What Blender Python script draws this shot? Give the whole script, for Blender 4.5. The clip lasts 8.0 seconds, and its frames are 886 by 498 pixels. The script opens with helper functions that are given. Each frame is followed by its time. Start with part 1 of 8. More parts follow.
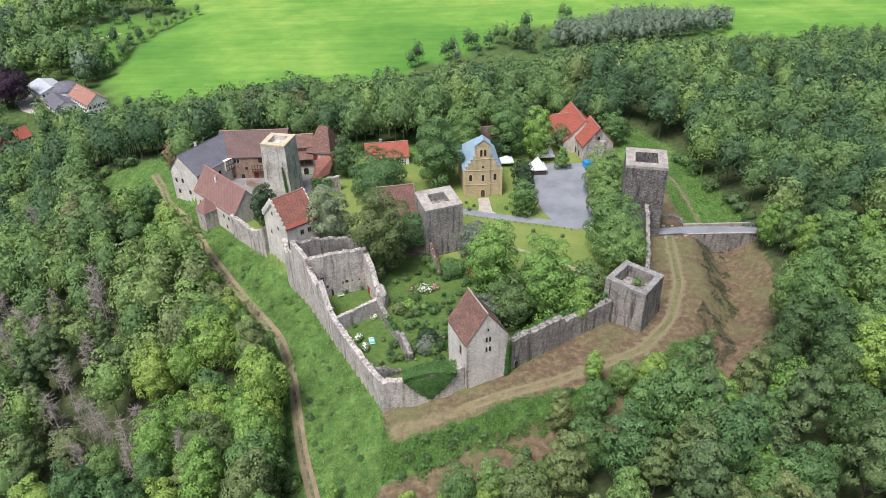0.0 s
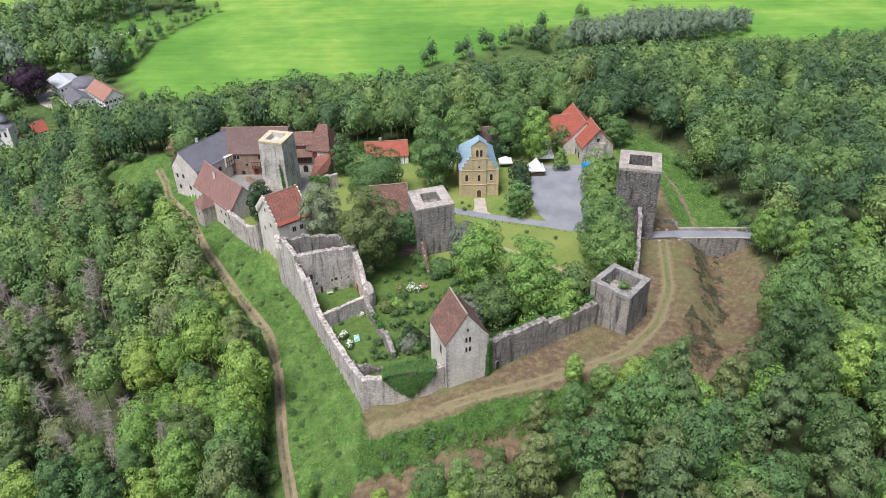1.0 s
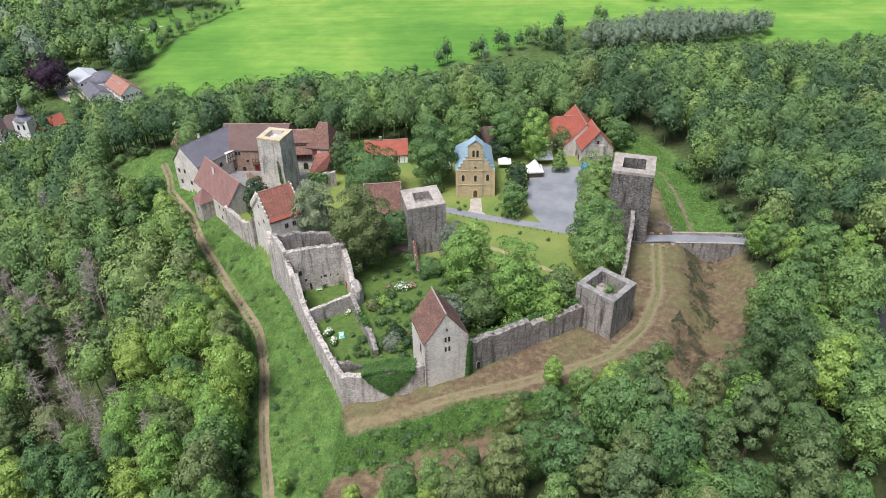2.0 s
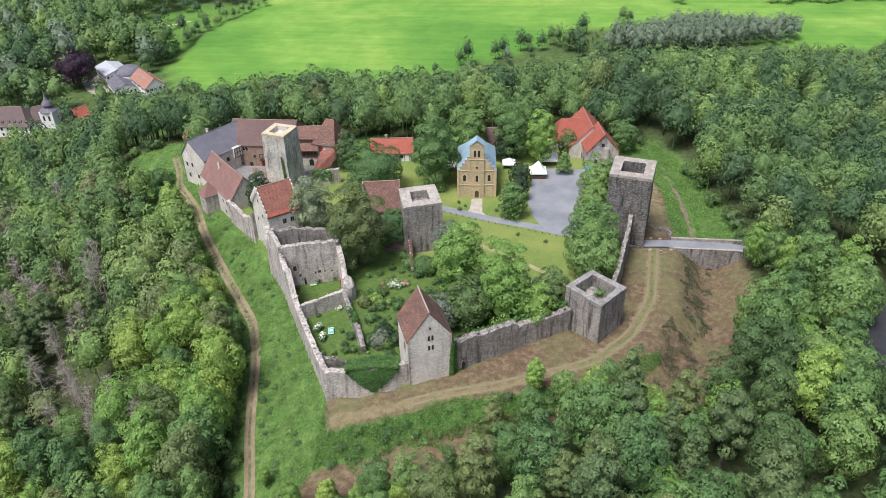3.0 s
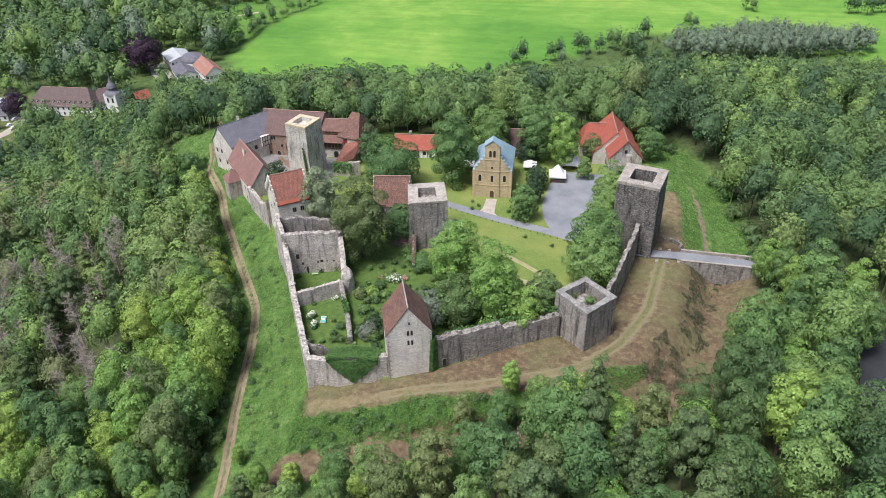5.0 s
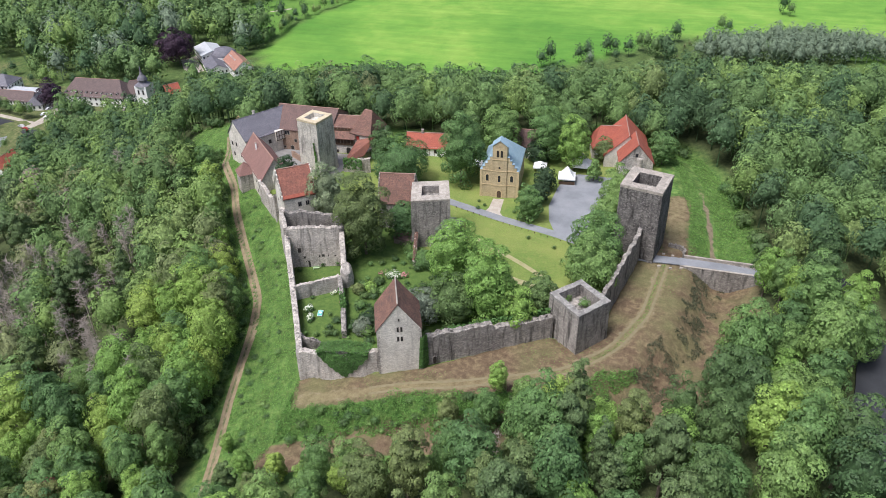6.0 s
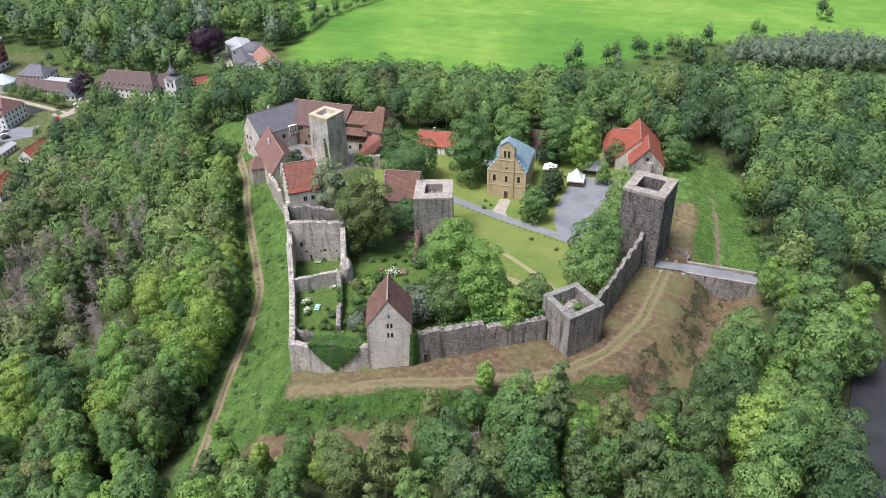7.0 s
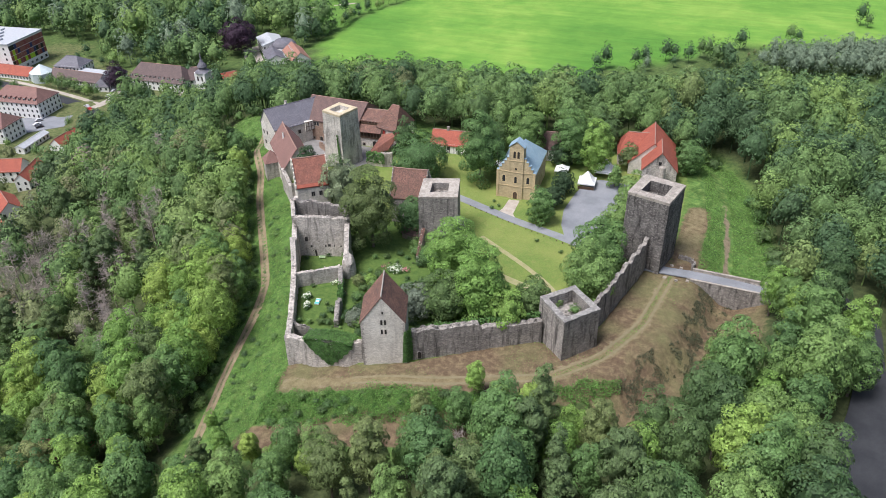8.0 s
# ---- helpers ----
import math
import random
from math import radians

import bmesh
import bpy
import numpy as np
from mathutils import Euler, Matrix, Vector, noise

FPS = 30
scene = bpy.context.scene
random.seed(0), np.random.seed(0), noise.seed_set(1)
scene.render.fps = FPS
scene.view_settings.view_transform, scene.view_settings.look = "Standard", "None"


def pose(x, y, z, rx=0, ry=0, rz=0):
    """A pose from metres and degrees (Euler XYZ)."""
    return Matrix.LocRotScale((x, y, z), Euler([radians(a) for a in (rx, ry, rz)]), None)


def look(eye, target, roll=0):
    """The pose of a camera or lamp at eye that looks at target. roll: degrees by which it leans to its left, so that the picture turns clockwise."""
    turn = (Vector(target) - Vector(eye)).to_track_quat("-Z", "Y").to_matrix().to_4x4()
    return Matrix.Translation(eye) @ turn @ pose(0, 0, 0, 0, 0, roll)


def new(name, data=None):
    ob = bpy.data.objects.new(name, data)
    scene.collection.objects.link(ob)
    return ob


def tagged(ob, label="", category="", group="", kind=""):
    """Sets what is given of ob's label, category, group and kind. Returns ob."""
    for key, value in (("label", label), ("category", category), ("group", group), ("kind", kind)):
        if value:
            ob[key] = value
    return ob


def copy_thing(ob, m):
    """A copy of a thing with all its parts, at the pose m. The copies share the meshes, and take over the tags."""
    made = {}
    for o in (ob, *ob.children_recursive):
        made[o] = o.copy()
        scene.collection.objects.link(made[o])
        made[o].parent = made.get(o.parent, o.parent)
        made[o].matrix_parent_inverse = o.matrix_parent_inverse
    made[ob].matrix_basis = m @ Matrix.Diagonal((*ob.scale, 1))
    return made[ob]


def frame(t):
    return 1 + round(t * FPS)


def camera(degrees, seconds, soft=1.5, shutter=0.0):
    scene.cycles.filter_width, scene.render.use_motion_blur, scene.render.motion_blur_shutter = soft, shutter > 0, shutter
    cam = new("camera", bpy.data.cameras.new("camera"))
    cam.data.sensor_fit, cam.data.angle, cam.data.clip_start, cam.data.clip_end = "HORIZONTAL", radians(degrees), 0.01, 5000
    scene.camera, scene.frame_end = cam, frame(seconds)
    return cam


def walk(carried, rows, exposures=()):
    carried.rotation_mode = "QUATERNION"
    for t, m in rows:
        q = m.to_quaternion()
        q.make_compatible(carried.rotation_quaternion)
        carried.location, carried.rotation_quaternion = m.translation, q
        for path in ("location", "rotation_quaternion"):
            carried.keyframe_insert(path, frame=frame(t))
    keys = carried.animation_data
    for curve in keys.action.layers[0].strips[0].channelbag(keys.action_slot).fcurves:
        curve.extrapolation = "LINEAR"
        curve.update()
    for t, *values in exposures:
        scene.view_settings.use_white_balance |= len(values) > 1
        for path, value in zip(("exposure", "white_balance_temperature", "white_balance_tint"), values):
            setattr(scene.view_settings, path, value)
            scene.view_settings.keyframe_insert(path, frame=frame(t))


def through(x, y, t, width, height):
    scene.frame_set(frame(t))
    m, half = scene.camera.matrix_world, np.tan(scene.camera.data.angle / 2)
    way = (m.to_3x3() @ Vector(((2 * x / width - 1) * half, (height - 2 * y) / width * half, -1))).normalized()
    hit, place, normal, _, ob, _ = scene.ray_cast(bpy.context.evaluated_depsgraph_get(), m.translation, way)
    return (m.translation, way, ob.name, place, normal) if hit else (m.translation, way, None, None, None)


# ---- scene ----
cam = camera(60.87, 8.0, soft=0.75)
# seconds, place, yaw, tilt, roll
ROWS = [
    (0.0, 0.044, 0.027, 119.141, 0.022, -32.828, -1.216),
    (0.5, 4.495, -0.166, 119.295, 1.084, -32.841, -1.295),
    (1.0, 9.186, -0.314, 119.381, 2.155, -32.857, -1.293),
    (1.5, 13.871, -0.324, 119.494, 3.228, -32.871, -1.319),
    (3.0, 28.400, 0.039, 119.786, 7.108, -32.891, -1.225),
    (3.5, 33.058, 0.336, 119.834, 8.669, -32.895, -1.236),
    (4.0, 37.864, 0.819, 119.848, 10.308, -32.896, -1.171),
    (4.5, 42.500, 1.429, 119.866, 11.871, -32.903, -1.151),
    (6.0, 56.573, 3.867, 119.839, 16.611, -32.906, -1.011),
    (6.5, 61.143, 4.942, 119.818, 18.147, -32.918, -1.024),
    (7.0, 65.743, 6.246, 119.780, 19.736, -32.923, -0.924),
    (7.5, 69.873, 7.608, 119.708, 21.238, -32.925, -0.903),
    (8.0, 73.958, 9.082, 119.718, 22.846, -32.939, -0.825),
]
walk(cam, [(t, pose(x, y, z, 90 + tilt, 0, yaw) @ pose(0, 0, 0, 0, 0, roll)) for t, x, y, z, yaw, tilt, roll in ROWS], [(0.0, 0.75, 6100, 13), (8.0, 0.75, 6100, 13)])

# ---- light ----
SUN_UP, SUN_FROM = 64.0, 215.0          # elevation; compass bearing the light comes from (degrees from +y, clockwise)
world = bpy.data.worlds.new("sky")
scene.world = world
world.use_nodes = True
wn = world.node_tree.nodes
sky = wn.new("ShaderNodeTexSky")
sky.sky_type = "NISHITA"
sky.sun_disc = False
sky.sun_elevation = radians(SUN_UP)
sky.sun_rotation = radians(SUN_FROM)
sky.air_density, sky.dust_density, sky.ozone_density = 1.0, 4.0, 1.0
wn["Background"].inputs["Strength"].default_value = 0.085
world.node_tree.links.new(sky.outputs["Color"], wn["Background"].inputs["Color"])
sun_dir = Vector((math.sin(radians(SUN_FROM)) * math.cos(radians(SUN_UP)), math.cos(radians(SUN_FROM)) * math.cos(radians(SUN_UP)), math.sin(radians(SUN_UP))))
sun = new("sun", bpy.data.lights.new("sun", "SUN"))
sun.data.energy, sun.data.angle, sun.data.color = 2.5, radians(22), (1.0, 0.98, 0.94)
sun.matrix_world = look(sun_dir * 400, (0, 0, 0))


# ---- materials ----
class Mat:
    """A small builder for node materials."""
    def __init__(self, name, rough=0.9, spec=0.25):
        self.m = bpy.data.materials.new(name)
        self.m.use_nodes = True
        self.t = self.m.node_tree
        self.b = self.t.nodes["Principled BSDF"]
        self.b.inputs["Roughness"].default_value = rough
        self.b.inputs["Specular IOR Level"].default_value = spec
        self.geo = self.t.nodes.new("ShaderNodeNewGeometry")

    def link(self, a, b):
        self.t.links.new(a, b)

    def node(self, kind, **inputs):
        n = self.t.nodes.new(kind)
        for k, v in inputs.items():
            k = k.replace("_", " ")
            if hasattr(v, "is_linked"):
                self.link(v, n.inputs[k])
            else:
                n.inputs[k].default_value = v
        return n

    def pos(self, sx=1, sy=1, sz=1):
        n = self.node("ShaderNodeVectorMath")
        n.operation = "MULTIPLY"
        self.link(self.geo.outputs["Position"], n.inputs[0])
        n.inputs[1].default_value = (sx, sy, sz)
        return n.outputs[0]

    def noise(self, scale, detail=4, rough=0.6, vec=None):
        n = self.node("ShaderNodeTexNoise", Scale=scale, Detail=detail, Roughness=rough)
        self.link(vec or self.pos(), n.inputs["Vector"])
        return n.outputs["Fac"]

    def cells(self, scale, vec=None, feature="F1"):
        n = self.node("ShaderNodeTexVoronoi", Scale=scale)
        n.feature = feature
        self.link(vec or self.pos(), n.inputs["Vector"])
        return n

    def warped(self, amount):
        """Places pushed about by noise, so that cells lose their regular edges."""
        n = self.node("ShaderNodeTexNoise", Scale=2.0, Detail=2)
        self.link(self.pos(), n.inputs["Vector"])
        s = self.node("ShaderNodeVectorMath")
        s.operation = "MULTIPLY_ADD"
        self.link(n.outputs["Color"], s.inputs[0])
        s.inputs[1].default_value = (amount, amount, amount)
        self.link(self.pos(), s.inputs[2])
        return s.outputs[0]

    def ramp(self, fac, *stops):
        n = self.t.nodes.new("ShaderNodeValToRGB")
        e = n.color_ramp.elements
        while len(e) < len(stops):
            e.new(0.5)
        for el, (p, c) in zip(e, stops):
            el.position = p
            el.color = (*c, 1) if not isinstance(c, (int, float)) else (c, c, c, 1)
        self.link(fac, n.inputs["Fac"])
        return n.outputs["Color"]

    def mix(self, fac, a, b, blend="MIX"):
        n = self.t.nodes.new("ShaderNodeMix")
        n.data_type, n.blend_type = "RGBA", blend
        for sock, v in ((n.inputs[0], fac), (n.inputs[6], a), (n.inputs[7], b)):
            if hasattr(v, "is_linked"):
                self.link(v, sock)
            elif isinstance(v, (int, float)):
                sock.default_value = v
            else:
                sock.default_value = (*v, 1)
        return n.outputs[2]

    def math(self, op, a, b=0.0):
        n = self.t.nodes.new("ShaderNodeMath")
        n.operation = op
        for sock, v in zip(n.inputs, (a, b)):
            if hasattr(v, "is_linked"):
                self.link(v, sock)
            else:
                sock.default_value = v
        return n.outputs[0]

    def attr(self, name):
        n = self.t.nodes.new("ShaderNodeAttribute")
        n.attribute_name = name
        return n.outputs["Fac"]

    def bump(self, height, strength=0.4, dist=0.1):
        n = self.node("ShaderNodeBump", Strength=strength, Distance=dist)
        self.link(height, n.inputs["Height"])
        self.link(n.outputs["Normal"], self.b.inputs["Normal"])

    def color(self, c):
        if hasattr(c, "is_linked"):
            self.link(c, self.b.inputs["Base Color"])
        else:
            self.b.inputs["Base Color"].default_value = (*c, 1)
        return self.m


def masonry(name, light, mid, dark, streak=0.5, size=2.0, joint=0.55, blotch=0.4):
    """Rubble or coursed stone with joints, blotches and rain streaks."""
    k = Mat(name, 0.95, 0.15)
    v = k.pos(size, size, size * 1.7)
    c = k.cells(1.0, v)
    tone = k.ramp(c.outputs["Color"], (0.1, dark), (0.5, mid), (0.9, light))
    edge = k.cells(1.0, v, "DISTANCE_TO_EDGE").outputs["Distance"]
    j = k.ramp(edge, (0.0, joint), (0.09, 1.0))
    col = k.mix(1.0, tone, j, "MULTIPLY")
    big = k.ramp(k.noise(0.22, 5), (0.35, tuple(0.62 * x for x in mid)), (0.6, light))
    col = k.mix(blotch, col, big)
    course = k.node("ShaderNodeTexWave", Scale=size * 0.42, Distortion=5.0, Detail=3.0)
    course.bands_direction = "Z"
    k.link(k.pos(), course.inputs["Vector"])
    col = k.mix(0.16, col, k.mix(1.0, col, k.ramp(course.outputs["Fac"], (0.1, 0.55), (0.45, 1.15)), "MULTIPLY"))
    wash = k.noise(1.0, 5, 0.65, k.pos(0.9, 0.9, 0.11))
    col = k.mix(k.math("MULTIPLY", k.ramp(wash, (0.5, 0.0), (0.68, 1.0)), streak), col, tuple(0.35 * x for x in dark))
    pale = k.noise(1.0, 4, 0.6, k.pos(1.3, 1.3, 0.16))
    col = k.mix(k.math("MULTIPLY", k.ramp(pale, (0.58, 0.0), (0.72, 1.0)), 0.5 * streak), col, light)
    grit = k.noise(7.0, 3)
    col = k.mix(0.5, col, k.mix(1.0, col, k.ramp(grit, (0.3, 0.65), (0.7, 1.25)), "MULTIPLY"))
    k.bump(k.math("ADD", j, grit), 0.6, 0.08)
    return k.color(col)


def tiles(name, light, mid, dark, rows=3.0, moss=0.25, rough=0.8):
    """Clay tiles in level courses."""
    k = Mat(name, rough, 0.3)
    c = k.cells(1.0, k.pos(4.5, 4.5, rows * 1.3))
    col = k.ramp(c.outputs["Color"], (0.05, dark), (0.5, mid), (0.95, light))
    big = k.noise(0.35, 5)
    col = k.mix(k.ramp(big, (0.4, 0.0), (0.7, 0.7)), col, dark)
    col = k.mix(k.math("MULTIPLY", k.ramp(k.noise(1.1, 5), (0.55, 0.0), (0.7, 1.0)), moss), col, (0.07, 0.075, 0.045))
    w = k.node("ShaderNodeTexWave", Scale=rows * 0.5, Distortion=0.4)
    w.bands_direction = "Z"
    k.link(k.pos(), w.inputs["Vector"])
    col = k.mix(0.55, col, k.mix(1.0, col, k.ramp(w.outputs["Fac"], (0.0, 0.5), (0.5, 1.1)), "MULTIPLY"))
    k.bump(k.math("ADD", w.outputs["Fac"], c.outputs["Distance"]), 0.5, 0.06)
    return k.color(col)


def plain(name, a, b, scale=1.5, rough=0.7, fine=8.0, spec=0.3, metal=0.0):
    """A surface of two near tones, blotched at two scales."""
    k = Mat(name, rough, spec)
    k.b.inputs["Metallic"].default_value = metal
    col = k.mix(k.ramp(k.noise(scale, 5), (0.35, 0.0), (0.65, 1.0)), a, b)
    n = k.noise(fine, 3)
    col = k.mix(0.6, col, k.mix(1.0, col, k.ramp(n, (0.3, 0.75), (0.7, 1.2)), "MULTIPLY"))
    k.bump(n, 0.25, 0.03)
    return k.color(col)


def leaf(name, a, b, c, through=0.18):
    """Foliage: tone varies from tree to tree, from leaf spray to leaf spray, and over the crown."""
    k = Mat(name, 0.65, 0.25)
    info = k.t.nodes.new("ShaderNodeObjectInfo").outputs["Random"]
    isl = k.geo.outputs["Random Per Island"]
    col = k.ramp(info, (0.0, a), (0.55, b), (1.0, c))
    col = k.mix(0.75, col, k.mix(1.0, col, k.ramp(isl, (0.0, 0.75), (1.0, 1.28)), "MULTIPLY"))
    col = k.mix(0.6, col, k.mix(1.0, col, k.ramp(k.noise(0.45, 3), (0.3, 0.75), (0.7, 1.25)), "MULTIPLY"))
    clump = k.cells(2.3, k.warped(0.5))
    fine = k.noise(3.0, 4, 0.75)
    col = k.mix(0.9, col, k.mix(1.0, col, k.ramp(clump.outputs["Color"], (0.1, 0.7), (0.9, 1.45)), "MULTIPLY"))
    col = k.mix(0.85, col, k.mix(1.0, col, k.ramp(fine, (0.3, 0.68), (0.7, 1.38)), "MULTIPLY"))
    k.color(col)
    tr = k.t.nodes.new("ShaderNodeBsdfTranslucent")
    k.link(k.mix(1.0, col, (1.3, 1.25, 0.7), "MULTIPLY"), tr.inputs["Color"])
    ms = k.t.nodes.new("ShaderNodeMixShader")
    ms.inputs[0].default_value = through
    k.link(k.b.outputs[0], ms.inputs[1])
    k.link(tr.outputs[0], ms.inputs[2])
    k.link(ms.outputs[0], k.t.nodes["Material Output"].inputs["Surface"])
    return k.m


def woods_leaf(name):
    """Foliage of the joined far woods; each tree carries its own tone number."""
    k = Mat(name, 0.7, 0.2)
    tone = k.attr("tone")
    col = k.ramp(tone, (0.0, (0.056, 0.102, 0.044)), (0.2, (0.080, 0.118, 0.052)), (0.4, (0.102, 0.168, 0.056)), (0.6, (0.160, 0.240, 0.066)), (0.72, (0.130, 0.160, 0.066)), (0.8, (0.190, 0.150, 0.090)), (0.9, (0.230, 0.200, 0.180)), (1.0, (0.135, 0.180, 0.115)))
    col = k.mix(0.75, col, k.mix(1.0, col, k.ramp(k.geo.outputs["Random Per Island"], (0.0, 0.75), (1.0, 1.3)), "MULTIPLY"))
    clump = k.cells(1.5, k.warped(0.7))
    fine = k.noise(1.9, 4, 0.75)
    col = k.mix(0.9, col, k.mix(1.0, col, k.ramp(clump.outputs["Color"], (0.1, 0.7), (0.9, 1.45)), "MULTIPLY"))
    col = k.mix(0.85, col, k.mix(1.0, col, k.ramp(fine, (0.3, 0.68), (0.7, 1.38)), "MULTIPLY"))
    return k.color(col)


def ground_mat():
    k = Mat("ground", 0.95, 0.1)
    n1, n2, n3 = k.noise(0.06, 5), k.noise(0.7, 5), k.noise(4.0, 4)
    rough_grass = k.ramp(n2, (0.3, (0.060, 0.125, 0.034)), (0.5, (0.105, 0.185, 0.047)), (0.7, (0.17, 0.235, 0.07)))
    rough_grass = k.mix(0.8, rough_grass, k.mix(1.0, rough_grass, k.ramp(k.noise(0.25, 4), (0.35, 0.6), (0.65, 1.3)), "MULTIPLY"))
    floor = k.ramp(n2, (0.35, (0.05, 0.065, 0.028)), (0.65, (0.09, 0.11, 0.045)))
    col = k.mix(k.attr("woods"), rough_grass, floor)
    lawn = k.ramp(n1, (0.35, (0.135, 0.205, 0.050)), (0.65, (0.225, 0.265, 0.075)))
    lawn = k.mix(k.ramp(n2, (0.5, 0.0), (0.75, 0.5)), lawn, (0.27, 0.26, 0.10))
    col = k.mix(k.attr("lawn"), col, lawn)
    dry = k.ramp(n2, (0.29, (0.098, 0.066, 0.042)), (0.5, (0.15, 0.108, 0.068)), (0.68, (0.225, 0.172, 0.10)))
    dry = k.mix(k.ramp(n1, (0.45, 0.0), (0.62, 0.65)), dry, (0.15, 0.155, 0.068))
    edge = k.math("ADD", k.attr("dry"), k.math("MULTIPLY", k.math("SUBTRACT", n2, 0.5), 0.9))
    col = k.mix(k.ramp(edge, (0.38, 0.0), (0.62, 1.0)), col, dry)
    tan = k.ramp(n2, (0.3, (0.19, 0.15, 0.082)), (0.7, (0.265, 0.225, 0.125)))
    edge = k.math("ADD", k.attr("tan"), k.math("MULTIPLY", k.math("SUBTRACT", n2, 0.5), 0.9))
    col = k.mix(k.ramp(edge, (0.4, 0.0), (0.95, 0.75)), col, tan)
    earth = k.ramp(n2, (0.3, (0.16, 0.125, 0.085)), (0.7, (0.27, 0.22, 0.15)))
    edge = k.math("ADD", k.attr("earth"), k.math("MULTIPLY", k.math("SUBTRACT", n2, 0.5), 0.6))
    col = k.mix(k.ramp(edge, (0.4, 0.0), (0.6, 1.0)), col, earth)
    f = k.math("ADD", k.math("MULTIPLY", k.noise(0.010, 5), 0.75), k.math("MULTIPLY", k.noise(0.07, 4), 0.25))
    field = k.ramp(f, (0.36, (0.10, 0.235, 0.040)), (0.5, (0.155, 0.305, 0.052)), (0.64, (0.245, 0.375, 0.075)))
    field = k.mix(0.35, field, k.mix(1.0, field, k.ramp(k.noise(1.0, 4, 0.6, k.pos(0.012, 0.16, 1)), (0.35, 0.72), (0.65, 1.2)), "MULTIPLY"))
    col = k.mix(k.attr("field"), col, field)
    col = k.mix(k.attr("garden"), col, k.ramp(n2, (0.3, (0.065, 0.120, 0.030)), (0.7, (0.125, 0.185, 0.048))))
    col = k.mix(0.6, col, k.mix(1.0, col, k.ramp(n3, (0.3, 0.6), (0.7, 1.35)), "MULTIPLY"))
    k.bump(k.math("ADD", n3, k.math("MULTIPLY", n2, 2.0)), 0.6, 0.25)
    return k.color(col)


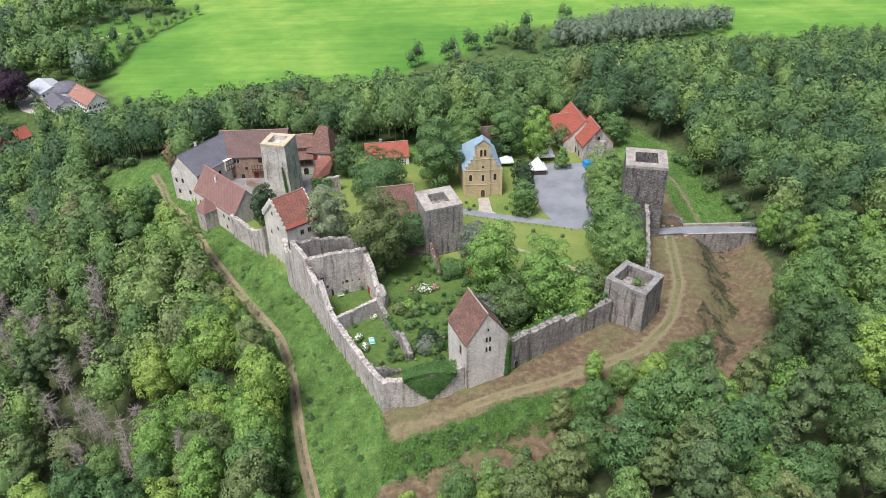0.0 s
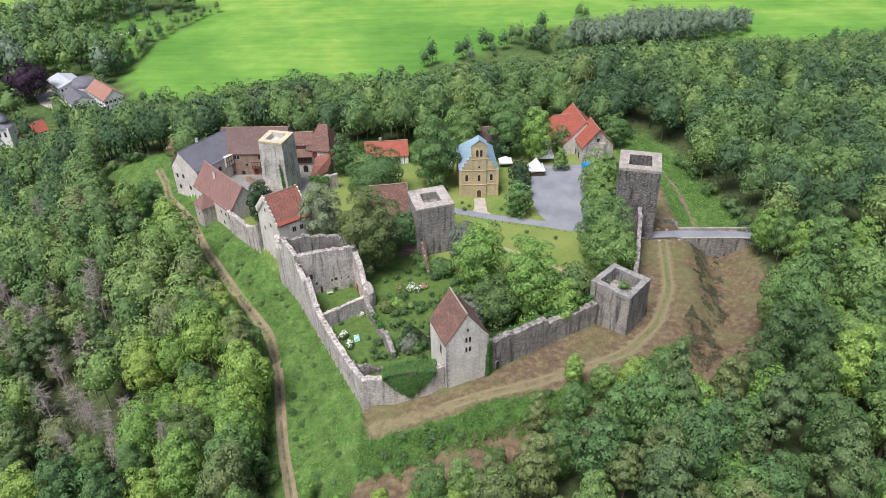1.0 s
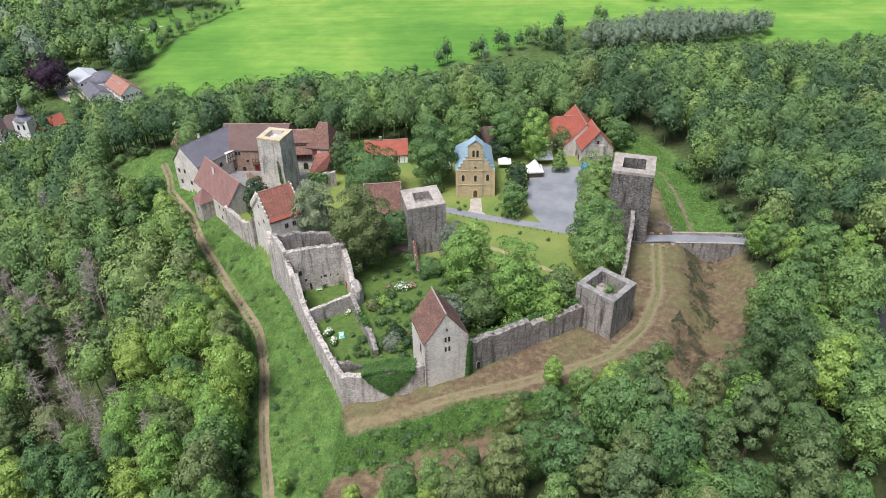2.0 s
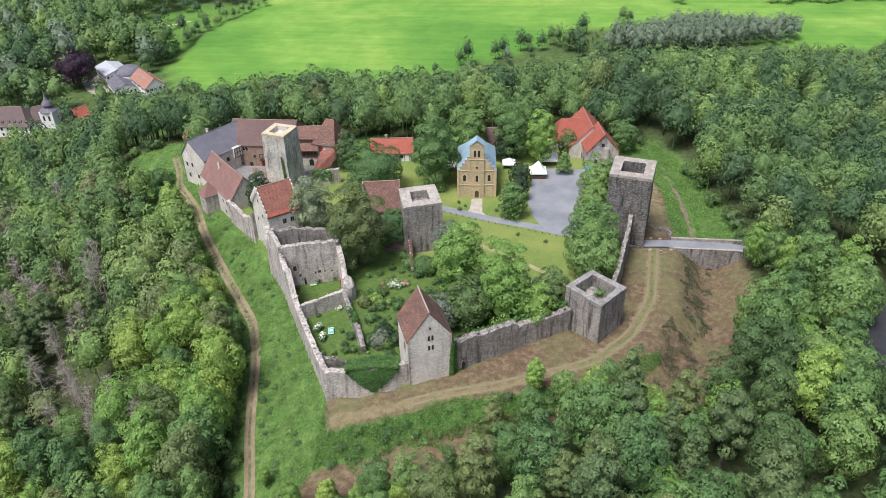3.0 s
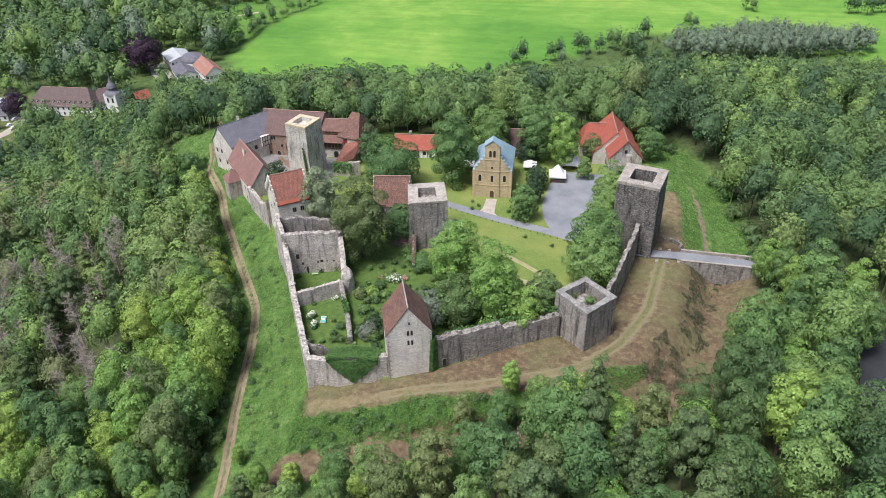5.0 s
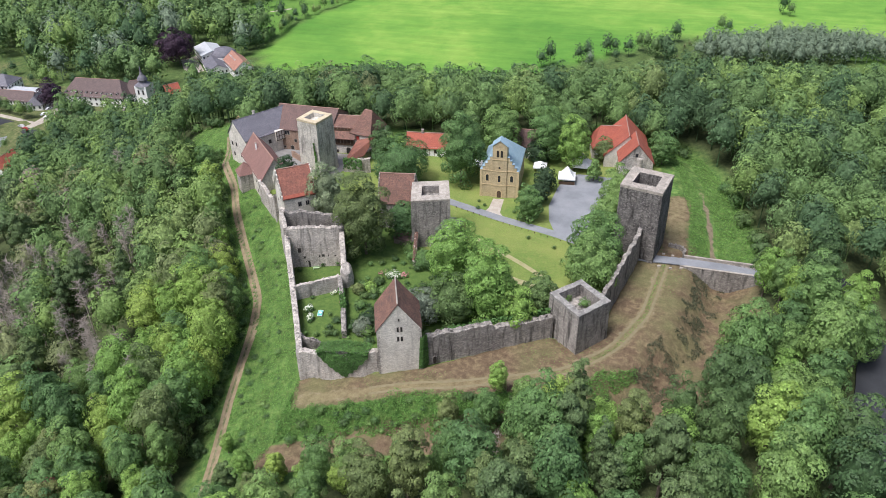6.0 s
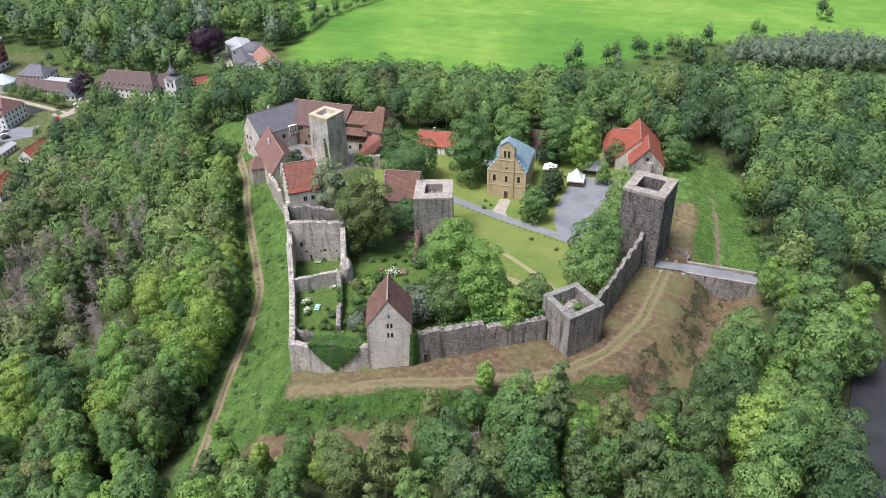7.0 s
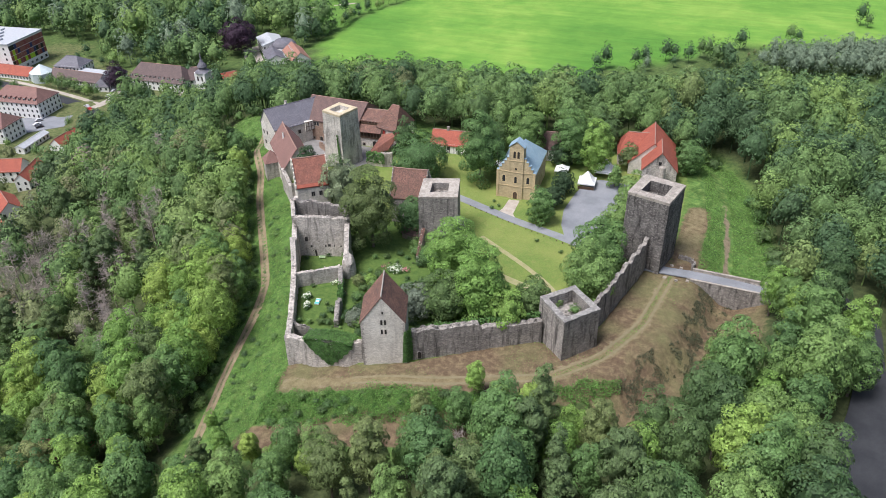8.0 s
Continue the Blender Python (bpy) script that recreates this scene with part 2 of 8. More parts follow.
M = {
    "pale": masonry("pale_limestone", (0.70, 0.63, 0.56), (0.50, 0.45, 0.398), (0.265, 0.24, 0.215), 0.7),
    "grey": masonry("grey_limestone", (0.44, 0.40, 0.355), (0.275, 0.25, 0.226), (0.135, 0.125, 0.116), 0.85),
    "dark": masonry("weathered_dark_stone", (0.31, 0.285, 0.26), (0.145, 0.134, 0.125), (0.055, 0.051, 0.048), 0.75, 2.0, 0.35, 0.3),
    "plaster": masonry("worn_lime_plaster", (0.80, 0.745, 0.665), (0.69, 0.63, 0.55), (0.49, 0.44, 0.38), 0.3, 2.4, 0.78),
    "cap": masonry("pale_cap_stone", (0.48, 0.43, 0.37), (0.39, 0.345, 0.295), (0.27, 0.24, 0.21), 0.3, 1.2, 0.7),
    "rubble": masonry("lichened_rubble", (0.38, 0.36, 0.33), (0.26, 0.245, 0.225), (0.15, 0.14, 0.13), 0.2, 1.6, 0.6),
    "coping": masonry("buff_cap_stone", (0.62, 0.52, 0.36), (0.55, 0.46, 0.31), (0.46, 0.38, 0.26), 0.1, 0.8, 0.8),
    "ochre": masonry("ochre_sandstone", (0.62, 0.50, 0.315), (0.54, 0.425, 0.26), (0.44, 0.345, 0.21), 0.25, 1.5, 0.8),
    "ochre_trim": plain("ochre_trim", (0.60, 0.47, 0.28), (0.50, 0.38, 0.22)),
    "pink": masonry("reddish_sandstone", (0.42, 0.30, 0.225), (0.34, 0.235, 0.175), (0.25, 0.165, 0.125), 0.3, 2.4, 0.8),
    "keep": masonry("pale_grey_keep_stone", (0.70, 0.65, 0.57), (0.50, 0.465, 0.41), (0.28, 0.26, 0.235), 0.7, 1.8, 0.6, 0.55),
    "white": plain("white_render", (0.82, 0.80, 0.77), (0.74, 0.72, 0.69)),
    "tile_old": tiles("old_clay_tile", (0.31, 0.165, 0.12), (0.20, 0.105, 0.08), (0.10, 0.065, 0.055), 3.0, 0.35),
    "tile_orange": tiles("orange_clay_tile", (0.35, 0.15, 0.10), (0.265, 0.105, 0.075), (0.15, 0.07, 0.055), 3.0, 0.15),
    "tile_new": tiles("new_red_tile", (0.44, 0.135, 0.085), (0.36, 0.10, 0.065), (0.27, 0.08, 0.055), 3.0, 0.03),
    "tile_pink": tiles("pale_red_tile", (0.30, 0.175, 0.145), (0.245, 0.135, 0.115), (0.185, 0.105, 0.09), 3.0, 0.05),
    "tile_manor": tiles("grey_brown_tile", (0.19, 0.135, 0.125), (0.15, 0.108, 0.10), (0.11, 0.082, 0.077), 3.0, 0.05),
    "tile_salmon": tiles("salmon_tile", (0.42, 0.22, 0.16), (0.36, 0.185, 0.135), (0.30, 0.15, 0.11), 3.0, 0.03),
    "tile_brown": tiles("brown_tile", (0.20, 0.125, 0.105), (0.155, 0.098, 0.085), (0.11, 0.074, 0.067), 3.0, 0.05),
    "ridge": plain("mortared_ridge_tile", (0.38, 0.25, 0.20), (0.28, 0.16, 0.125)),
    "slate": tiles("slate", (0.225, 0.215, 0.24), (0.17, 0.163, 0.185), (0.115, 0.11, 0.125), 4.0, 0.03, 0.55),
    "zinc": plain("pale_blue_zinc", (0.33, 0.47, 0.56), (0.42, 0.54, 0.61), 0.6, 0.45, 5.0, 0.5, 0.3),
    "zinc_pale": plain("pale_grey_sheet_roof", (0.50, 0.51, 0.52), (0.42, 0.43, 0.45), 0.6, 0.5),
    "glass": plain("dark_window", (0.02, 0.022, 0.025), (0.035, 0.035, 0.04), 2.0, 0.25, 9.0, 0.5),
    # near-black colour that paints the shade inside unglazed openings
    "void": plain("soot_dark_opening", (0.025, 0.022, 0.02), (0.04, 0.035, 0.03)),
    "timber": plain("dark_timber", (0.07, 0.045, 0.03), (0.11, 0.07, 0.045)),
    "wood": plain("grey_wood", (0.26, 0.21, 0.16), (0.18, 0.14, 0.10)),
    "asphalt": plain("worn_grey_gravel_asphalt", (0.195, 0.203, 0.218), (0.265, 0.272, 0.288), 0.15, 0.9, 6.0, 0.2),
    "asphalt_dark": plain("dark_asphalt", (0.034, 0.036, 0.041), (0.050, 0.052, 0.057), 0.2, 0.85, 5.0, 0.2),
    "paving": plain("buff_paving", (0.36, 0.31, 0.26), (0.46, 0.41, 0.35), 0.5),
    "yard_stone": plain("grey_yard_paving", (0.27, 0.26, 0.25), (0.20, 0.19, 0.18), 0.5),
    "canvas": plain("white_canvas", (0.80, 0.80, 0.79), (0.72, 0.72, 0.71), 1.0, 0.6),
    "turquoise": plain("turquoise_cloth", (0.10, 0.42, 0.38), (0.14, 0.50, 0.46)),
    "bench": plain("pale_green_paint", (0.33, 0.44, 0.24), (0.42, 0.52, 0.32)),
    "blue": plain("bright_blue_cloth", (0.02, 0.25, 0.62), (0.03, 0.31, 0.70)),
    "red": plain("dark_red_paint", (0.33, 0.04, 0.03), (0.25, 0.03, 0.025)),
    "bark": plain("bark", (0.10, 0.08, 0.06), (0.17, 0.14, 0.115), 1.0, 0.95),
    "twig": plain("bare_grey_twig", (0.30, 0.25, 0.22), (0.39, 0.335, 0.295), 1.0, 0.95),
    "petal": plain("white_petals", (0.80, 0.80, 0.70), (0.66, 0.72, 0.52), 3.0, 0.8),
    "rose": plain("pink_petals", (0.62, 0.20, 0.28), (0.55, 0.28, 0.22), 3.0, 0.8),
    "leaf_mid": leaf("mid_green_leaves", (0.078, 0.146, 0.052), (0.112, 0.195, 0.060), (0.158, 0.245, 0.072)),
    "leaf_dark": leaf("dark_green_leaves", (0.056, 0.102, 0.040), (0.078, 0.130, 0.046), (0.102, 0.158, 0.052)),
    "leaf_light": leaf("light_green_leaves", (0.148, 0.258, 0.060), (0.185, 0.292, 0.066), (0.235, 0.318, 0.070)),
    "leaf_olive": leaf("olive_leaves", (0.112, 0.158, 0.058), (0.140, 0.178, 0.064), (0.170, 0.192, 0.072)),
    "leaf_pine": leaf("pine_needles", (0.092, 0.140, 0.058), (0.120, 0.170, 0.064), (0.155, 0.195, 0.072), 0.2),
    "leaf_birch": leaf("birch_leaves", (0.175, 0.215, 0.120), (0.175, 0.215, 0.120), (0.180, 0.220, 0.122)),
    "leaf_linden": leaf("linden_leaves", (0.105, 0.140, 0.050), (0.105, 0.140, 0.050), (0.110, 0.145, 0.052)),
    "leaf_yew": leaf("yew_needles", (0.032, 0.060, 0.028), (0.038, 0.068, 0.030), (0.045, 0.075, 0.033)),
    "leaf_silver": leaf("silver_willow_leaves", (0.126, 0.155, 0.110), (0.158, 0.184, 0.131), (0.184, 0.204, 0.150)),
    "leaf_rust": leaf("rust_brown_leaves", (0.273, 0.121, 0.106), (0.336, 0.150, 0.138), (0.294, 0.165, 0.125)),
    "leaf_purple": leaf("dark_purple_leaves", (0.032, 0.017, 0.031), (0.042, 0.021, 0.037), (0.053, 0.029, 0.044), 0.1),
    "ivy": leaf("ivy_leaves", (0.064, 0.137, 0.036), (0.083, 0.163, 0.041), (0.102, 0.184, 0.041), 0.15),
    "woods": woods_leaf("far_wood_leaves"),
    "ground": ground_mat(),
}


# ---- helpers for building ----
def part(name, bm, material, parent, label=""):
    """Links a bmesh, in world coordinates, as one mesh object under a thing or a part."""
    me = bpy.data.meshes.new(name)
    if parent is not None:
        base = parent
        off = Vector((0, 0, 0))
        while base is not None:
            off += base.location
            base = base.parent
        bmesh.ops.translate(bm, verts=bm.verts, vec=-off)
    bm.to_mesh(me)
    bm.free()
    ob = new(name, me)
    me.materials.append(material)
    ob.parent = parent
    if label:
        ob["label"] = label
    return ob


def thing(name, x, y, z, label, category, group="", kind=""):
    ob = new(name)
    ob.empty_display_size = 0.5
    ob.location = (x, y, z)
    return tagged(ob, label, category, group, kind)


def wob(p, amp, scale=0.6):
    """A place moved a little by smooth noise, for uneven masonry."""
    v = noise.noise_vector(Vector(p) * scale)
    return (p[0] + amp * v[0], p[1] + amp * v[1], p[2] + amp * v[2])


def sheet(bm, a, b, c, d, nu=1, nv=1, amp=0.0):
    """A four-cornered face a-b-c-d in nu x nv fields."""
    a, b, c, d = map(Vector, (a, b, c, d))
    g = []
    for j in range(nv + 1):
        row = []
        for i in range(nu + 1):
            u, v = i / nu, j / nv
            p = (a * (1 - u) + b * u) * (1 - v) + (d * (1 - u) + c * u) * v
            row.append(bm.verts.new(wob(p, amp) if amp else p))
        g.append(row)
    for j in range(nv):
        for i in range(nu):
            bm.faces.new((g[j][i], g[j][i + 1], g[j + 1][i + 1], g[j + 1][i]))


def prism(bm, pts, z0, z1, amp=0.0, step=0.0):
    """An upright prism over a polygon (counter-clockwise), closed."""
    n = len(pts)
    for i in range(n):
        a, b = pts[i], pts[(i + 1) % n]
        nu = max(1, int(math.dist(a, b) / step)) if step else 1
        nv = max(1, int((z1 - z0) / step)) if step else 1
        sheet(bm, (*a, z0), (*b, z0), (*b, z1), (*a, z1), nu, nv, amp)
    for z, flip in ((z1, 0), (z0, 1)):
        vs = [bm.verts.new(wob((*p, z), amp) if amp else (*p, z)) for p in pts]
        bm.faces.new(vs[::-1] if flip else vs)


def box(bm, o, u, w, d, z0, z1):
    """A box: o is the middle of its front foot, u the way along the front; it reaches back by d (left of u)."""
    ux, uy = u
    nx, ny = -uy, ux
    pts = [(o[0] - ux * w / 2, o[1] - uy * w / 2), (o[0] + ux * w / 2, o[1] + uy * w / 2)]
    pts += [(pts[1][0] + nx * d, pts[1][1] + ny * d), (pts[0][0] + nx * d, pts[0][1] + ny * d)]
    prism(bm, pts, z0, z1)


def unit(a, b):
    l = math.dist(a[:2], b[:2])
    return ((b[0] - a[0]) / l, (b[1] - a[1]) / l)


def mid(a, b, f=0.5):
    return tuple(p + (q - p) * f for p, q in zip(a, b))


def solid(verts, faces):
    bm = bmesh.new()
    vs = [bm.verts.new(v) for v in verts]
    for f in faces:
        bm.faces.new([vs[i] for i in f])
    bmesh.ops.recalc_face_normals(bm, faces=bm.faces)
    return bm


# ---- the lie of the land ----
CASTLE = [(-13.7, 122), (4.6, 125), (13.9, 128.5), (40, 147.5), (46.5, 144), (52.0, 151.5), (57.8, 186), (64.5, 198), (64, 240), (60, 256), (40, 266), (26, 256), (6, 255), (-10, 243), (-28, 242), (-60, 247), (-80, 244), (-85.5, 223.5), (-77.5, 214.5), (-62, 199), (-46.5, 178.5), (-34.8, 160)]
BANK = [(-15, 121), (-12, 112.5), (5, 117), (22, 122), (42, 128.5), (58.7, 141), (68, 160), (71.5, 187), (72, 215), (68, 245), (61, 258), (41, 268), (26, 258), (6, 257), (-10, 245), (-28, 244), (-60, 249), (-81, 246), (-88.5, 222.5), (-80.5, 213.5), (-64.5, 196.5), (-47.5, 177.5), (-35.8, 159)]
VALLEY = -55.0


def signed(poly, x, y):
    """Distance to a polygon's outline, minus inside."""
    best = np.full(x.shape, 1e9)
    inside = np.zeros(x.shape, bool)
    for (ax, ay), (bx, by) in zip(poly, poly[1:] + poly[:1]):
        ex, ey = bx - ax, by - ay
        f = np.clip(((x - ax) * ex + (y - ay) * ey) / (ex * ex + ey * ey), 0, 1)
        best = np.minimum(best, np.hypot(x - ax - f * ex, y - ay - f * ey))
        cross = (ay > y) != (by > y)
        inside ^= cross & (x < (bx - ax) * (y - ay) / (by - ay + 1e-9) + ax)
    return np.where(inside, -best, best)


def line_off(pts, x, y):
    """Distance to an open line."""
    best = np.full(x.shape, 1e9)
    for (ax, ay), (bx, by) in zip(pts, pts[1:]):
        ex, ey = bx - ax, by - ay
        f = np.clip(((x - ax) * ex + (y - ay) * ey) / (ex * ex + ey * ey), 0, 1)
        best = np.minimum(best, np.hypot(x - ax - f * ex, y - ay - f * ey))
    return best


def ease(v, a, b):
    f = np.clip((v - a) / (b - a), 0, 1)
    return f * f * (3 - 2 * f)


def ground(x, y):
    """Height of the ground."""
    x, y = np.asarray(x, float), np.asarray(y, float)
    s = signed(BANK, x, y)
    c = signed(CASTLE, x, y)
    rim = -2.4 + 4.6 * ease(x, -17, 18)
    rim = rim + (1.3 - rim) * ease(y, 205, 235) * ease(x, -85, -60)
    out = np.maximum(s, 0)
    right = rim + np.interp(out, [0, 2, 8, 12, 22, 34, 200, 600], [0, -0.8, -5.5, -6.2, -1.0, 3.5, 5.0, 5.0])
    low = rim + np.interp(out, [0, 2, 6, 10, 22, 40, 90, 600], [0, -0.5, -4.0, -5.0, -5.5, -8.0, -12.0, -14.0])
    right = low + (right - low) * ease(x, 5, 55)
    north = rim + np.interp(out, [0, 3, 10, 16, 30, 200], [0, -0.4, -2.5, -3.0, 0.0, 3.0])
    right = right + (north - right) * ease(y, 196, 225)
    left = rim + np.interp(out, [0, 1.5, 9.5, 12.5, 60, 110, 165], [0, -0.6, -5.8, -6.2, -26, -42, -53])
    left = left + (rim - left) * 0.22 * ease(y, 150, 200) * (1 - ease(out, 14, 40))
    back = rim + np.interp(out, [0, 30, 60, 170, 3000], [0, -4, -10, -56, -56])
    ang = np.degrees(np.arctan2(y - 170, x))
    wr = ease(ang, -112, -98) * (1 - ease(ang, 55, 80))
    wb = ease(ang, 55, 80) * (1 - ease(ang, 140, 155))
    wl = np.clip(1 - wr - wb, 0, 1)
    z = wr * right + wb * back + wl * left
    fall = ease(y - 0.42 * np.maximum(x, 0), 290, 470)
    z = z + (VALLEY - z) * fall
    slope = np.interp(x, [-150, 0, 150], [0.372, 0.347, 0.327])
    z = np.minimum(z, 105 - slope * np.hypot(x - 33, y))
    z = np.maximum(z, VALLEY)
    z = np.where(s < 0, rim, z)
    z = z + (1.3 - z) * (1 - ease(c, -0.5, 0.3))
    # grassy bank left of the near corner, and gentle unevenness away from the buildings
    z = z + 0.35 * np.sin(x * 0.11) * np.sin(y * 0.09 + 1) * ease(s, 4, 14)
    return z


def gz(x, y):
    return float(ground(np.array([x]), np.array([y]))[0])


PATH_LEFT = [(-24, 88), (-27.5, 103), (-32.5, 117.5), (-35.2, 128.6), (-38, 140.5), (-43, 153.8), (-51.5, 165.6), (-62, 180), (-72.3, 194.5), (-80, 207.5), (-92, 222), (-98, 236), (-106, 250)]
TRACK = [(-11, 115.5), (4, 119.5), (22, 124.6), (36.6, 131), (46.8, 136), (56.1, 147), (62.3, 162), (65.8, 186)]
DITCH = [(80, 190), (79, 172), (75, 155), (66, 139), (49, 124), (28, 115), (8, 108.5), (-12, 101)]
ROAD_EAST = [(92, 186.8), (102, 187), (110, 184), (113.5, 176), (113, 166), (113, 152)]
LOT_EAST = [(101, 112), (122, 112), (124, 146), (116, 160), (109.5, 158), (107, 144), (103, 126)]
GARDEN = [(-13.5, 123), (4, 126), (14, 130), (24, 140), (26, 158), (16, 172), (-3, 178), (-12, 190), (-30, 182), (-37, 162), (-24, 141)]
FOREST_EDGE = ([-260, -226, -196, -170, -146, -131, -84, -44, -1, 30, 52, 66, 96, 138, 177, 251, 420], [470, 462, 446, 430, 414, 422, 434, 450, 462, 470, 462, 462, 498, 518, 524, 534, 560])
FIELD = [(-226, 506), (-214, 470), (-196, 446), (-170, 430), (-146, 414), (-131, 422), (-84, 434), (-44, 450), (-22, 462), (-18, 498), (10, 520), (40, 555), (64, 577), (84, 592), (150, 560), (229, 552), (420, 560), (900, 760), (900, 1600), (-700, 1600), (-300, 760), (-203, 645), (-222, 576), (-228, 539)]
FIELD_WEST = [(-475, 616), (-429, 602), (-366, 604), (-330, 660), (-310, 800), (-700, 1500), (-700, 700)]
PARK = [(-236, 496), (-231, 540), (-226, 580), (-210, 640), (-262, 640), (-302, 572), (-286, 545), (-252, 520)]
MEADOW = [(-94, 226), (-104, 214), (-124, 236), (-128, 262), (-108, 262), (-92, 248)]
HOLLOW = [(72, 192), (92, 192), (91, 203), (88, 218), (82, 242), (74, 262), (66, 262), (67, 235)]
WILLOWS = [(80, 535), (96, 527), (122, 530), (160, 539), (202, 552), (226, 566), (216, 578), (180, 586), (146, 582), (114, 566), (90, 552)]
SCRUB = [(50, 540), (64, 560), (70, 580), (88, 592), (104, 575), (84, 540), (70, 520)]
# village houses: name, ridge ends, half width, storeys, roof height, wall, roof, label, hips, window spacing
VILLAGE = [
    ("manor", (-293, 370), (-252, 374), 9, 2, 8.0, "white", "tile_manor", "long white manor with grey-brown mansard roof", (6, 6), 3.2),
    ("manor_wing", (-258, 376), (-245, 385), 6, 2, 6.0, "white", "tile_manor", "white manor wing with grey-brown roof", (4, 4), 2.6),
    ("chapel_nave", (-243, 381), (-232, 394), 4.5, 1, 4.5, "white", "tile_new", "low white chapel nave with red roof", (0, 0), 2.6),
    ("spa_wing", (-350, 357), (-308, 359), 5.5, 1, 4.0, "white", "tile_manor", "low spa wing with reddish brown roof", (0, 3), 2.2),
    ("spa_slate_wing", (-304, 349), (-313, 376), 5.0, 1, 4.4, "white", "slate", "low spa wing with slate roof", (3, 3), 2.6),
    ("spa_pavilion", (-357, 370), (-338, 373), 7.5, 2, 4.8, "white", "slate", "white spa pavilion with grey hipped roof", (6, 6), 2.6),
    ("orange_roof_wing", (-402, 350), (-364, 353), 6, 1, 4.0, "white", "tile_new", "low wing with orange tile roof", (0, 0), 2.4),
    ("villa", (-338, 306), (-306, 311), 9.5, 3, 6.0, "white", "tile_pink", "large white villa with red mansard roof", (6, 6), 3.0),
    ("villa", (-322, 271), (-296, 276), 8, 3, 5.5, "white", "tile_pink", "white villa with red mansard roof beside the car park", (5, 5), 3.0),
    ("small_house", (-261, 271), (-263, 287), 4.4, 1, 4.0, "white", "tile_new", "low house with bright red roof among trees", (0, 0), 3.0),
    ("small_house", (-264, 237), (-252, 243), 5.5, 2, 4.2, "white", "tile_new", "white house with dark red roof in gardens", (0, 0), 3.0),
    ("small_house", (-237, 228), (-244, 245), 3.4, 2, 3.2, "white", "tile_new", "narrow house with bright red roof", (0, 0), 3.0),
    ("small_house", (-222, 206), (-209, 199), 4.6, 2, 4.0, "white", "tile_new", "pale gabled house with orange roof at the wood's foot", (0, 0), 3.0),
    ("small_house", (-208, 183), (-194, 186), 4.6, 2, 4.0, "white", "tile_new", "small house with red roof at the wood's foot", (0, 0), 3.0),
    ("garage_row", (-278, 262), (-282, 283), 2.6, 1, 1.2, "white", "zinc_pale", "row of white garages with pale flat-pitched roof", (0, 0), 3.0),
    ("assembly_hall", (-257, 468), (-241, 452), 8, 2, 2.4, "white", "zinc_pale", "white assembly hall with pale flat-pitched roof", (0, 0), 2.4),
    ("hall_annex_wing", (-241, 449), (-226, 432), 6.5, 1, 3.2, "white", "slate", "hall annex with dark slate roof", (0, 0), 2.6),
    ("park_house", (-224, 449), (-205, 430), 6.5, 2, 5.0, "white", "tile_salmon", "half-timbered house with pale red tile roof by the park", (0, 0), 2.4),
]
STREET = [(-420, 340), (-345, 334), (-310, 329), (-290, 325), (-274, 316), (-266, 300), (-262, 292)]
DRIVE = [(-290, 326), (-286, 338), (-292, 352), (-300, 362)]
TOWN_OPEN = [([v[1], v[2]], v[3] + 5) for v in VILLAGE] + [(STREET, 7), (DRIVE, 5), ([(-332, 293), (-296, 300)], 13), ([(-400, 362), (-410, 390)], 34), ([(-236, 457), (-236, 458)], 14), ([(-244, 377), (-243, 378)], 9), ([(-356, 352), (-356, 353)], 12), ([(-326, 367), (-310, 368)], 8), ([(-236, 426), (-206, 414)], 12), ([(-270, 354), (-240, 362)], 10), ([(-262, 442), (-252, 424)], 17), ([(-240, 372), (-236, 360)], 9), ([(-500, 500), (-452, 476)], 16)]
TOWN = [(-456, 128), (-214, 160), (-206, 200), (-246, 262), (-262, 296), (-272, 330), (-256, 358), (-240, 366), (-240, 392), (-320, 392), (-368, 400), (-385, 430), (-490, 360)]


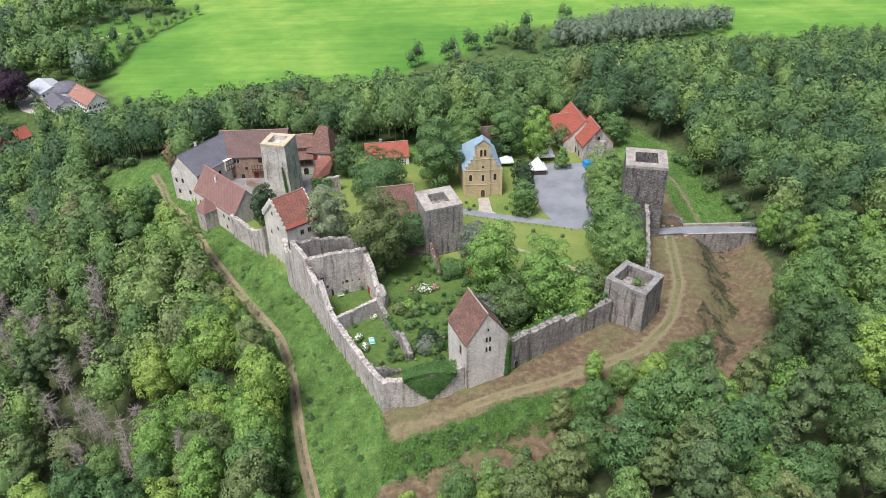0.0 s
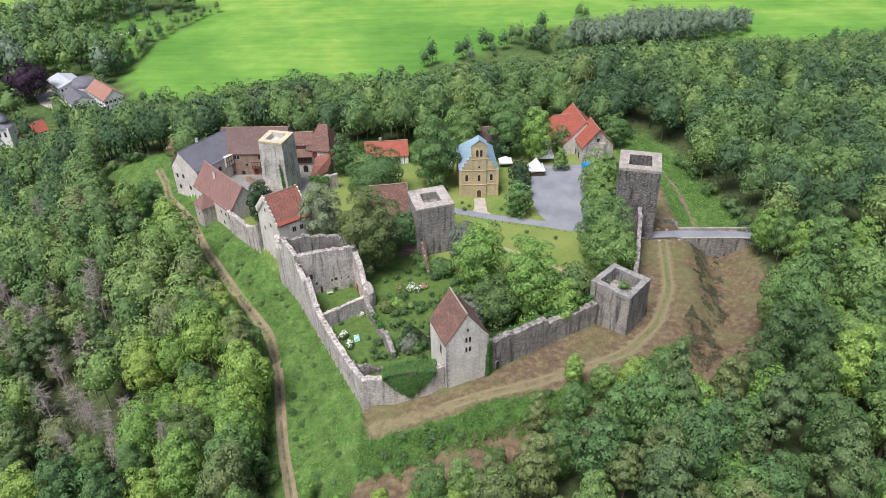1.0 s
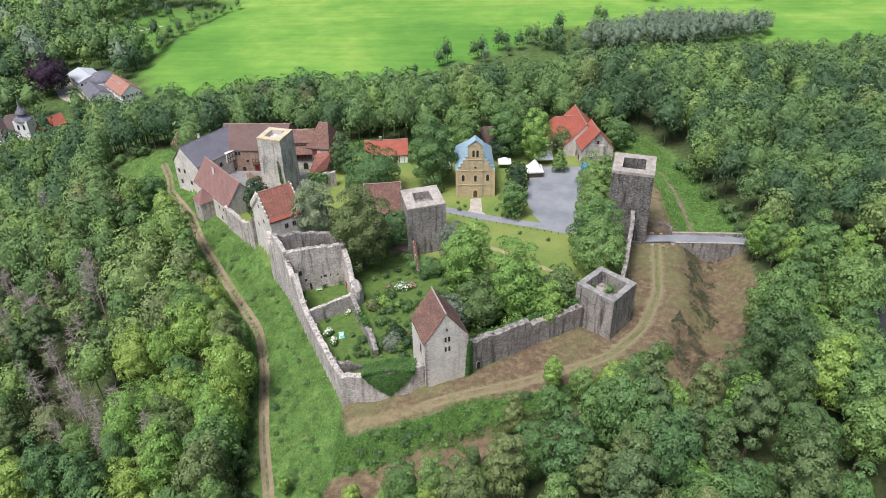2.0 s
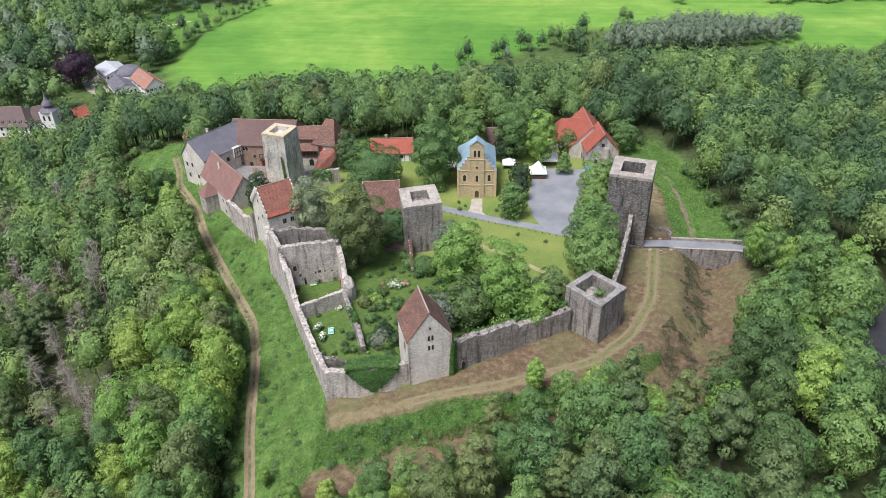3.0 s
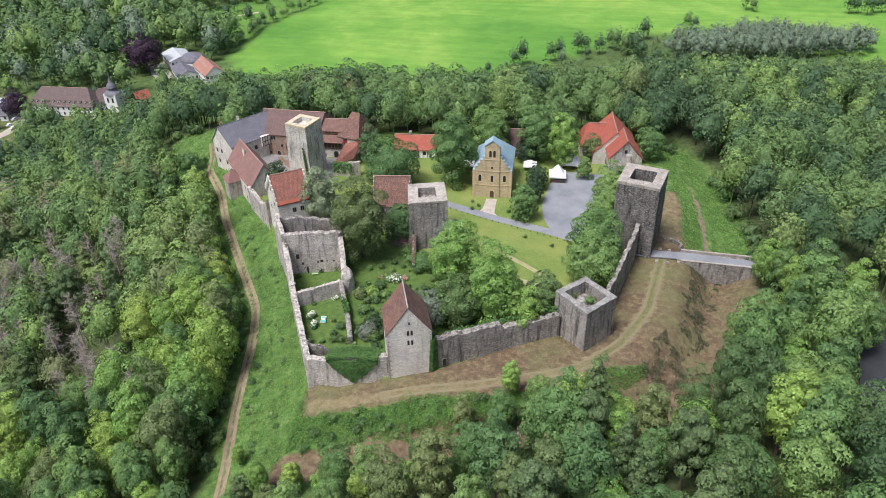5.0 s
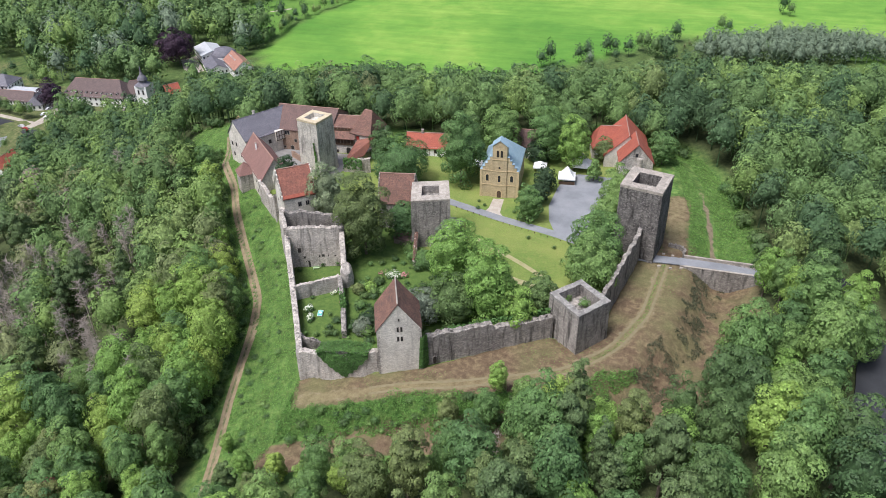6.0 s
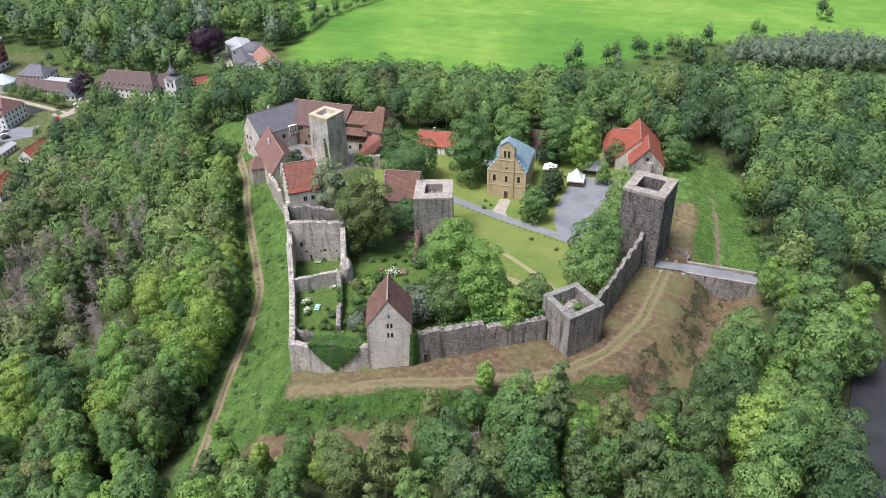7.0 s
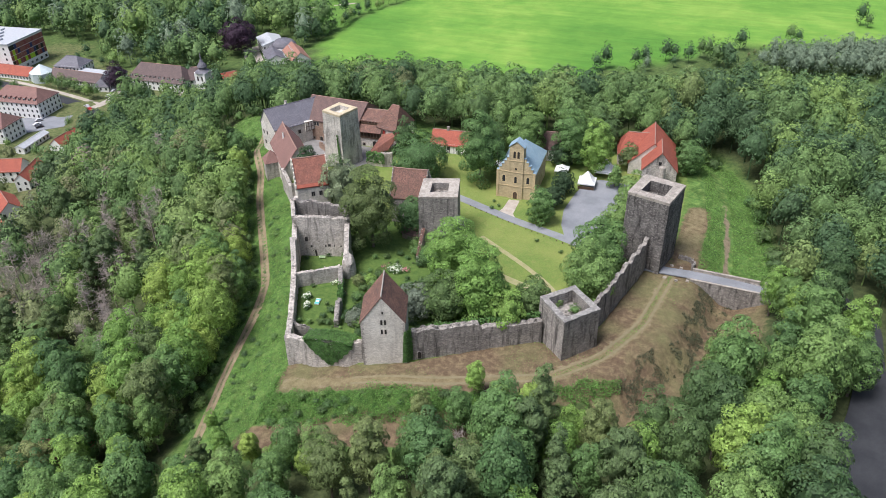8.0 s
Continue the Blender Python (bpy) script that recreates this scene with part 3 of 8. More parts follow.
def build_ground():
    def axis(lo, hi, step, far, grow):
        mid_ = list(np.arange(lo, hi + 1e-6, step))
        s, v, ups = step, hi, []
        while v < far:
            s *= grow
            v += s
            ups.append(v)
        s, v, downs = step, lo, []
        while v > -far:
            s *= grow
            v -= s
            downs.append(v)
        return np.array(downs[::-1] + mid_ + ups)
    xs, ys = axis(-112, 112, 1.25, 3200, 1.09), axis(84, 268, 1.25, 3200, 1.07)
    X, Y = np.meshgrid(xs, ys)
    x, y = X.ravel(), Y.ravel()
    z = ground(x, y)
    nx, ny = len(xs), len(ys)
    i = np.arange(nx * ny).reshape(ny, nx)
    quads = np.stack([i[:-1, :-1], i[:-1, 1:], i[1:, 1:], i[1:, :-1]], -1).reshape(-1, 4)
    me = bpy.data.meshes.new("ground")
    me.from_pydata(np.stack([x, y, z], 1).tolist(), [], quads.tolist())
    me.polygons.foreach_set("use_smooth", np.ones(len(quads), bool))
    s, c = signed(BANK, x, y), signed(CASTLE, x, y)
    valley = 1 - ease(z, VALLEY + 1.5, VALLEY + 6)
    field = np.maximum(1 - ease(signed(FIELD, x, y), -2, 2), 1 - ease(signed(FIELD_WEST, x, y), -2, 2))
    field = np.maximum(field, 0.6 * (1 - ease(signed(PARK, x, y), -2, 3)))
    field = np.maximum(field, ease(np.hypot(x, y - 300), 900, 1100))
    lawn = 1 - ease(c, -1, 0.5)
    ang = np.degrees(np.arctan2(y - 170, x))
    near = ease(ang, -109, -103) * (1 - ease(ang, 12, 30))
    dry = near * (1 - ease(s - 3.5 * ease(x, 38, 52), -0.5, 1.5)) * ease(c, -1, 0.5)
    dry = np.maximum(dry, 0.95 * (1 - ease(line_off(DITCH[:5], x, y), 6, 15)) * ease(s, 7, 12) * (1 - ease(y, 188, 194)))
    dry = np.maximum(dry, near * (1 - ease(line_off(DITCH[:4], x, y), 9, 14)) * ease(x, 52, 60) * (1 - ease(y, 188, 194)))
    dry = np.maximum(dry, 0.8 * (1 - ease(line_off(DITCH[4:], x, y), 3.0, 5.5)))
    dry = np.maximum(dry, 0.75 * (1 - ease(line_off([(68, 196), (69, 225)], x, y), 2.5, 5.5)))
    pl = line_off(PATH_LEFT, x, y)
    earth = 0.55 * (1 - ease(pl, 0.9, 2.0))
    off = line_off(TRACK, x, y)
    earth = np.maximum(earth, 0.5 * (1 - ease(np.abs(off - 1.5), 0.2, 1.1)))
    dry = dry * (1 - 0.5 * (1 - ease(off, 0.2, 1.0)) * ease(x, 30, 45))
    earth = np.maximum(earth, (0.75 - 0.45 * ease(y, 215, 250)) * (1 - ease(line_off([(80, 197.5), (78.4, 216), (75.8, 237), (71, 257)], x, y), 0.5, 1.5)))
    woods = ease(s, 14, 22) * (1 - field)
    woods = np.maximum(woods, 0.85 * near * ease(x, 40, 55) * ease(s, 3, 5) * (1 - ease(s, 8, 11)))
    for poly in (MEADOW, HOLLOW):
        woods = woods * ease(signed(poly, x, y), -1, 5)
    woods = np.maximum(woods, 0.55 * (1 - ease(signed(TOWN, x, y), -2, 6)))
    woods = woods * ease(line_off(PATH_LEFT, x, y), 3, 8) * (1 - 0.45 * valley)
    tan = near * (1 - ease(off, 1.0, 3.2)) * ease(c, 2, 5) * (1 - ease(s, 0.0, 2.0))
    tan = np.maximum(tan, 0.9 * (1 - ease(line_off([(68.5, 196), (69, 225)], x, y), 1.5, 4.0)))
    tan = np.maximum(tan, 0.62 * (1 - ease(signed(TOWN, x, y), -2, 4)))
    garden = 1 - ease(signed(GARDEN, x, y), -1.5, 1.5)
    for name, v in (("tan", tan), ("garden", garden), ("field", field), ("lawn", lawn), ("dry", dry), ("earth", earth), ("woods", woods)):
        a = me.attributes.new(name, "FLOAT", "POINT")
        a.data.foreach_set("value", np.ascontiguousarray(v, np.float32))
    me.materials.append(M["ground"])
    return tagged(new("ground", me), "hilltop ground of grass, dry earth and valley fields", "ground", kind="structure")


build_ground()


def strip(name, pts, width, material, label, lift=0.05, cat="road", step=1.5, z=None):
    """A paved strip that follows the ground."""
    line = [Vector((*p, 0)) for p in pts]
    dense = []
    for a, b in zip(line, line[1:]):
        n = max(1, int((b - a).length / step))
        dense += [a.lerp(b, k / n) for k in range(n)]
    dense.append(line[-1])
    for _ in range(6):
        dense = [dense[0]] + [(dense[k - 1] + dense[k] * 2 + dense[k + 1]) / 4 for k in range(1, len(dense) - 1)] + [dense[-1]]
    bm = bmesh.new()
    rows = []
    for k, p in enumerate(dense):
        d = (dense[min(k + 1, len(dense) - 1)] - dense[max(k - 1, 0)]).normalized()
        n = Vector((-d.y, d.x, 0))
        row = []
        for f, down in ((-1, 0.3), (-1, 0), (-0.33, -0.02), (0.33, -0.02), (1, 0), (1, 0.3)):
            q = p + n * f * width / 2
            h = (gz(q.x, q.y) if z is None else z(q.x, q.y)) + lift - down
            row.append(bm.verts.new((q.x, q.y, h)))
        rows.append(row)
    for a, b in zip(rows, rows[1:]):
        for j in range(5):
            bm.faces.new((a[j + 1], a[j], b[j], b[j + 1]))
    bmesh.ops.recalc_face_normals(bm, faces=bm.faces)
    return tagged(part(name, bm, material, None), label, cat, kind="structure")


# ---- trees ----
def leaf_cloud(rng, lobes, count, size, up=0.35, droop=0.0):
    """Kite-shaped leaf sprays over a set of lobes (x, y, z, rx, rz), as vertex and face arrays."""
    L = np.array(lobes)
    w = L[:, 3] ** 2
    pick = rng.choice(len(L), count * 2, p=w / w.sum())
    d = rng.normal(size=(count * 2, 3))
    d[:, 2] += up
    d /= np.linalg.norm(d, axis=1)[:, None]
    r = rng.uniform(0.90, 1.10, (count * 2, 1))
    p = L[pick, :3] + d * r * L[pick][:, [3, 3, 4]]
    keep = np.ones(len(p), bool)
    for k in range(len(L)):
        q = (p - L[k, :3]) / L[k, [3, 3, 4]]
        keep &= ((q ** 2).sum(1) > 0.72) | (pick == k)
    p, d = p[keep][:count], d[keep][:count]
    n = len(p)
    nor = d + rng.normal(size=(n, 3)) * 0.36
    nor[:, 2] += 0.3
    nor /= np.linalg.norm(nor, axis=1)[:, None]
    a = np.cross(nor, rng.normal(size=(n, 3)))
    a[:, 2] -= droop
    a /= np.linalg.norm(a, axis=1)[:, None]
    b = np.cross(nor, a)
    s = size * rng.uniform(0.6, 1.35, (n, 1))
    q = np.stack([p - a * s, p + b * s * 0.62 + nor * s * 0.12, p + a * s * 1.1, p - b * s * 0.62 + nor * s * 0.1], 1).reshape(-1, 3)
    return q, np.arange(4 * n).reshape(-1, 4)


def limb(v, f, a, b, ra, rb, seg=5):
    """A tapered limb from a to b."""
    a, b = Vector(a), Vector(b)
    d = (b - a).normalized()
    s = d.orthogonal().normalized()
    t = d.cross(s)
    k = len(v)
    for p, r in ((a, ra), (b, rb)):
        for i in range(seg):
            ph = 2 * math.pi * i / seg
            v.append(tuple(p + s * r * math.cos(ph) + t * r * math.sin(ph)))
    for i in range(seg):
        n = (i + 1) % seg
        f.append((k + i, k + n, k + seg + n, k + seg + i))
    f.append(tuple(k + seg + i for i in range(seg)))


def mesh_of(name, v, f, material, smooth=0):
    """A mesh whose first faces, as many as smooth says, are smoothly shaded."""
    me = bpy.data.meshes.new(name)
    me.from_pydata(v.tolist() if hasattr(v, "tolist") else [tuple(p) for p in v], [], f.tolist() if hasattr(f, "tolist") else [tuple(q) for q in f])
    me.materials.append(material)
    if smooth:
        flags = np.zeros(len(f), bool)
        flags[:smooth] = True
        me.polygons.foreach_set("use_smooth", flags)
    return me


BALLS = {}


def unit_ball(level, low=-0.8):
    """Directions and triangles of a round shell that is open below."""
    if (level, low) not in BALLS:
        bm = bmesh.new()
        bmesh.ops.create_icosphere(bm, subdivisions=level, radius=1.0)
        bmesh.ops.delete(bm, geom=[q for q in bm.faces if q.calc_center_median().z < low], context="FACES")
        bm.verts.index_update()
        BALLS[level, low] = (np.array([v.co[:] for v in bm.verts]), np.array([[v.index for v in q.verts] for q in bm.faces]))
        bm.free()
    return BALLS[level, low]


SHAPES = {  # clumps, middle and half of the crown's height, clump size over the crown's radius, flatness
    "broad": (38, 0.53, 0.45, 0.33, 0.78), "tall": (36, 0.53, 0.45, 0.36, 0.80), "pine": (26, 0.64, 0.34, 0.33, 0.55), "cone": (44, 0.52, 0.46, 0.34, 0.55), "full": (46, 0.49, 0.49, 0.32, 0.80), "shrub": (11, 0.46, 0.44, 0.42, 0.85)}


def clumps(rng, form, R, H, low=1.75):
    """Leaf clumps at the branch ends of a crown whose foot is at the ground: middles and sizes. R the crown's radius, H the tree's height."""
    n, mid_h, half, size, _ = SHAPES[form]
    k = np.arange(n) + 0.5
    z = 1 - low * k / n
    if form == "cone":
        z = 1 - 2.0 * k / n
    ph = k * 2.39996 + rng.uniform(0, 6.28)
    w = np.clip(1 - z * z, 0, 1) ** np.where(z < 0, 0.3, 0.5)
    if form == "cone":
        w = 0.12 + 1.0 * ((1 - z) / 2) ** 0.8
    elif form == "pine":
        w = w * (0.95 - 0.25 * z)
    f = rng.uniform(0.70, 1.06, n) * (1 + 0.16 * np.cos(ph - rng.uniform(0, 6.28)))
    r = R * size * rng.uniform(0.70, 1.22, n) * (0.55 + 0.45 * np.clip((1 - z), 0.3, 1) if form == "cone" else 1.0)
    c = np.stack([w * np.cos(ph) * f * (R - r * 0.7), w * np.sin(ph) * f * (R - r * 0.7), H * mid_h + z * f * (H * half - r * 0.5)], 1)
    c += rng.normal(size=(n, 3)) * R * 0.05
    return c, r


def leaves(rng, c, r, count, size, flat, droop=0.0):
    """Small pointed leaf sprays over the outsides of the clumps."""
    heart = c.mean(0)
    w = r ** 2
    pick = rng.choice(len(c), int(count * 1.7), p=w / w.sum())
    out = c[pick] - heart
    out /= np.linalg.norm(out, axis=1)[:, None] + 1e-6
    d = rng.normal(size=(len(pick), 3)) + 0.75 * out
    d[:, 2] += 0.6
    d /= np.linalg.norm(d, axis=1)[:, None]
    p = c[pick] + d * r[pick][:, None] * rng.uniform(0.86, 1.12, (len(pick), 1)) * np.array([1, 1, flat])
    keep = np.ones(len(p), bool)
    for k in range(len(c)):
        q = (p - c[k]) / (r[k] * np.array([1, 1, flat]))
        keep &= ((q ** 2).sum(1) > 0.5) | (pick == k)
    p, d, out = p[keep][:count], d[keep][:count], out[keep][:count]
    n = len(p)
    nor = d + 0.3 * out + rng.normal(size=(n, 3)) * 0.2
    nor[:, 2] += 0.15
    nor /= np.linalg.norm(nor, axis=1)[:, None]
    a = np.cross(nor, rng.normal(size=(n, 3)))
    a[:, 2] -= droop
    a /= np.linalg.norm(a, axis=1)[:, None]
    b = np.cross(nor, a)
    s = size * rng.uniform(0.6, 1.35, (n, 1))
    q = np.stack([p - a * s, p + a * s * 0.6 + b * s * 0.75, p + a * s * 0.6 - b * s * 0.75], 1).reshape(-1, 3)
    return q, np.arange(3 * n).reshape(-1, 3)


def crown_arrays(rng, form, R, H, count, size, level=2, low=1.75):
    """A crown: a shaded inner body, and the leaf clumps round it. Points, faces, and how many faces are the body's."""
    c, r = clumps(rng, form, R, H, low)
    d, f = unit_ball(level)
    heart = np.array([c[:, 0].mean(), c[:, 1].mean(), H * SHAPES[form][1]])
    reach = np.full(len(d), 0.3 * R)
    for m, q in zip(c - heart, r):
        along = d @ m
        off = np.sqrt(np.clip((m ** 2).sum() - along ** 2, 0, None))
        hit = (off < q) & (along > 0)
        reach = np.where(hit, np.maximum(reach, along + 0.25 * np.sqrt(np.clip(q * q - off * off, 0, None))), reach)
    p = heart + d * reach[:, None] * 0.80
    w, g = leaves(rng, c, r, count, size, SHAPES[form][4], 0.4 if form in ("pine", "cone") else 0.0)
    return np.concatenate([p, w]), f.tolist() + (g + len(p)).tolist(), len(f)


def crown_mesh(seed, form, R, H, count, size, foliage, level=2):
    v, f, body = crown_arrays(np.random.default_rng(seed), form, R, H, count, size, level, 1.92 if seed > 500 else 1.75)
    return mesh_of("crown", v, f, foliage, body)


def tree_kind(seed, form, R, H, count, size, foliage, name, label, cat="tree"):
    """A tree with trunk and crown parts, at the origin; its copies stand in the wood."""
    root = thing(name, 0, 0, 0, label, cat)
    crown = new("crown", crown_mesh(seed, form, R, H, count, size, foliage))
    crown.parent = root
    tv, tf = [], []
    r0 = 0.10 + H * 0.014
    top = H * 0.78
    limb(tv, tf, (0, 0, -1.0), (0, 0, top * 0.55), r0, r0 * 0.7, 7)
    limb(tv, tf, (0, 0, top * 0.55), (0.2, 0.1, top), r0 * 0.7, r0 * 0.2, 6)
    for k in range(6):
        limb(tv, tf, (0, 0, top * 0.42), (R * 0.6 * math.cos(k * 1.05), R * 0.6 * math.sin(k * 1.05), H * (0.5 + 0.05 * (k % 3))), r0 * 0.4, r0 * 0.1)
    trunk = new("trunk", mesh_of("trunk", tv, tf, M["bark"]))
    trunk.parent = root
    return root


def bare_kind(seed, H, R, name, label):
    """A dead tree: trunk, limbs and a haze of thin bare twigs."""
    rng = np.random.default_rng(seed)
    root = thing(name, 0, 0, 0, label, "tree")
    v, f = [], []
    limb(v, f, (0, 0, -1), (0, 0, H * 0.6), 0.22, 0.14, 6)
    limb(v, f, (0, 0, H * 0.6), (0.1, 0, H), 0.14, 0.03, 5)
    tw, tf = [], []
    for k in range(46):
        h = H * rng.uniform(0.3, 0.97)
        ph = k * 2.4
        l = R * (1.15 - 0.8 * h / H) * rng.uniform(0.6, 1.1)
        end = (l * math.cos(ph), l * math.sin(ph), h + l * rng.uniform(0.0, 0.5))
        limb(tw, tf, (0, 0, h), end, 0.07, 0.02, 3)
        for q in range(7):
            t = rng.uniform(0.35, 1.0)
            s = Vector((0, 0, h)).lerp(Vector(end), t)
            e = s + Vector(rng.normal(size=3)) * R * 0.2
            limb(tw, tf, s, e, 0.04, 0.015, 3)
    for nm, vv, ff in (("trunk", v, f), ("twig_haze", tw, tf)):
        o = new(nm, mesh_of(nm, vv, ff, M["twig"]))
        o.parent = root
    return root


KINDS = {
    "mid": [tree_kind(11, "broad", 5.0, 15, 4600, 0.24, M["leaf_mid"], "broadleaf_tree", "mid-green broadleaf tree with a lobed rounded crown"),
            tree_kind(12, "broad", 4.4, 16, 4600, 0.24, M["leaf_mid"], "broadleaf_tree", "mid-green broadleaf tree with a tall uneven crown"),
            tree_kind(13, "tall", 4.0, 16, 4600, 0.24, M["leaf_mid"], "broadleaf_tree", "slender mid-green broadleaf tree in the hillside wood")],
    "dark": [tree_kind(21, "broad", 5.2, 16, 4600, 0.24, M["leaf_dark"], "broadleaf_tree", "dark green broadleaf tree with a dense round crown"),
             tree_kind(22, "tall", 4.2, 16, 4600, 0.24, M["leaf_dark"], "broadleaf_tree", "dark green tall tree in the hillside wood")],
    "light": [tree_kind(31, "broad", 4.8, 14, 4600, 0.24, M["leaf_light"], "broadleaf_tree", "bright yellow-green broadleaf tree with feathery crown"),
              tree_kind(32, "tall", 4.0, 15, 4600, 0.24, M["leaf_light"], "broadleaf_tree", "bright green slender tree with loose crown")],
    "olive": [tree_kind(41, "broad", 4.4, 14, 4600, 0.24, M["leaf_olive"], "broadleaf_tree", "olive green tree with drying yellowish leaves"),
              tree_kind(42, "tall", 3.6, 15, 4600, 0.24, M["leaf_olive"], "broadleaf_tree", "olive green slender tree with thinning leaves")],
    "pine": [tree_kind(51, "pine", 4.0, 17, 4600, 0.24, M["leaf_pine"], "pine_tree", "grey-green pine with a flat layered crown"),
             tree_kind(52, "cone", 3.2, 17, 4600, 0.24, M["leaf_pine"], "spruce_tree", "dull green conical spruce in the wood"),
             tree_kind(53, "pine", 3.6, 15, 4600, 0.24, M["leaf_pine"], "pine_tree", "grey-green pine with a sparse rounded crown")],
    "bare": [bare_kind(61, 16, 3.4, "dead_tree", "dead grey leafless spruce among living trees"), bare_kind(62, 14, 3.8, "dead_tree", "dead grey bare tree with fine twigs")],
    "rust": [tree_kind(71, "broad", 3.6, 12, 4600, 0.24, M["leaf_rust"], "broadleaf_tree", "tree with dead rust-brown leaves")],
    "shrub": [tree_kind(81, "shrub", 2.6, 4.2, 520, 0.2, M["leaf_mid"], "shrub", "mid-green rounded wild shrub", "shrub"),
              tree_kind(82, "shrub", 2.2, 3.4, 480, 0.2, M["leaf_dark"], "shrub", "dark green dense shrub", "shrub")],
}


def plant(kind, x, y, scale=1.0, tall=1.0, rng=random, which=None, z=None):
    """One more tree of a kind, standing on the ground."""
    src = KINDS[kind][rng.randrange(len(KINDS[kind])) if which is None else which]
    h = gz(x, y) if z is None else z
    ob = copy_thing(src, pose(x, y, h, 0, 0, rng.uniform(0, 360)))
    ob.scale = (scale, scale, scale * tall)
    return ob


def wood_spots(rng, x0, x1, y0, y1, gap):
    n = int((x1 - x0) / gap) * int((y1 - y0) / gap)
    pts = []
    cells = {}
    for _ in range(n * 5):
        x, y = rng.uniform(x0, x1), rng.uniform(y0, y1)
        g = gap * (0.82 + 0.3 * noise.noise((x * 0.03, y * 0.03, 5)))
        ci, cj = int(x // gap), int(y // gap)
        if any(math.dist((x, y), q) < g for i in (-1, 0, 1) for j in (-1, 0, 1) for q in cells.get((ci + i, cj + j), ())):
            continue
        cells.setdefault((ci, cj), []).append((x, y))
        pts.append((x, y))
    return np.array(pts)


def clear_of_open_land(p):
    x, y = p[:, 0], p[:, 1]
    s = signed(BANK, x, y)
    ok = (s > np.where(y > 225, 1.5, 5)) & (signed(FIELD, x, y) > 3) & (signed(PARK, x, y) > 0)
    ok &= (signed(MEADOW, x, y) > 1) & (signed(HOLLOW, x, y) > 2) & (signed(TOWN, x, y) > 2)
    ok &= line_off(PATH_LEFT, x, y) > 5.4
    ok &= (line_off(ROAD_EAST, x, y) > 3.6) & (signed(LOT_EAST, x, y) > 0.5)
    ok &= ~((s < 14.5) & (x < -12) & (y < 216)) & ~((s < 6) & (x < -60))
    ok &= line_off(DITCH, x, y) > np.where(x > 45, 9.5, np.where(x > 5, 5.0, 6.0))
    ok &= ~((s < 17) & (x > 50) & (y > 125) & (y < 192))
    ok &= ~((s < np.where(x < 22, 17, 14)) & (y < 130) & (x < 50) & (x > -40))
    ok &= np.hypot(x - 37, y - 4) > 45
    return ok


NEAR_BOX = (-150, 150, 62, 300)
rng = random.Random(7)
spots = wood_spots(rng, *NEAR_BOX, 7.3)
spots = spots[clear_of_open_land(spots)]


def mix_of(x, y, rng):
    """Which kind grows at a place: pines and dead spruce on the left slope, light ash at the right, dark behind."""
    n = noise.noise((x * 0.025, y * 0.025, 1.0)) + rng.uniform(-0.35, 0.35)
    m = noise.noise((x * 0.035 + 9, y * 0.035, 4.0))
    left = x < -30 and y < 215 - 0.15 * (x + 80)
    if left and y < 116:
        return rng.choice(["mid", "light", "mid", "light", "olive", "mid"])
    if left:
        s = float(signed(BANK, np.array([x]), np.array([y]))[0])
        if s < 38 + 12 * m:
            return rng.choice(["light", "mid", "light", "mid", "olive", "light"])
        if x < -74 and 100 < y < 185 and rng.random() < 0.42:
            return "bare"
        if m > -0.12:
            return rng.choice(["bare", "mid", "bare", "pine", "olive", "light", "mid", "rust" if n > 0.15 else "mid"])
        return rng.choice(["pine", "pine", "olive", "mid", "pine", "light", "bare", "rust" if n > 0.2 else "pine"])
    if y < 125 and x < 70:
        return rng.choice(["pine", "olive", "mid", "light", "mid", "pine", "mid"]) if n < 0.2 else rng.choice(["light", "mid", "light", "mid", "mid"])
    if x > 60 and y > 250:
        return rng.choice(["dark", "dark", "mid", "light", "mid", "dark"])
    if x > 60 and y < 230:
        return rng.choice(["light", "mid", "mid", "dark", "mid", "light"]) if n > -0.2 else rng.choice(["mid", "mid", "dark"])
    return rng.choice(["mid", "dark", "mid", "mid", "light"]) if n > 0.0 else rng.choice(["dark", "mid", "mid", "dark", "dark", "olive" if n < -0.35 else "mid"])


# the nearest of the wood are trees of their own; the rest of the hill's wood is joined
order = np.argsort(np.hypot(spots[:, 0] - 37, spots[:, 1] - 40))
spots = spots[order]
heights = ground(spots[:, 0], spots[:, 1])
LIMIT = {"broadleaf_tree": 235, "pine_tree": 80, "spruce_tree": 35, "dead_tree": 95}
used, rest, waiting = {}, [], {k: list(ks) for k, ks in KINDS.items()}
for (x, y), h in zip(spots, heights):
    k = mix_of(x, y, rng)
    edge = float(signed(BANK, np.array([x]), np.array([y]))[0])
    big = rng.uniform(0.78, 1.3) * (0.6 if edge < 12 and y < 130 else 1.0)
    if x < 40 and y < 122 and line_off(DITCH, np.array([x]), np.array([y]))[0] < 17:
        big *= 0.62
    which = rng.randrange(len(KINDS[k]))
    nm = KINDS[k][which].name.split(".")[0]
    if y > 255 or used.get(nm, 0) >= LIMIT.get(nm, 100):
        rest.append((x, y, h, k, big))
        continue
    used[nm] = used.get(nm, 0) + 1
    src = KINDS[k][which]
    if src in waiting[k]:
        waiting[k].remove(src)
        src.matrix_basis = pose(x, y, float(h), 0, 0, rng.uniform(0, 360))
        src.scale = (big, big, big * 1.2)
    else:
        plant(k, x, y, big, rng.uniform(1.1, 1.4), rng, which, float(h))


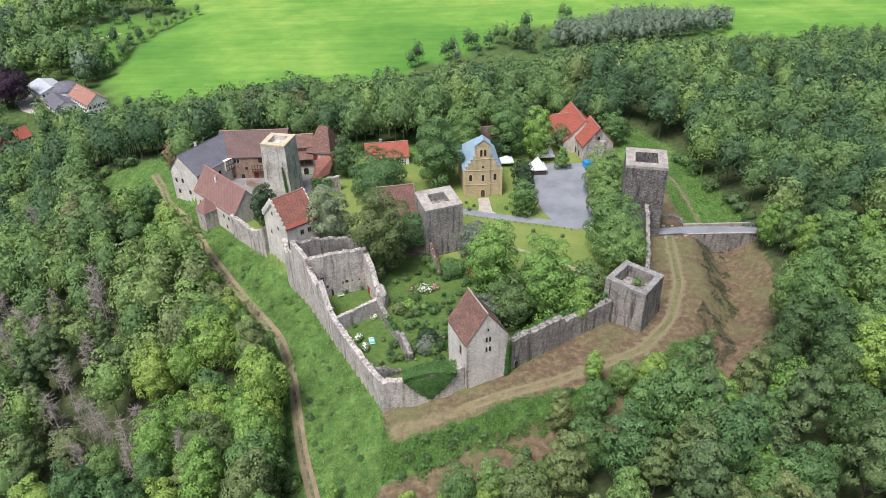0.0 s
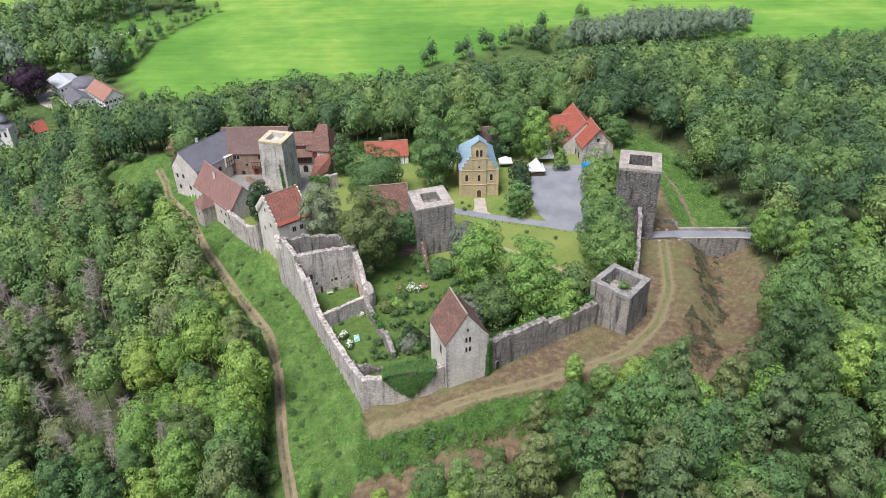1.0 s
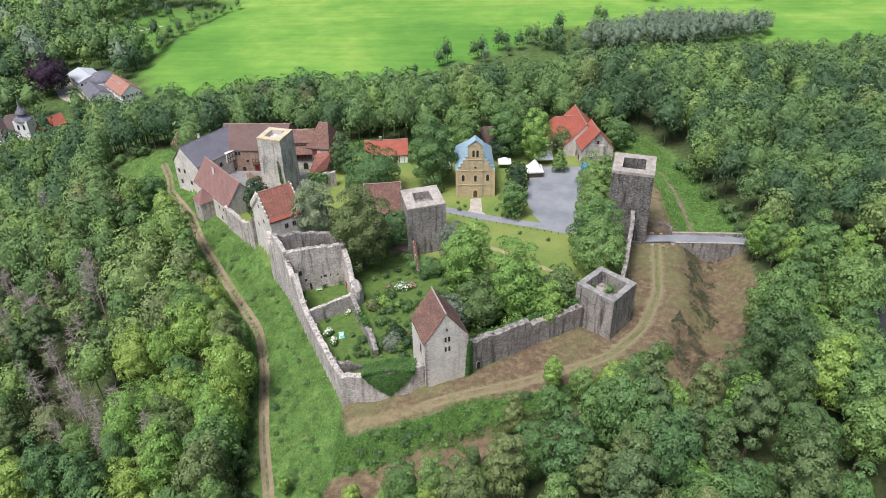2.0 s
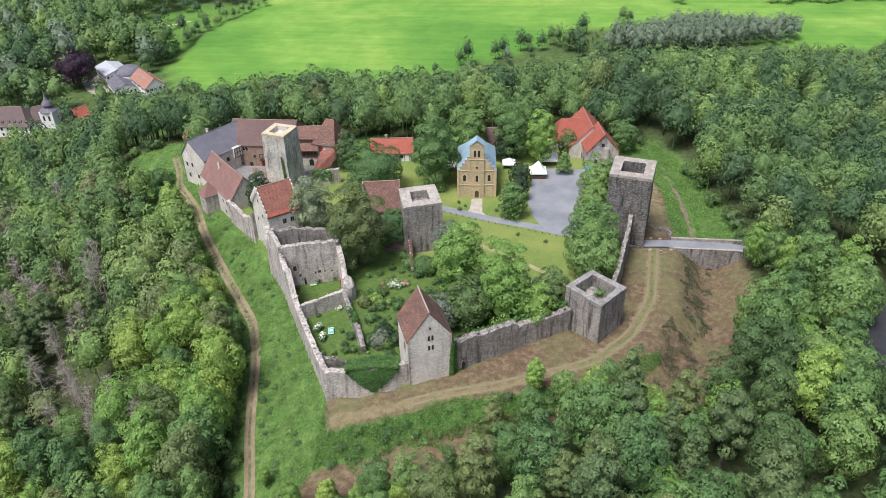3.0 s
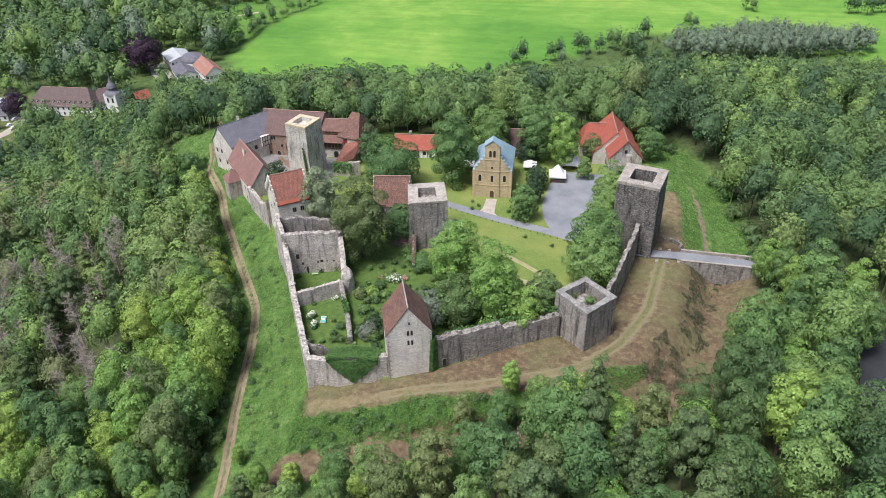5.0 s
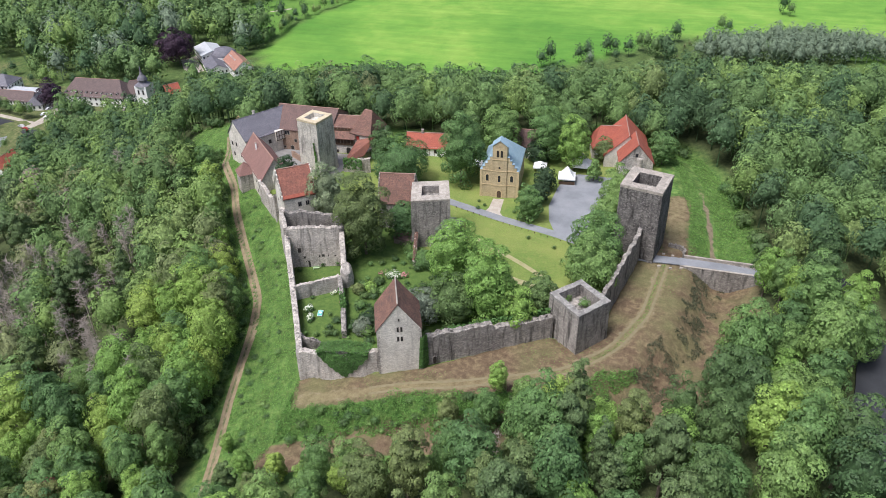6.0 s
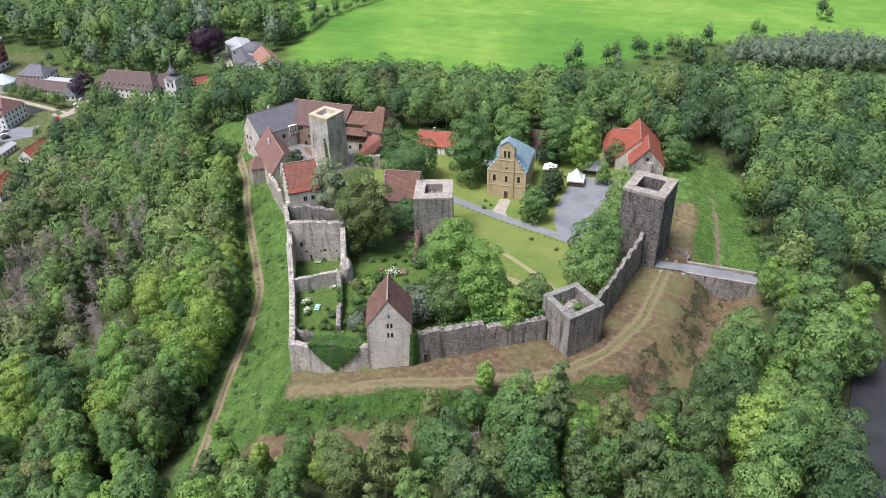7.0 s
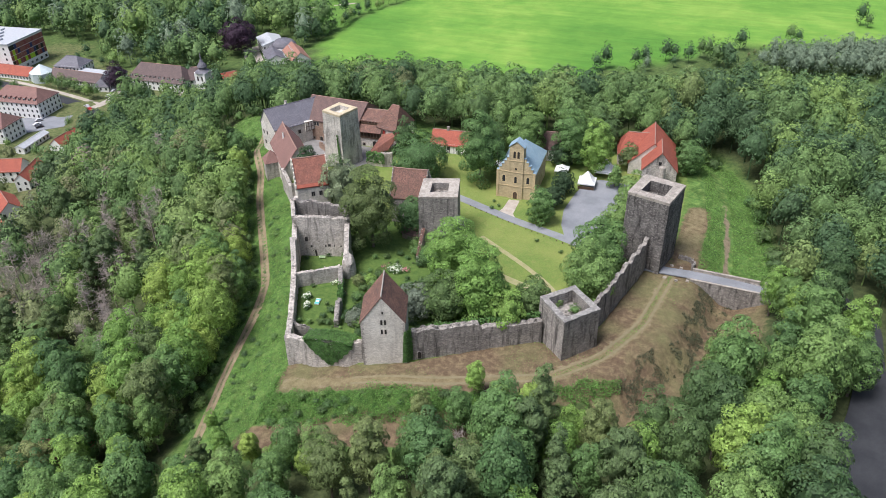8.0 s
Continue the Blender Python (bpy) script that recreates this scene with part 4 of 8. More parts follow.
# kinds that the wood did not call for stand at the meadow's edge
for k, left in waiting.items():
    for i, src in enumerate(left):
        x, y = -97.0 + 2.2 * i, 250.0 + 3.0 * i
        src.matrix_basis = pose(x, y, gz(x, y))


TONES = {"dark": 0.0, "pine": 0.2, "mid": 0.4, "light": 0.6, "olive": 0.70, "rust": 0.8, "bare": 0.9, "silver": 1.0}


def joined_wood(name, trees, count, size, label, seed, level, low=1.35):
    """Many trees as one object; each carries its own tone number."""
    rng = random.Random(seed)
    nrng = np.random.default_rng(seed)
    protos = {}
    for form in ("broad", "tall", "pine", "cone"):
        for q in range(4):
            p, f, body = crown_arrays(nrng, form, 5.0, 15.5, count, size, level, low)
            stem = np.array([(0.3, 0, -1), (-0.15, 0.26, -1), (-0.15, -0.26, -1), (0, 0, 11)])
            k = len(p)
            protos[form, q] = (np.concatenate([p, stem]), f + [[k, k + 1, k + 3], [k + 1, k + 2, k + 3], [k + 2, k, k + 3]], body)
    for q in range(3):
        v, f = [], []
        limb(v, f, (0, 0, -1), (0, 0, 15.5), 0.2, 0.03, 3)
        for k in range(44):
            h = 15 * nrng.uniform(0.25, 0.98)
            l = 3.8 * (1.15 - 0.9 * h / 15) * nrng.uniform(0.6, 1.1)
            limb(v, f, (0, 0, h), (l * math.cos(k * 2.4), l * math.sin(k * 2.4), h + l * nrng.uniform(-0.1, 0.4)), 0.09, 0.03, 3)
        protos["bare", q] = (np.array(v), [list(t) for t in f], 0)
    V, F, T, S = [], [], [], []
    base = 0
    for x, y, h, kind, big in trees:
        form = kind if kind == "bare" else rng.choice(["pine", "cone"]) if kind == "pine" else rng.choice(["broad", "broad", "tall"])
        v, f, round_ = protos[form, rng.randrange(3 if form == "bare" else 4)]
        S += [True] * round_ + [False] * (len(f) - round_)
        a = rng.uniform(0, 6.28)
        ca, sa = math.cos(a) * big, math.sin(a) * big
        V.append(np.stack([x + v[:, 0] * ca - v[:, 1] * sa, y + v[:, 0] * sa + v[:, 1] * ca, h + v[:, 2] * big * rng.uniform(1.0, 1.3)], 1))
        T.append(np.full(len(v), min(1, max(0, TONES[kind] + (0 if kind in ("silver", "bare") else rng.uniform(-0.06, 0.06))))))
        F += [tuple(i + base for i in t) for t in f]
        base += len(v)
    me = bpy.data.meshes.new(name)
    me.from_pydata(np.concatenate(V).tolist(), [], F)
    me.polygons.foreach_set("use_smooth", np.array(S))
    at = me.attributes.new("tone", "FLOAT", "POINT")
    at.data.foreach_set("value", np.concatenate(T).astype(np.float32))
    me.materials.append(M["woods"])
    tagged(new(name, me), label, "woods", kind="stuff")


joined_wood("hillside_woods", rest, 1150, 0.34, "dense mixed green woods on the castle hill", 400, 2)


def far_woods():
    """The woods and hedges past the castle hill."""
    rng = random.Random(9)
    pts = np.concatenate([wood_spots(rng, -480, -150, 90, 335, 8.4), wood_spots(rng, -480, -150, 335, 660, 12.0), wood_spots(rng, -150, 150, 300, 500, 7.4), wood_spots(rng, 150, 345, 200, 540, 7.6)])
    pts = pts[clear_of_open_land(pts)]
    x, y = pts[:, 0], pts[:, 1]
    z = ground(x, y)
    keep = (y < np.interp(x, *FOREST_EDGE)) | (x < -226)
    keep &= signed(FIELD_WEST, x, y) > 2
    keep &= (x < 0.587 * y + 45) & (x > 34 - 1.337 * (y - 9))
    for line, gap in TOWN_OPEN:
        keep &= line_off(line, x, y) > gap
    out = []
    for (px_, py_), h in zip(pts[keep], z[keep]):
        kind = mix_of(px_, py_, rng)
        big = rng.uniform(0.85, 1.2)
        if py_ > 330:
            kind = rng.choice(["mid", "dark", "mid", "dark", "dark", "mid", "mid", "light"])
            if px_ > 60:
                kind = rng.choice(["dark", "mid", "mid", "dark", "light", "mid"])
        # large park crowns; paler and silver tones put distance haze into their colour
        if px_ < -230 and py_ > 385:
            kind = rng.choice(["mid", "mid", "dark", "silver", "light", "mid", "mid"])
            big = rng.uniform(1.25, 1.75)
        if kind == "bare" and py_ > 250:
            kind = "mid"
        # lower growth along the forest's edge
        big *= 0.62 + 0.38 * float(ease(float(np.interp(px_, *FOREST_EDGE)) - py_, 4, 50)) if px_ > -226 else 1.0
        out.append((px_, py_, h, kind, big))
    willow = wood_spots(rng, 70, 235, 520, 600, 6.0)
    for px_, py_ in willow[signed(WILLOWS, willow[:, 0], willow[:, 1]) < 0]:
        out.append((px_, py_, VALLEY, "silver", rng.uniform(0.8, 1.1)))
    # hedge trees between the wood and the field
    for px_, py_, big in ((-34, 478, 0.6), (-14, 503, 1.0), (-19, 498, 0.9), (4, 512, 0.9), (9, 516, 0.9), (21, 531, 1.0), (26, 533, 0.8), (36, 532, 0.9), (42, 546, 0.9), (47, 541, 1.0), (54, 532, 1.2), (60, 530, 1.3), (64, 522, 1.0), (66, 572, 1.1), (57, 548, 0.9), (98, 601, 0.9), (104, 604, 0.7), (147, 664, 1.1), (152, 660, 0.8), (12, 506, 0.7), (28, 520, 0.6), (74, 515, 0.9), (80, 522, 0.8)):
        out.append((px_, py_, VALLEY, rng.choice(["mid", "dark", "dark", "silver" if px_ < 15 else "mid"]), big * 0.9))
    for k in range(46):
        px_ = 225 + k * 6.5
        out.append((px_, 668 + 0.12 * (px_ - 225) + rng.uniform(-6, 6), VALLEY, "dark", rng.uniform(0.6, 1.1)))
    for k in range(60):
        px_, py_ = rng.uniform(46, 104), rng.uniform(518, 595)
        if signed(SCRUB, np.array([px_]), np.array([py_]))[0] < 0:
            out.append((px_, py_, VALLEY, rng.choice(["olive", "mid", "olive"]), rng.uniform(0.12, 0.3)))
    town = wood_spots(rng, -480, -180, 120, 400, 10.0)
    x, y = town[:, 0], town[:, 1]
    ok = signed(TOWN, x, y) < 2
    for line, gap in TOWN_OPEN:
        ok &= line_off(line, x, y) > gap
    for (px_, py_), h in zip(town[ok], ground(x[ok], y[ok])):
        out.append((px_, py_, h, rng.choice(["mid", "dark", "mid", "light", "olive", "dark"]), rng.uniform(0.4, 0.8)))
    for k in range(13):
        out.append((-346 + k * 4.2 + rng.uniform(-1, 1), 343 - k * 0.4, VALLEY, "mid", rng.uniform(0.42, 0.55)))
    # trees along the field's edge and over the park
    for k in range(26):
        f = k / 25
        out.append((-224 - 6 * math.sin(f * 3.1) + rng.uniform(-3, 3) + 22 * f ** 3, 488 + 150 * f, VALLEY, rng.choice(["dark", "mid", "mid", "light"]), rng.uniform(0.3, 0.75)))
    for px_, py_ in ((-268, 556), (-262, 562), (-256, 540), (-246, 530), (-270, 590), (-240, 556), (-284, 566), (-247, 603), (-232, 612), (-262, 616)):
        out.append((px_, py_, VALLEY, rng.choice(["dark", "mid", "dark"]), rng.uniform(0.6, 1.0)))
    joined_wood("far_woods", [t for t in out if t[1] < 360], 620, 0.44, "mixed green woods of the far slopes and village gardens", 300, 1)
    joined_wood("valley_woods", [t for t in out if t[1] >= 360], 320, 0.58, "green woods and hedges of the valley floor", 310, 1, 1.8)


far_woods()


# shrubs along the edges of the clearings
rng = random.Random(77)
for poly in (MEADOW, HOLLOW):
    for a, b in zip(poly, poly[1:] + poly[:1]):
        for k in range(int(math.dist(a, b) / 3.2)):
            x, y = mid(a, b, rng.random())
            x, y = x + rng.uniform(-2.5, 2.5), y + rng.uniform(-2.5, 2.5)
            if signed(BANK, np.array([x]), np.array([y]))[0] > 7 and signed(poly, np.array([x]), np.array([y]))[0] > 0 and line_off(ROAD_EAST, np.array([x]), np.array([y]))[0] > 4:
                plant("shrub", x, y, rng.uniform(0.9, 1.6), rng.uniform(0.9, 1.3), rng)
# undergrowth along the wood's edge above the hillside path
for k in range(1, len(PATH_LEFT) - 2):
    a, b = PATH_LEFT[k], PATH_LEFT[k + 1]
    u = unit(a, b)
    for _ in range(int(math.dist(a, b) / 1.5)):
        d = rng.uniform(2.6, 6.0)
        x, y = mid(a, b, rng.random())
        sc = rng.uniform(0.35, 0.75) * (0.6 + 0.14 * d)
        plant("shrub", x - u[1] * d, y + u[0] * d, sc, rng.uniform(0.9, 1.5), rng)
for k in range(2, len(PATH_LEFT) - 3):
    a, b = PATH_LEFT[k], PATH_LEFT[k + 1]
    u = unit(a, b)
    n = max(1, int(math.dist(a, b) / 7.0))
    for q in range(n):
        x, y = mid(a, b, (q + rng.uniform(0.2, 0.8)) / n)
        d = rng.uniform(6.6, 8.6)
        plant(rng.choice(["light", "mid", "light"]), x - u[1] * d, y + u[0] * d, rng.uniform(0.75, 1.0), rng.uniform(1.0, 1.25), rng)
# young trees and bushes along the near ditch
for k, x, y, sc in (("light", 32.5, 124.4, 0.55), ("olive", 24.3, 114.0, 0.70), ("mid", 32.0, 116.5, 0.75), ("mid", 27.7, 104.9, 0.85), ("bare", 35.9, 105.9, 0.70), ("light", -7.8, 95.9, 0.50), ("light", -0.5, 95.1, 0.50), ("light", 7.1, 95.5, 0.60), ("dark", 15.6, 105.6, 0.36), ("light", -23.6, 102.3, 0.36), ("mid", 41.7, 115.1, 0.80), ("mid", 49.6, 112.7, 0.90), ("light", 45.4, 124.9, 0.70), ("light", 55.7, 119.9, 0.85), ("mid", 38.7, 123.3, 0.60)):
    plant(k, x, y, sc, 1.15, rng)
for q in range(70):
    x, y = mid((-20, 105), (44, 126), rng.random())
    x, y = x + rng.uniform(-3, 3), y + rng.uniform(-3, 5)
    e = float(signed(BANK, np.array([x]), np.array([y]))[0])
    if 1.2 < e < 7.0 and x > -12:
        plant("shrub", x, y, rng.uniform(0.3, 0.62), rng.uniform(0.7, 1.1), rng)
for x, y in [(-58.7, 89.6), (-55.6, 91.7), (-58.6, 86.7)]:
    plant("rust", x, y, rng.uniform(0.8, 1.0), 1.25, rng)


# ---- castle: walls, towers and houses ----
def ruin_wall(name, pts, thick, foot, material, label, rough=0.35, category="wall", step=0.55, merlon=0.0):
    """A free-standing wall along (x, y, top) points with an uneven, crumbled top. foot: height of its foot, or a function."""
    dense = []
    for a, b in zip(pts, pts[1:]):
        n = max(1, int(math.dist(a[:2], b[:2]) / step))
        dense += [mid(a, b, k / n) for k in range(n)]
    dense.append(pts[-1])
    bm = bmesh.new()
    rows, tops = [], []
    for k, (x, y, top) in enumerate(dense):
        ux, uy = unit(dense[max(k - 1, 0)], dense[min(k + 1, len(dense) - 1)])
        nx, ny = uy, -ux
        h = top + rough * (noise.noise((x * 0.9, y * 0.9, 3)) + 0.8 * noise.noise((x * 0.31, y * 0.31, 7)))
        h += rough * 0.9 * (round(2.2 * noise.noise((x * 0.55, y * 0.55, 11))) / 2.2)
        h += rough * 0.8 * (((k * 7919 + len(pts) * 31) % 13) / 13 - 0.5)
        tops.append((x, y, h))
        if merlon:
            h += merlon * (1 if (k // 3) % 2 == 0 else 0)
        row = []
        zf = foot(x, y) if callable(foot) else foot
        levels = [zf - 1.5, zf + (h - zf) * 0.33, zf + (h - zf) * 0.66, h - 0.25 * rough, h]
        for side in (1, -1):
            for j, z in enumerate(levels if side == 1 else levels[::-1]):
                t = thick / 2 * (1.0 + (0.12 if z < zf else 0)) - (0.12 if z == h else 0)
                row.append(bm.verts.new(wob((x + nx * t * side, y + ny * t * side, z), 0.10, 0.9)))
        rows.append(row)
    m = len(rows[0])
    for a, b in zip(rows, rows[1:]):
        for j in range(m - 1):
            bm.faces.new((a[j], b[j], b[j + 1], a[j + 1]))
    bm.faces.new(rows[0])
    bm.faces.new(rows[-1][::-1])
    bmesh.ops.recalc_face_normals(bm, faces=bm.faces)
    zf = foot(*pts[0][:2]) if callable(foot) else foot
    root = thing(name, pts[0][0], pts[0][1], zf, label, category, kind="structure")
    part("masonry", bm, material, root)
    if not merlon:
        crest(root, tops, thick, material, len(pts) * 17 + len(dense))
    return root


STONES = {}


def crest(root, tops, thick, material, seed):
    """Loose stones that lie along the broken top of a wall."""
    g = random.Random(seed)
    if material.name not in STONES:
        kinds = []
        for q in range(5):
            bm = bmesh.new()
            prism(bm, [(-0.5, -0.4), (0.5, -0.45), (0.55, 0.4), (-0.45, 0.45)], -0.4, 0.4)
            for v in bm.verts:
                v.co = Vector(wob(v.co + Vector((q * 9.0, 0, 0)), 0.35, 1.1)) - Vector((q * 9.0, 0, 0))
            bmesh.ops.remove_doubles(bm, verts=bm.verts, dist=0.001)
            me = bpy.data.meshes.new("stone")
            bm.to_mesh(me)
            bm.free()
            me.materials.append(material)
            kinds.append(me)
        STONES[material.name] = kinds
    for (x, y, h), (x2, y2, h2) in zip(tops, tops[1:]):
        for _ in range(2):
            if g.random() < 0.25:
                continue
            f = g.random()
            s = g.uniform(0.28, 0.62)
            o = new("stone", STONES[material.name][g.randrange(5)])
            o.parent = root
            d = thick * 0.32
            o.location = Vector((x + (x2 - x) * f + g.uniform(-d, d), y + (y2 - y) * f + g.uniform(-d, d), min(h, h2) + s * g.uniform(-0.1, 0.3))) - root.location
            o.rotation_euler = (g.uniform(-0.2, 0.2), g.uniform(-0.2, 0.2), g.uniform(0, 6.28))
            o.scale = (s, s * 0.8, s * g.uniform(0.6, 0.9))


def inset(pts, d):
    """The corners of a four-sided plan moved inwards by d."""
    out = []
    n = len(pts)
    for i in range(n):
        p, a, b = Vector(pts[i]), Vector(pts[i - 1]), Vector(pts[(i + 1) % n])
        out.append(tuple(p + ((a - p).normalized() + (b - p).normalized()) * d))
    return out


def grow(pts, d):
    return inset(pts, -d)


def tower(name, pts, foot, top, hole, depth, wall_mat, cap_mat, cap, label, batter=0.0, rough=0.05):
    """A square tower with an open top: walls, a coping of cap height, an open shaft of that depth."""
    c = mid(mid(pts[0], pts[2]), mid(pts[1], pts[3]))
    root = thing(name, c[0], c[1], foot, label, "tower", kind="structure")
    low = grow(pts, batter)
    bm = bmesh.new()
    for i in range(4):
        j = (i + 1) % 4
        n = int(math.dist(pts[i], pts[j]) / 0.9)
        sheet(bm, (*low[i], foot - 2.5), (*low[j], foot - 2.5), (*pts[j], top - cap), (*pts[i], top - cap), n, int((top - foot) / 1.0), 0.09)
    part("wall", bm, wall_mat, root)
    inn = inset(pts, hole)
    outer = grow(pts, 0.06)
    bm = bmesh.new()
    for i in range(4):
        j = (i + 1) % 4
        n = int(math.dist(pts[i], pts[j]) / 0.8)
        sheet(bm, (*outer[i], top - cap), (*outer[j], top - cap), (*outer[j], top), (*outer[i], top), n, 1, rough)
        sheet(bm, (*outer[i], top), (*outer[j], top), (*inn[j], top), (*inn[i], top), n, 2, rough)
    part("coping", bm, cap_mat, root)
    bm = bmesh.new()
    for i in range(4):
        j = (i + 1) % 4
        sheet(bm, (*inn[j], top - depth), (*inn[i], top - depth), (*inn[i], top), (*inn[j], top), 6, 4, rough)
    vs = [bm.verts.new((*p, top - depth)) for p in inn]
    bm.faces.new(vs)
    part("shaft", bm, wall_mat, root)
    return root


def opening(parent, o, u, z, w, h, frame_mat=None, pane="glass", name="window", bars=0, arch=False, rim=0.14, out=0.05):
    """A window or door on a wall: o a point of the wall's plane, u the way along it (the outside is to its right)."""
    ux, uy = u
    nx, ny = uy, -ux
    def slab(w2, z0, z1, d, arch_):
        pts = [(-w2 / 2, z0), (w2 / 2, z0)]
        if arch_:
            pts += [(w2 / 2 * math.cos(a), z1 - w2 / 2 + w2 / 2 * math.sin(a)) for a in np.linspace(0, math.pi, 9)]
        else:
            pts += [(w2 / 2, z1), (-w2 / 2, z1)]
        n = len(pts)
        vs = [(o[0] + ux * a + nx * e, o[1] + uy * a + ny * e, b) for e in (-0.25, d) for a, b in pts]
        return solid(vs, [tuple(range(n)), tuple(range(n, 2 * n))] + [(i, (i + 1) % n, n + (i + 1) % n, n + i) for i in range(n)])
    win = part(name, slab(w + 2 * rim, z - rim, z + h + rim, out, arch), frame_mat or M["cap"], parent)
    # with void, a dark slab on the wall stands for the shade inside
    part("pane" if pane == "glass" else "leaf", slab(w, z, z + h, out + 0.012, arch), M[pane], win)
    for k in range(bars):
        bm = bmesh.new()
        f = (k + 1) / (bars + 1) - 0.5
        p = (o[0] + ux * f * w + nx * (out + 0.03), o[1] + uy * f * w + ny * (out + 0.03))
        box(bm, p, u, 0.09, 0.06, z, z + h)
        part("glazing_bar", bm, frame_mat or M["cap"], win)
    return win


def gable_house(name, A, B, half, foot, eave, ridge, wall_mat, roof_mat, label, over=0.35, side_over=0.25, half2=None, eave2=None, hip=(0, 0), parapet=None, sag=0.08, category="house", ridge_mat=None):
    """A house whose ridge runs from A to B (plan). half: from ridge to the eaves on the right of A-B; half2, eave2: the other side.
    hip: how far the roof is hipped in at each end. parapet: material of raised gable copings."""
    half2, eave2 = half2 or half, eave if eave2 is None else eave2
    ux, uy = unit(A, B)
    nx, ny = uy, -ux
    L = math.dist(A, B)
    root = thing(name, *mid(A, B), foot, label, category)
    P = lambda s, d, z: (A[0] + ux * s + nx * d, A[1] + uy * s + ny * d, z)
    vs, hz_ = [], ridge - 0.12
    for s, hp in ((0, hip[0]), (L, hip[1])):
        top = hz_ if not hp else eave + 0.05
        vs += [P(s, half, foot - 2), P(s, half, eave), P(s, 0, top if not hp else max(eave, eave2)), P(s, -half2, eave2), P(s, -half2, foot - 2)]
    bm = bmesh.new()
    quads = [(vs[0], vs[5], vs[6], vs[1]), (vs[9], vs[4], vs[3], vs[8])]
    for q in quads:
        sheet(bm, *q, int(L / 1.2) + 1, 6, 0.05)
    for k in (0, 5):
        f = [bm.verts.new(v) for v in vs[k:k + 5]]
        bm.faces.new(f)
    bmesh.ops.recalc_face_normals(bm, faces=bm.faces)
    part("wall", bm, wall_mat, root)
    th = 0.22
    for side, hw, ev in ((1, half, eave), (-1, half2, eave2)):
        drop = (ridge - ev) / hw
        e, n = hw + over, 10
        s0, s1 = -side_over, L + side_over
        grid = []
        bm = bmesh.new()
        for layer in (0, 1):
            g = []
            for j in range(7):
                v = j / 6
                row = []
                for i in range(n + 1):
                    u = i / n
                    a = s0 + hip[0] * (1 - v) if hip[0] else s0
                    b = s1 - hip[1] * (1 - v) if hip[1] else s1
                    z = ridge - drop * e * v - layer * th - sag * math.sin(math.pi * u) * (1 - v * 0.5)
                    p = P(a + (b - a) * u, side * e * v, z)
                    row.append(bm.verts.new(wob(p, 0.05, 0.5)))
                g.append(row)
            grid.append(g)
        for j in range(6):
            for i in range(n):
                bm.faces.new((grid[0][j][i], grid[0][j][i + 1], grid[0][j + 1][i + 1], grid[0][j + 1][i]))
                bm.faces.new((grid[1][j][i], grid[1][j + 1][i], grid[1][j + 1][i + 1], grid[1][j][i + 1]))
        for i in range(n):
            bm.faces.new((grid[0][6][i], grid[0][6][i + 1], grid[1][6][i + 1], grid[1][6][i]))
        for j in range(6):
            for i in (0, n):
                bm.faces.new((grid[0][j][i], grid[0][j + 1][i], grid[1][j + 1][i], grid[1][j][i]))
        bmesh.ops.recalc_face_normals(bm, faces=bm.faces)
        part("roof_slope", bm, roof_mat, root)
    # hipped ends
    for end, hp in enumerate(hip):
        if hp:
            s = -side_over if end == 0 else L + side_over
            t = s + hp if end == 0 else s - hp
            a = P(s, half + over, eave - (ridge - eave) / half * over)
            b = P(s, -half2 - over, eave2 - (ridge - eave2) / half2 * over)
            c = P(t, 0, ridge)
            low = [Vector(p) - Vector((0, 0, 0.2)) for p in (a, b, c)]
            part("hip", solid([a, b, c, *low], [(0, 1, 2), (3, 5, 4), (0, 3, 4, 1), (1, 4, 5, 2), (2, 5, 3, 0)]), roof_mat, root)
    # ridge tiles
    v, f = [], []
    k = 14
    s0, s1 = (hip[0] or -side_over), L - (hip[1] or -side_over)
    for i in range(k):
        u0, u1 = i / k, (i + 1) / k
        limb(v, f, P(s0 + (s1 - s0) * u0, 0, ridge - sag * math.sin(math.pi * u0) + 0.02), P(s0 + (s1 - s0) * (u1 + 0.01), 0, ridge - sag * math.sin(math.pi * u1) + 0.02), 0.19, 0.17, 6)
    ob = new("ridge_tiles", mesh_of("ridge_tiles", [(a - root.location[0], b - root.location[1], c - root.location[2]) for a, b, c in v], f, ridge_mat or (M["ridge"] if "tile" in roof_mat.name else roof_mat)))
    ob.parent = root
    if parapet:
        for s in (-side_over, L + side_over):
            for side, hw, ev in ((1, half, eave), (-1, half2, eave2)):
                m = 7
                for i in range(m):
                    bm = bmesh.new()
                    d0, d1 = hw * i / m, hw * (i + 1) / m
                    z1 = ridge - (ridge - ev) * (i + 0.35) / m + 0.22 + 0.1 * noise.noise((s, i, side))
                    o = P(s, side * (d0 + d1) / 2, 0)
                    box(bm, (o[0] - ux * 0.17, o[1] - uy * 0.17), (nx, ny), d1 - d0 + 0.02, 0.34, ridge - (ridge - ev) * (i + 1) / m - 0.7, z1)
                    part("coping_stone", bm, parapet, root)
    return root, P, L


def chimney(parent, x, y, z0, z1, w=0.6, material="tile_old"):
    bm = bmesh.new()
    box(bm, (x, y), (1, 0), w, w * 0.8, z0, z1)
    ch = part("chimney", bm, M[material], parent)
    bm = bmesh.new()
    box(bm, (x, y - 0.06), (1, 0), w + 0.16, w * 0.8 + 0.12, z1, z1 + 0.12)
    part("chimney_cap", bm, M["cap"], ch)


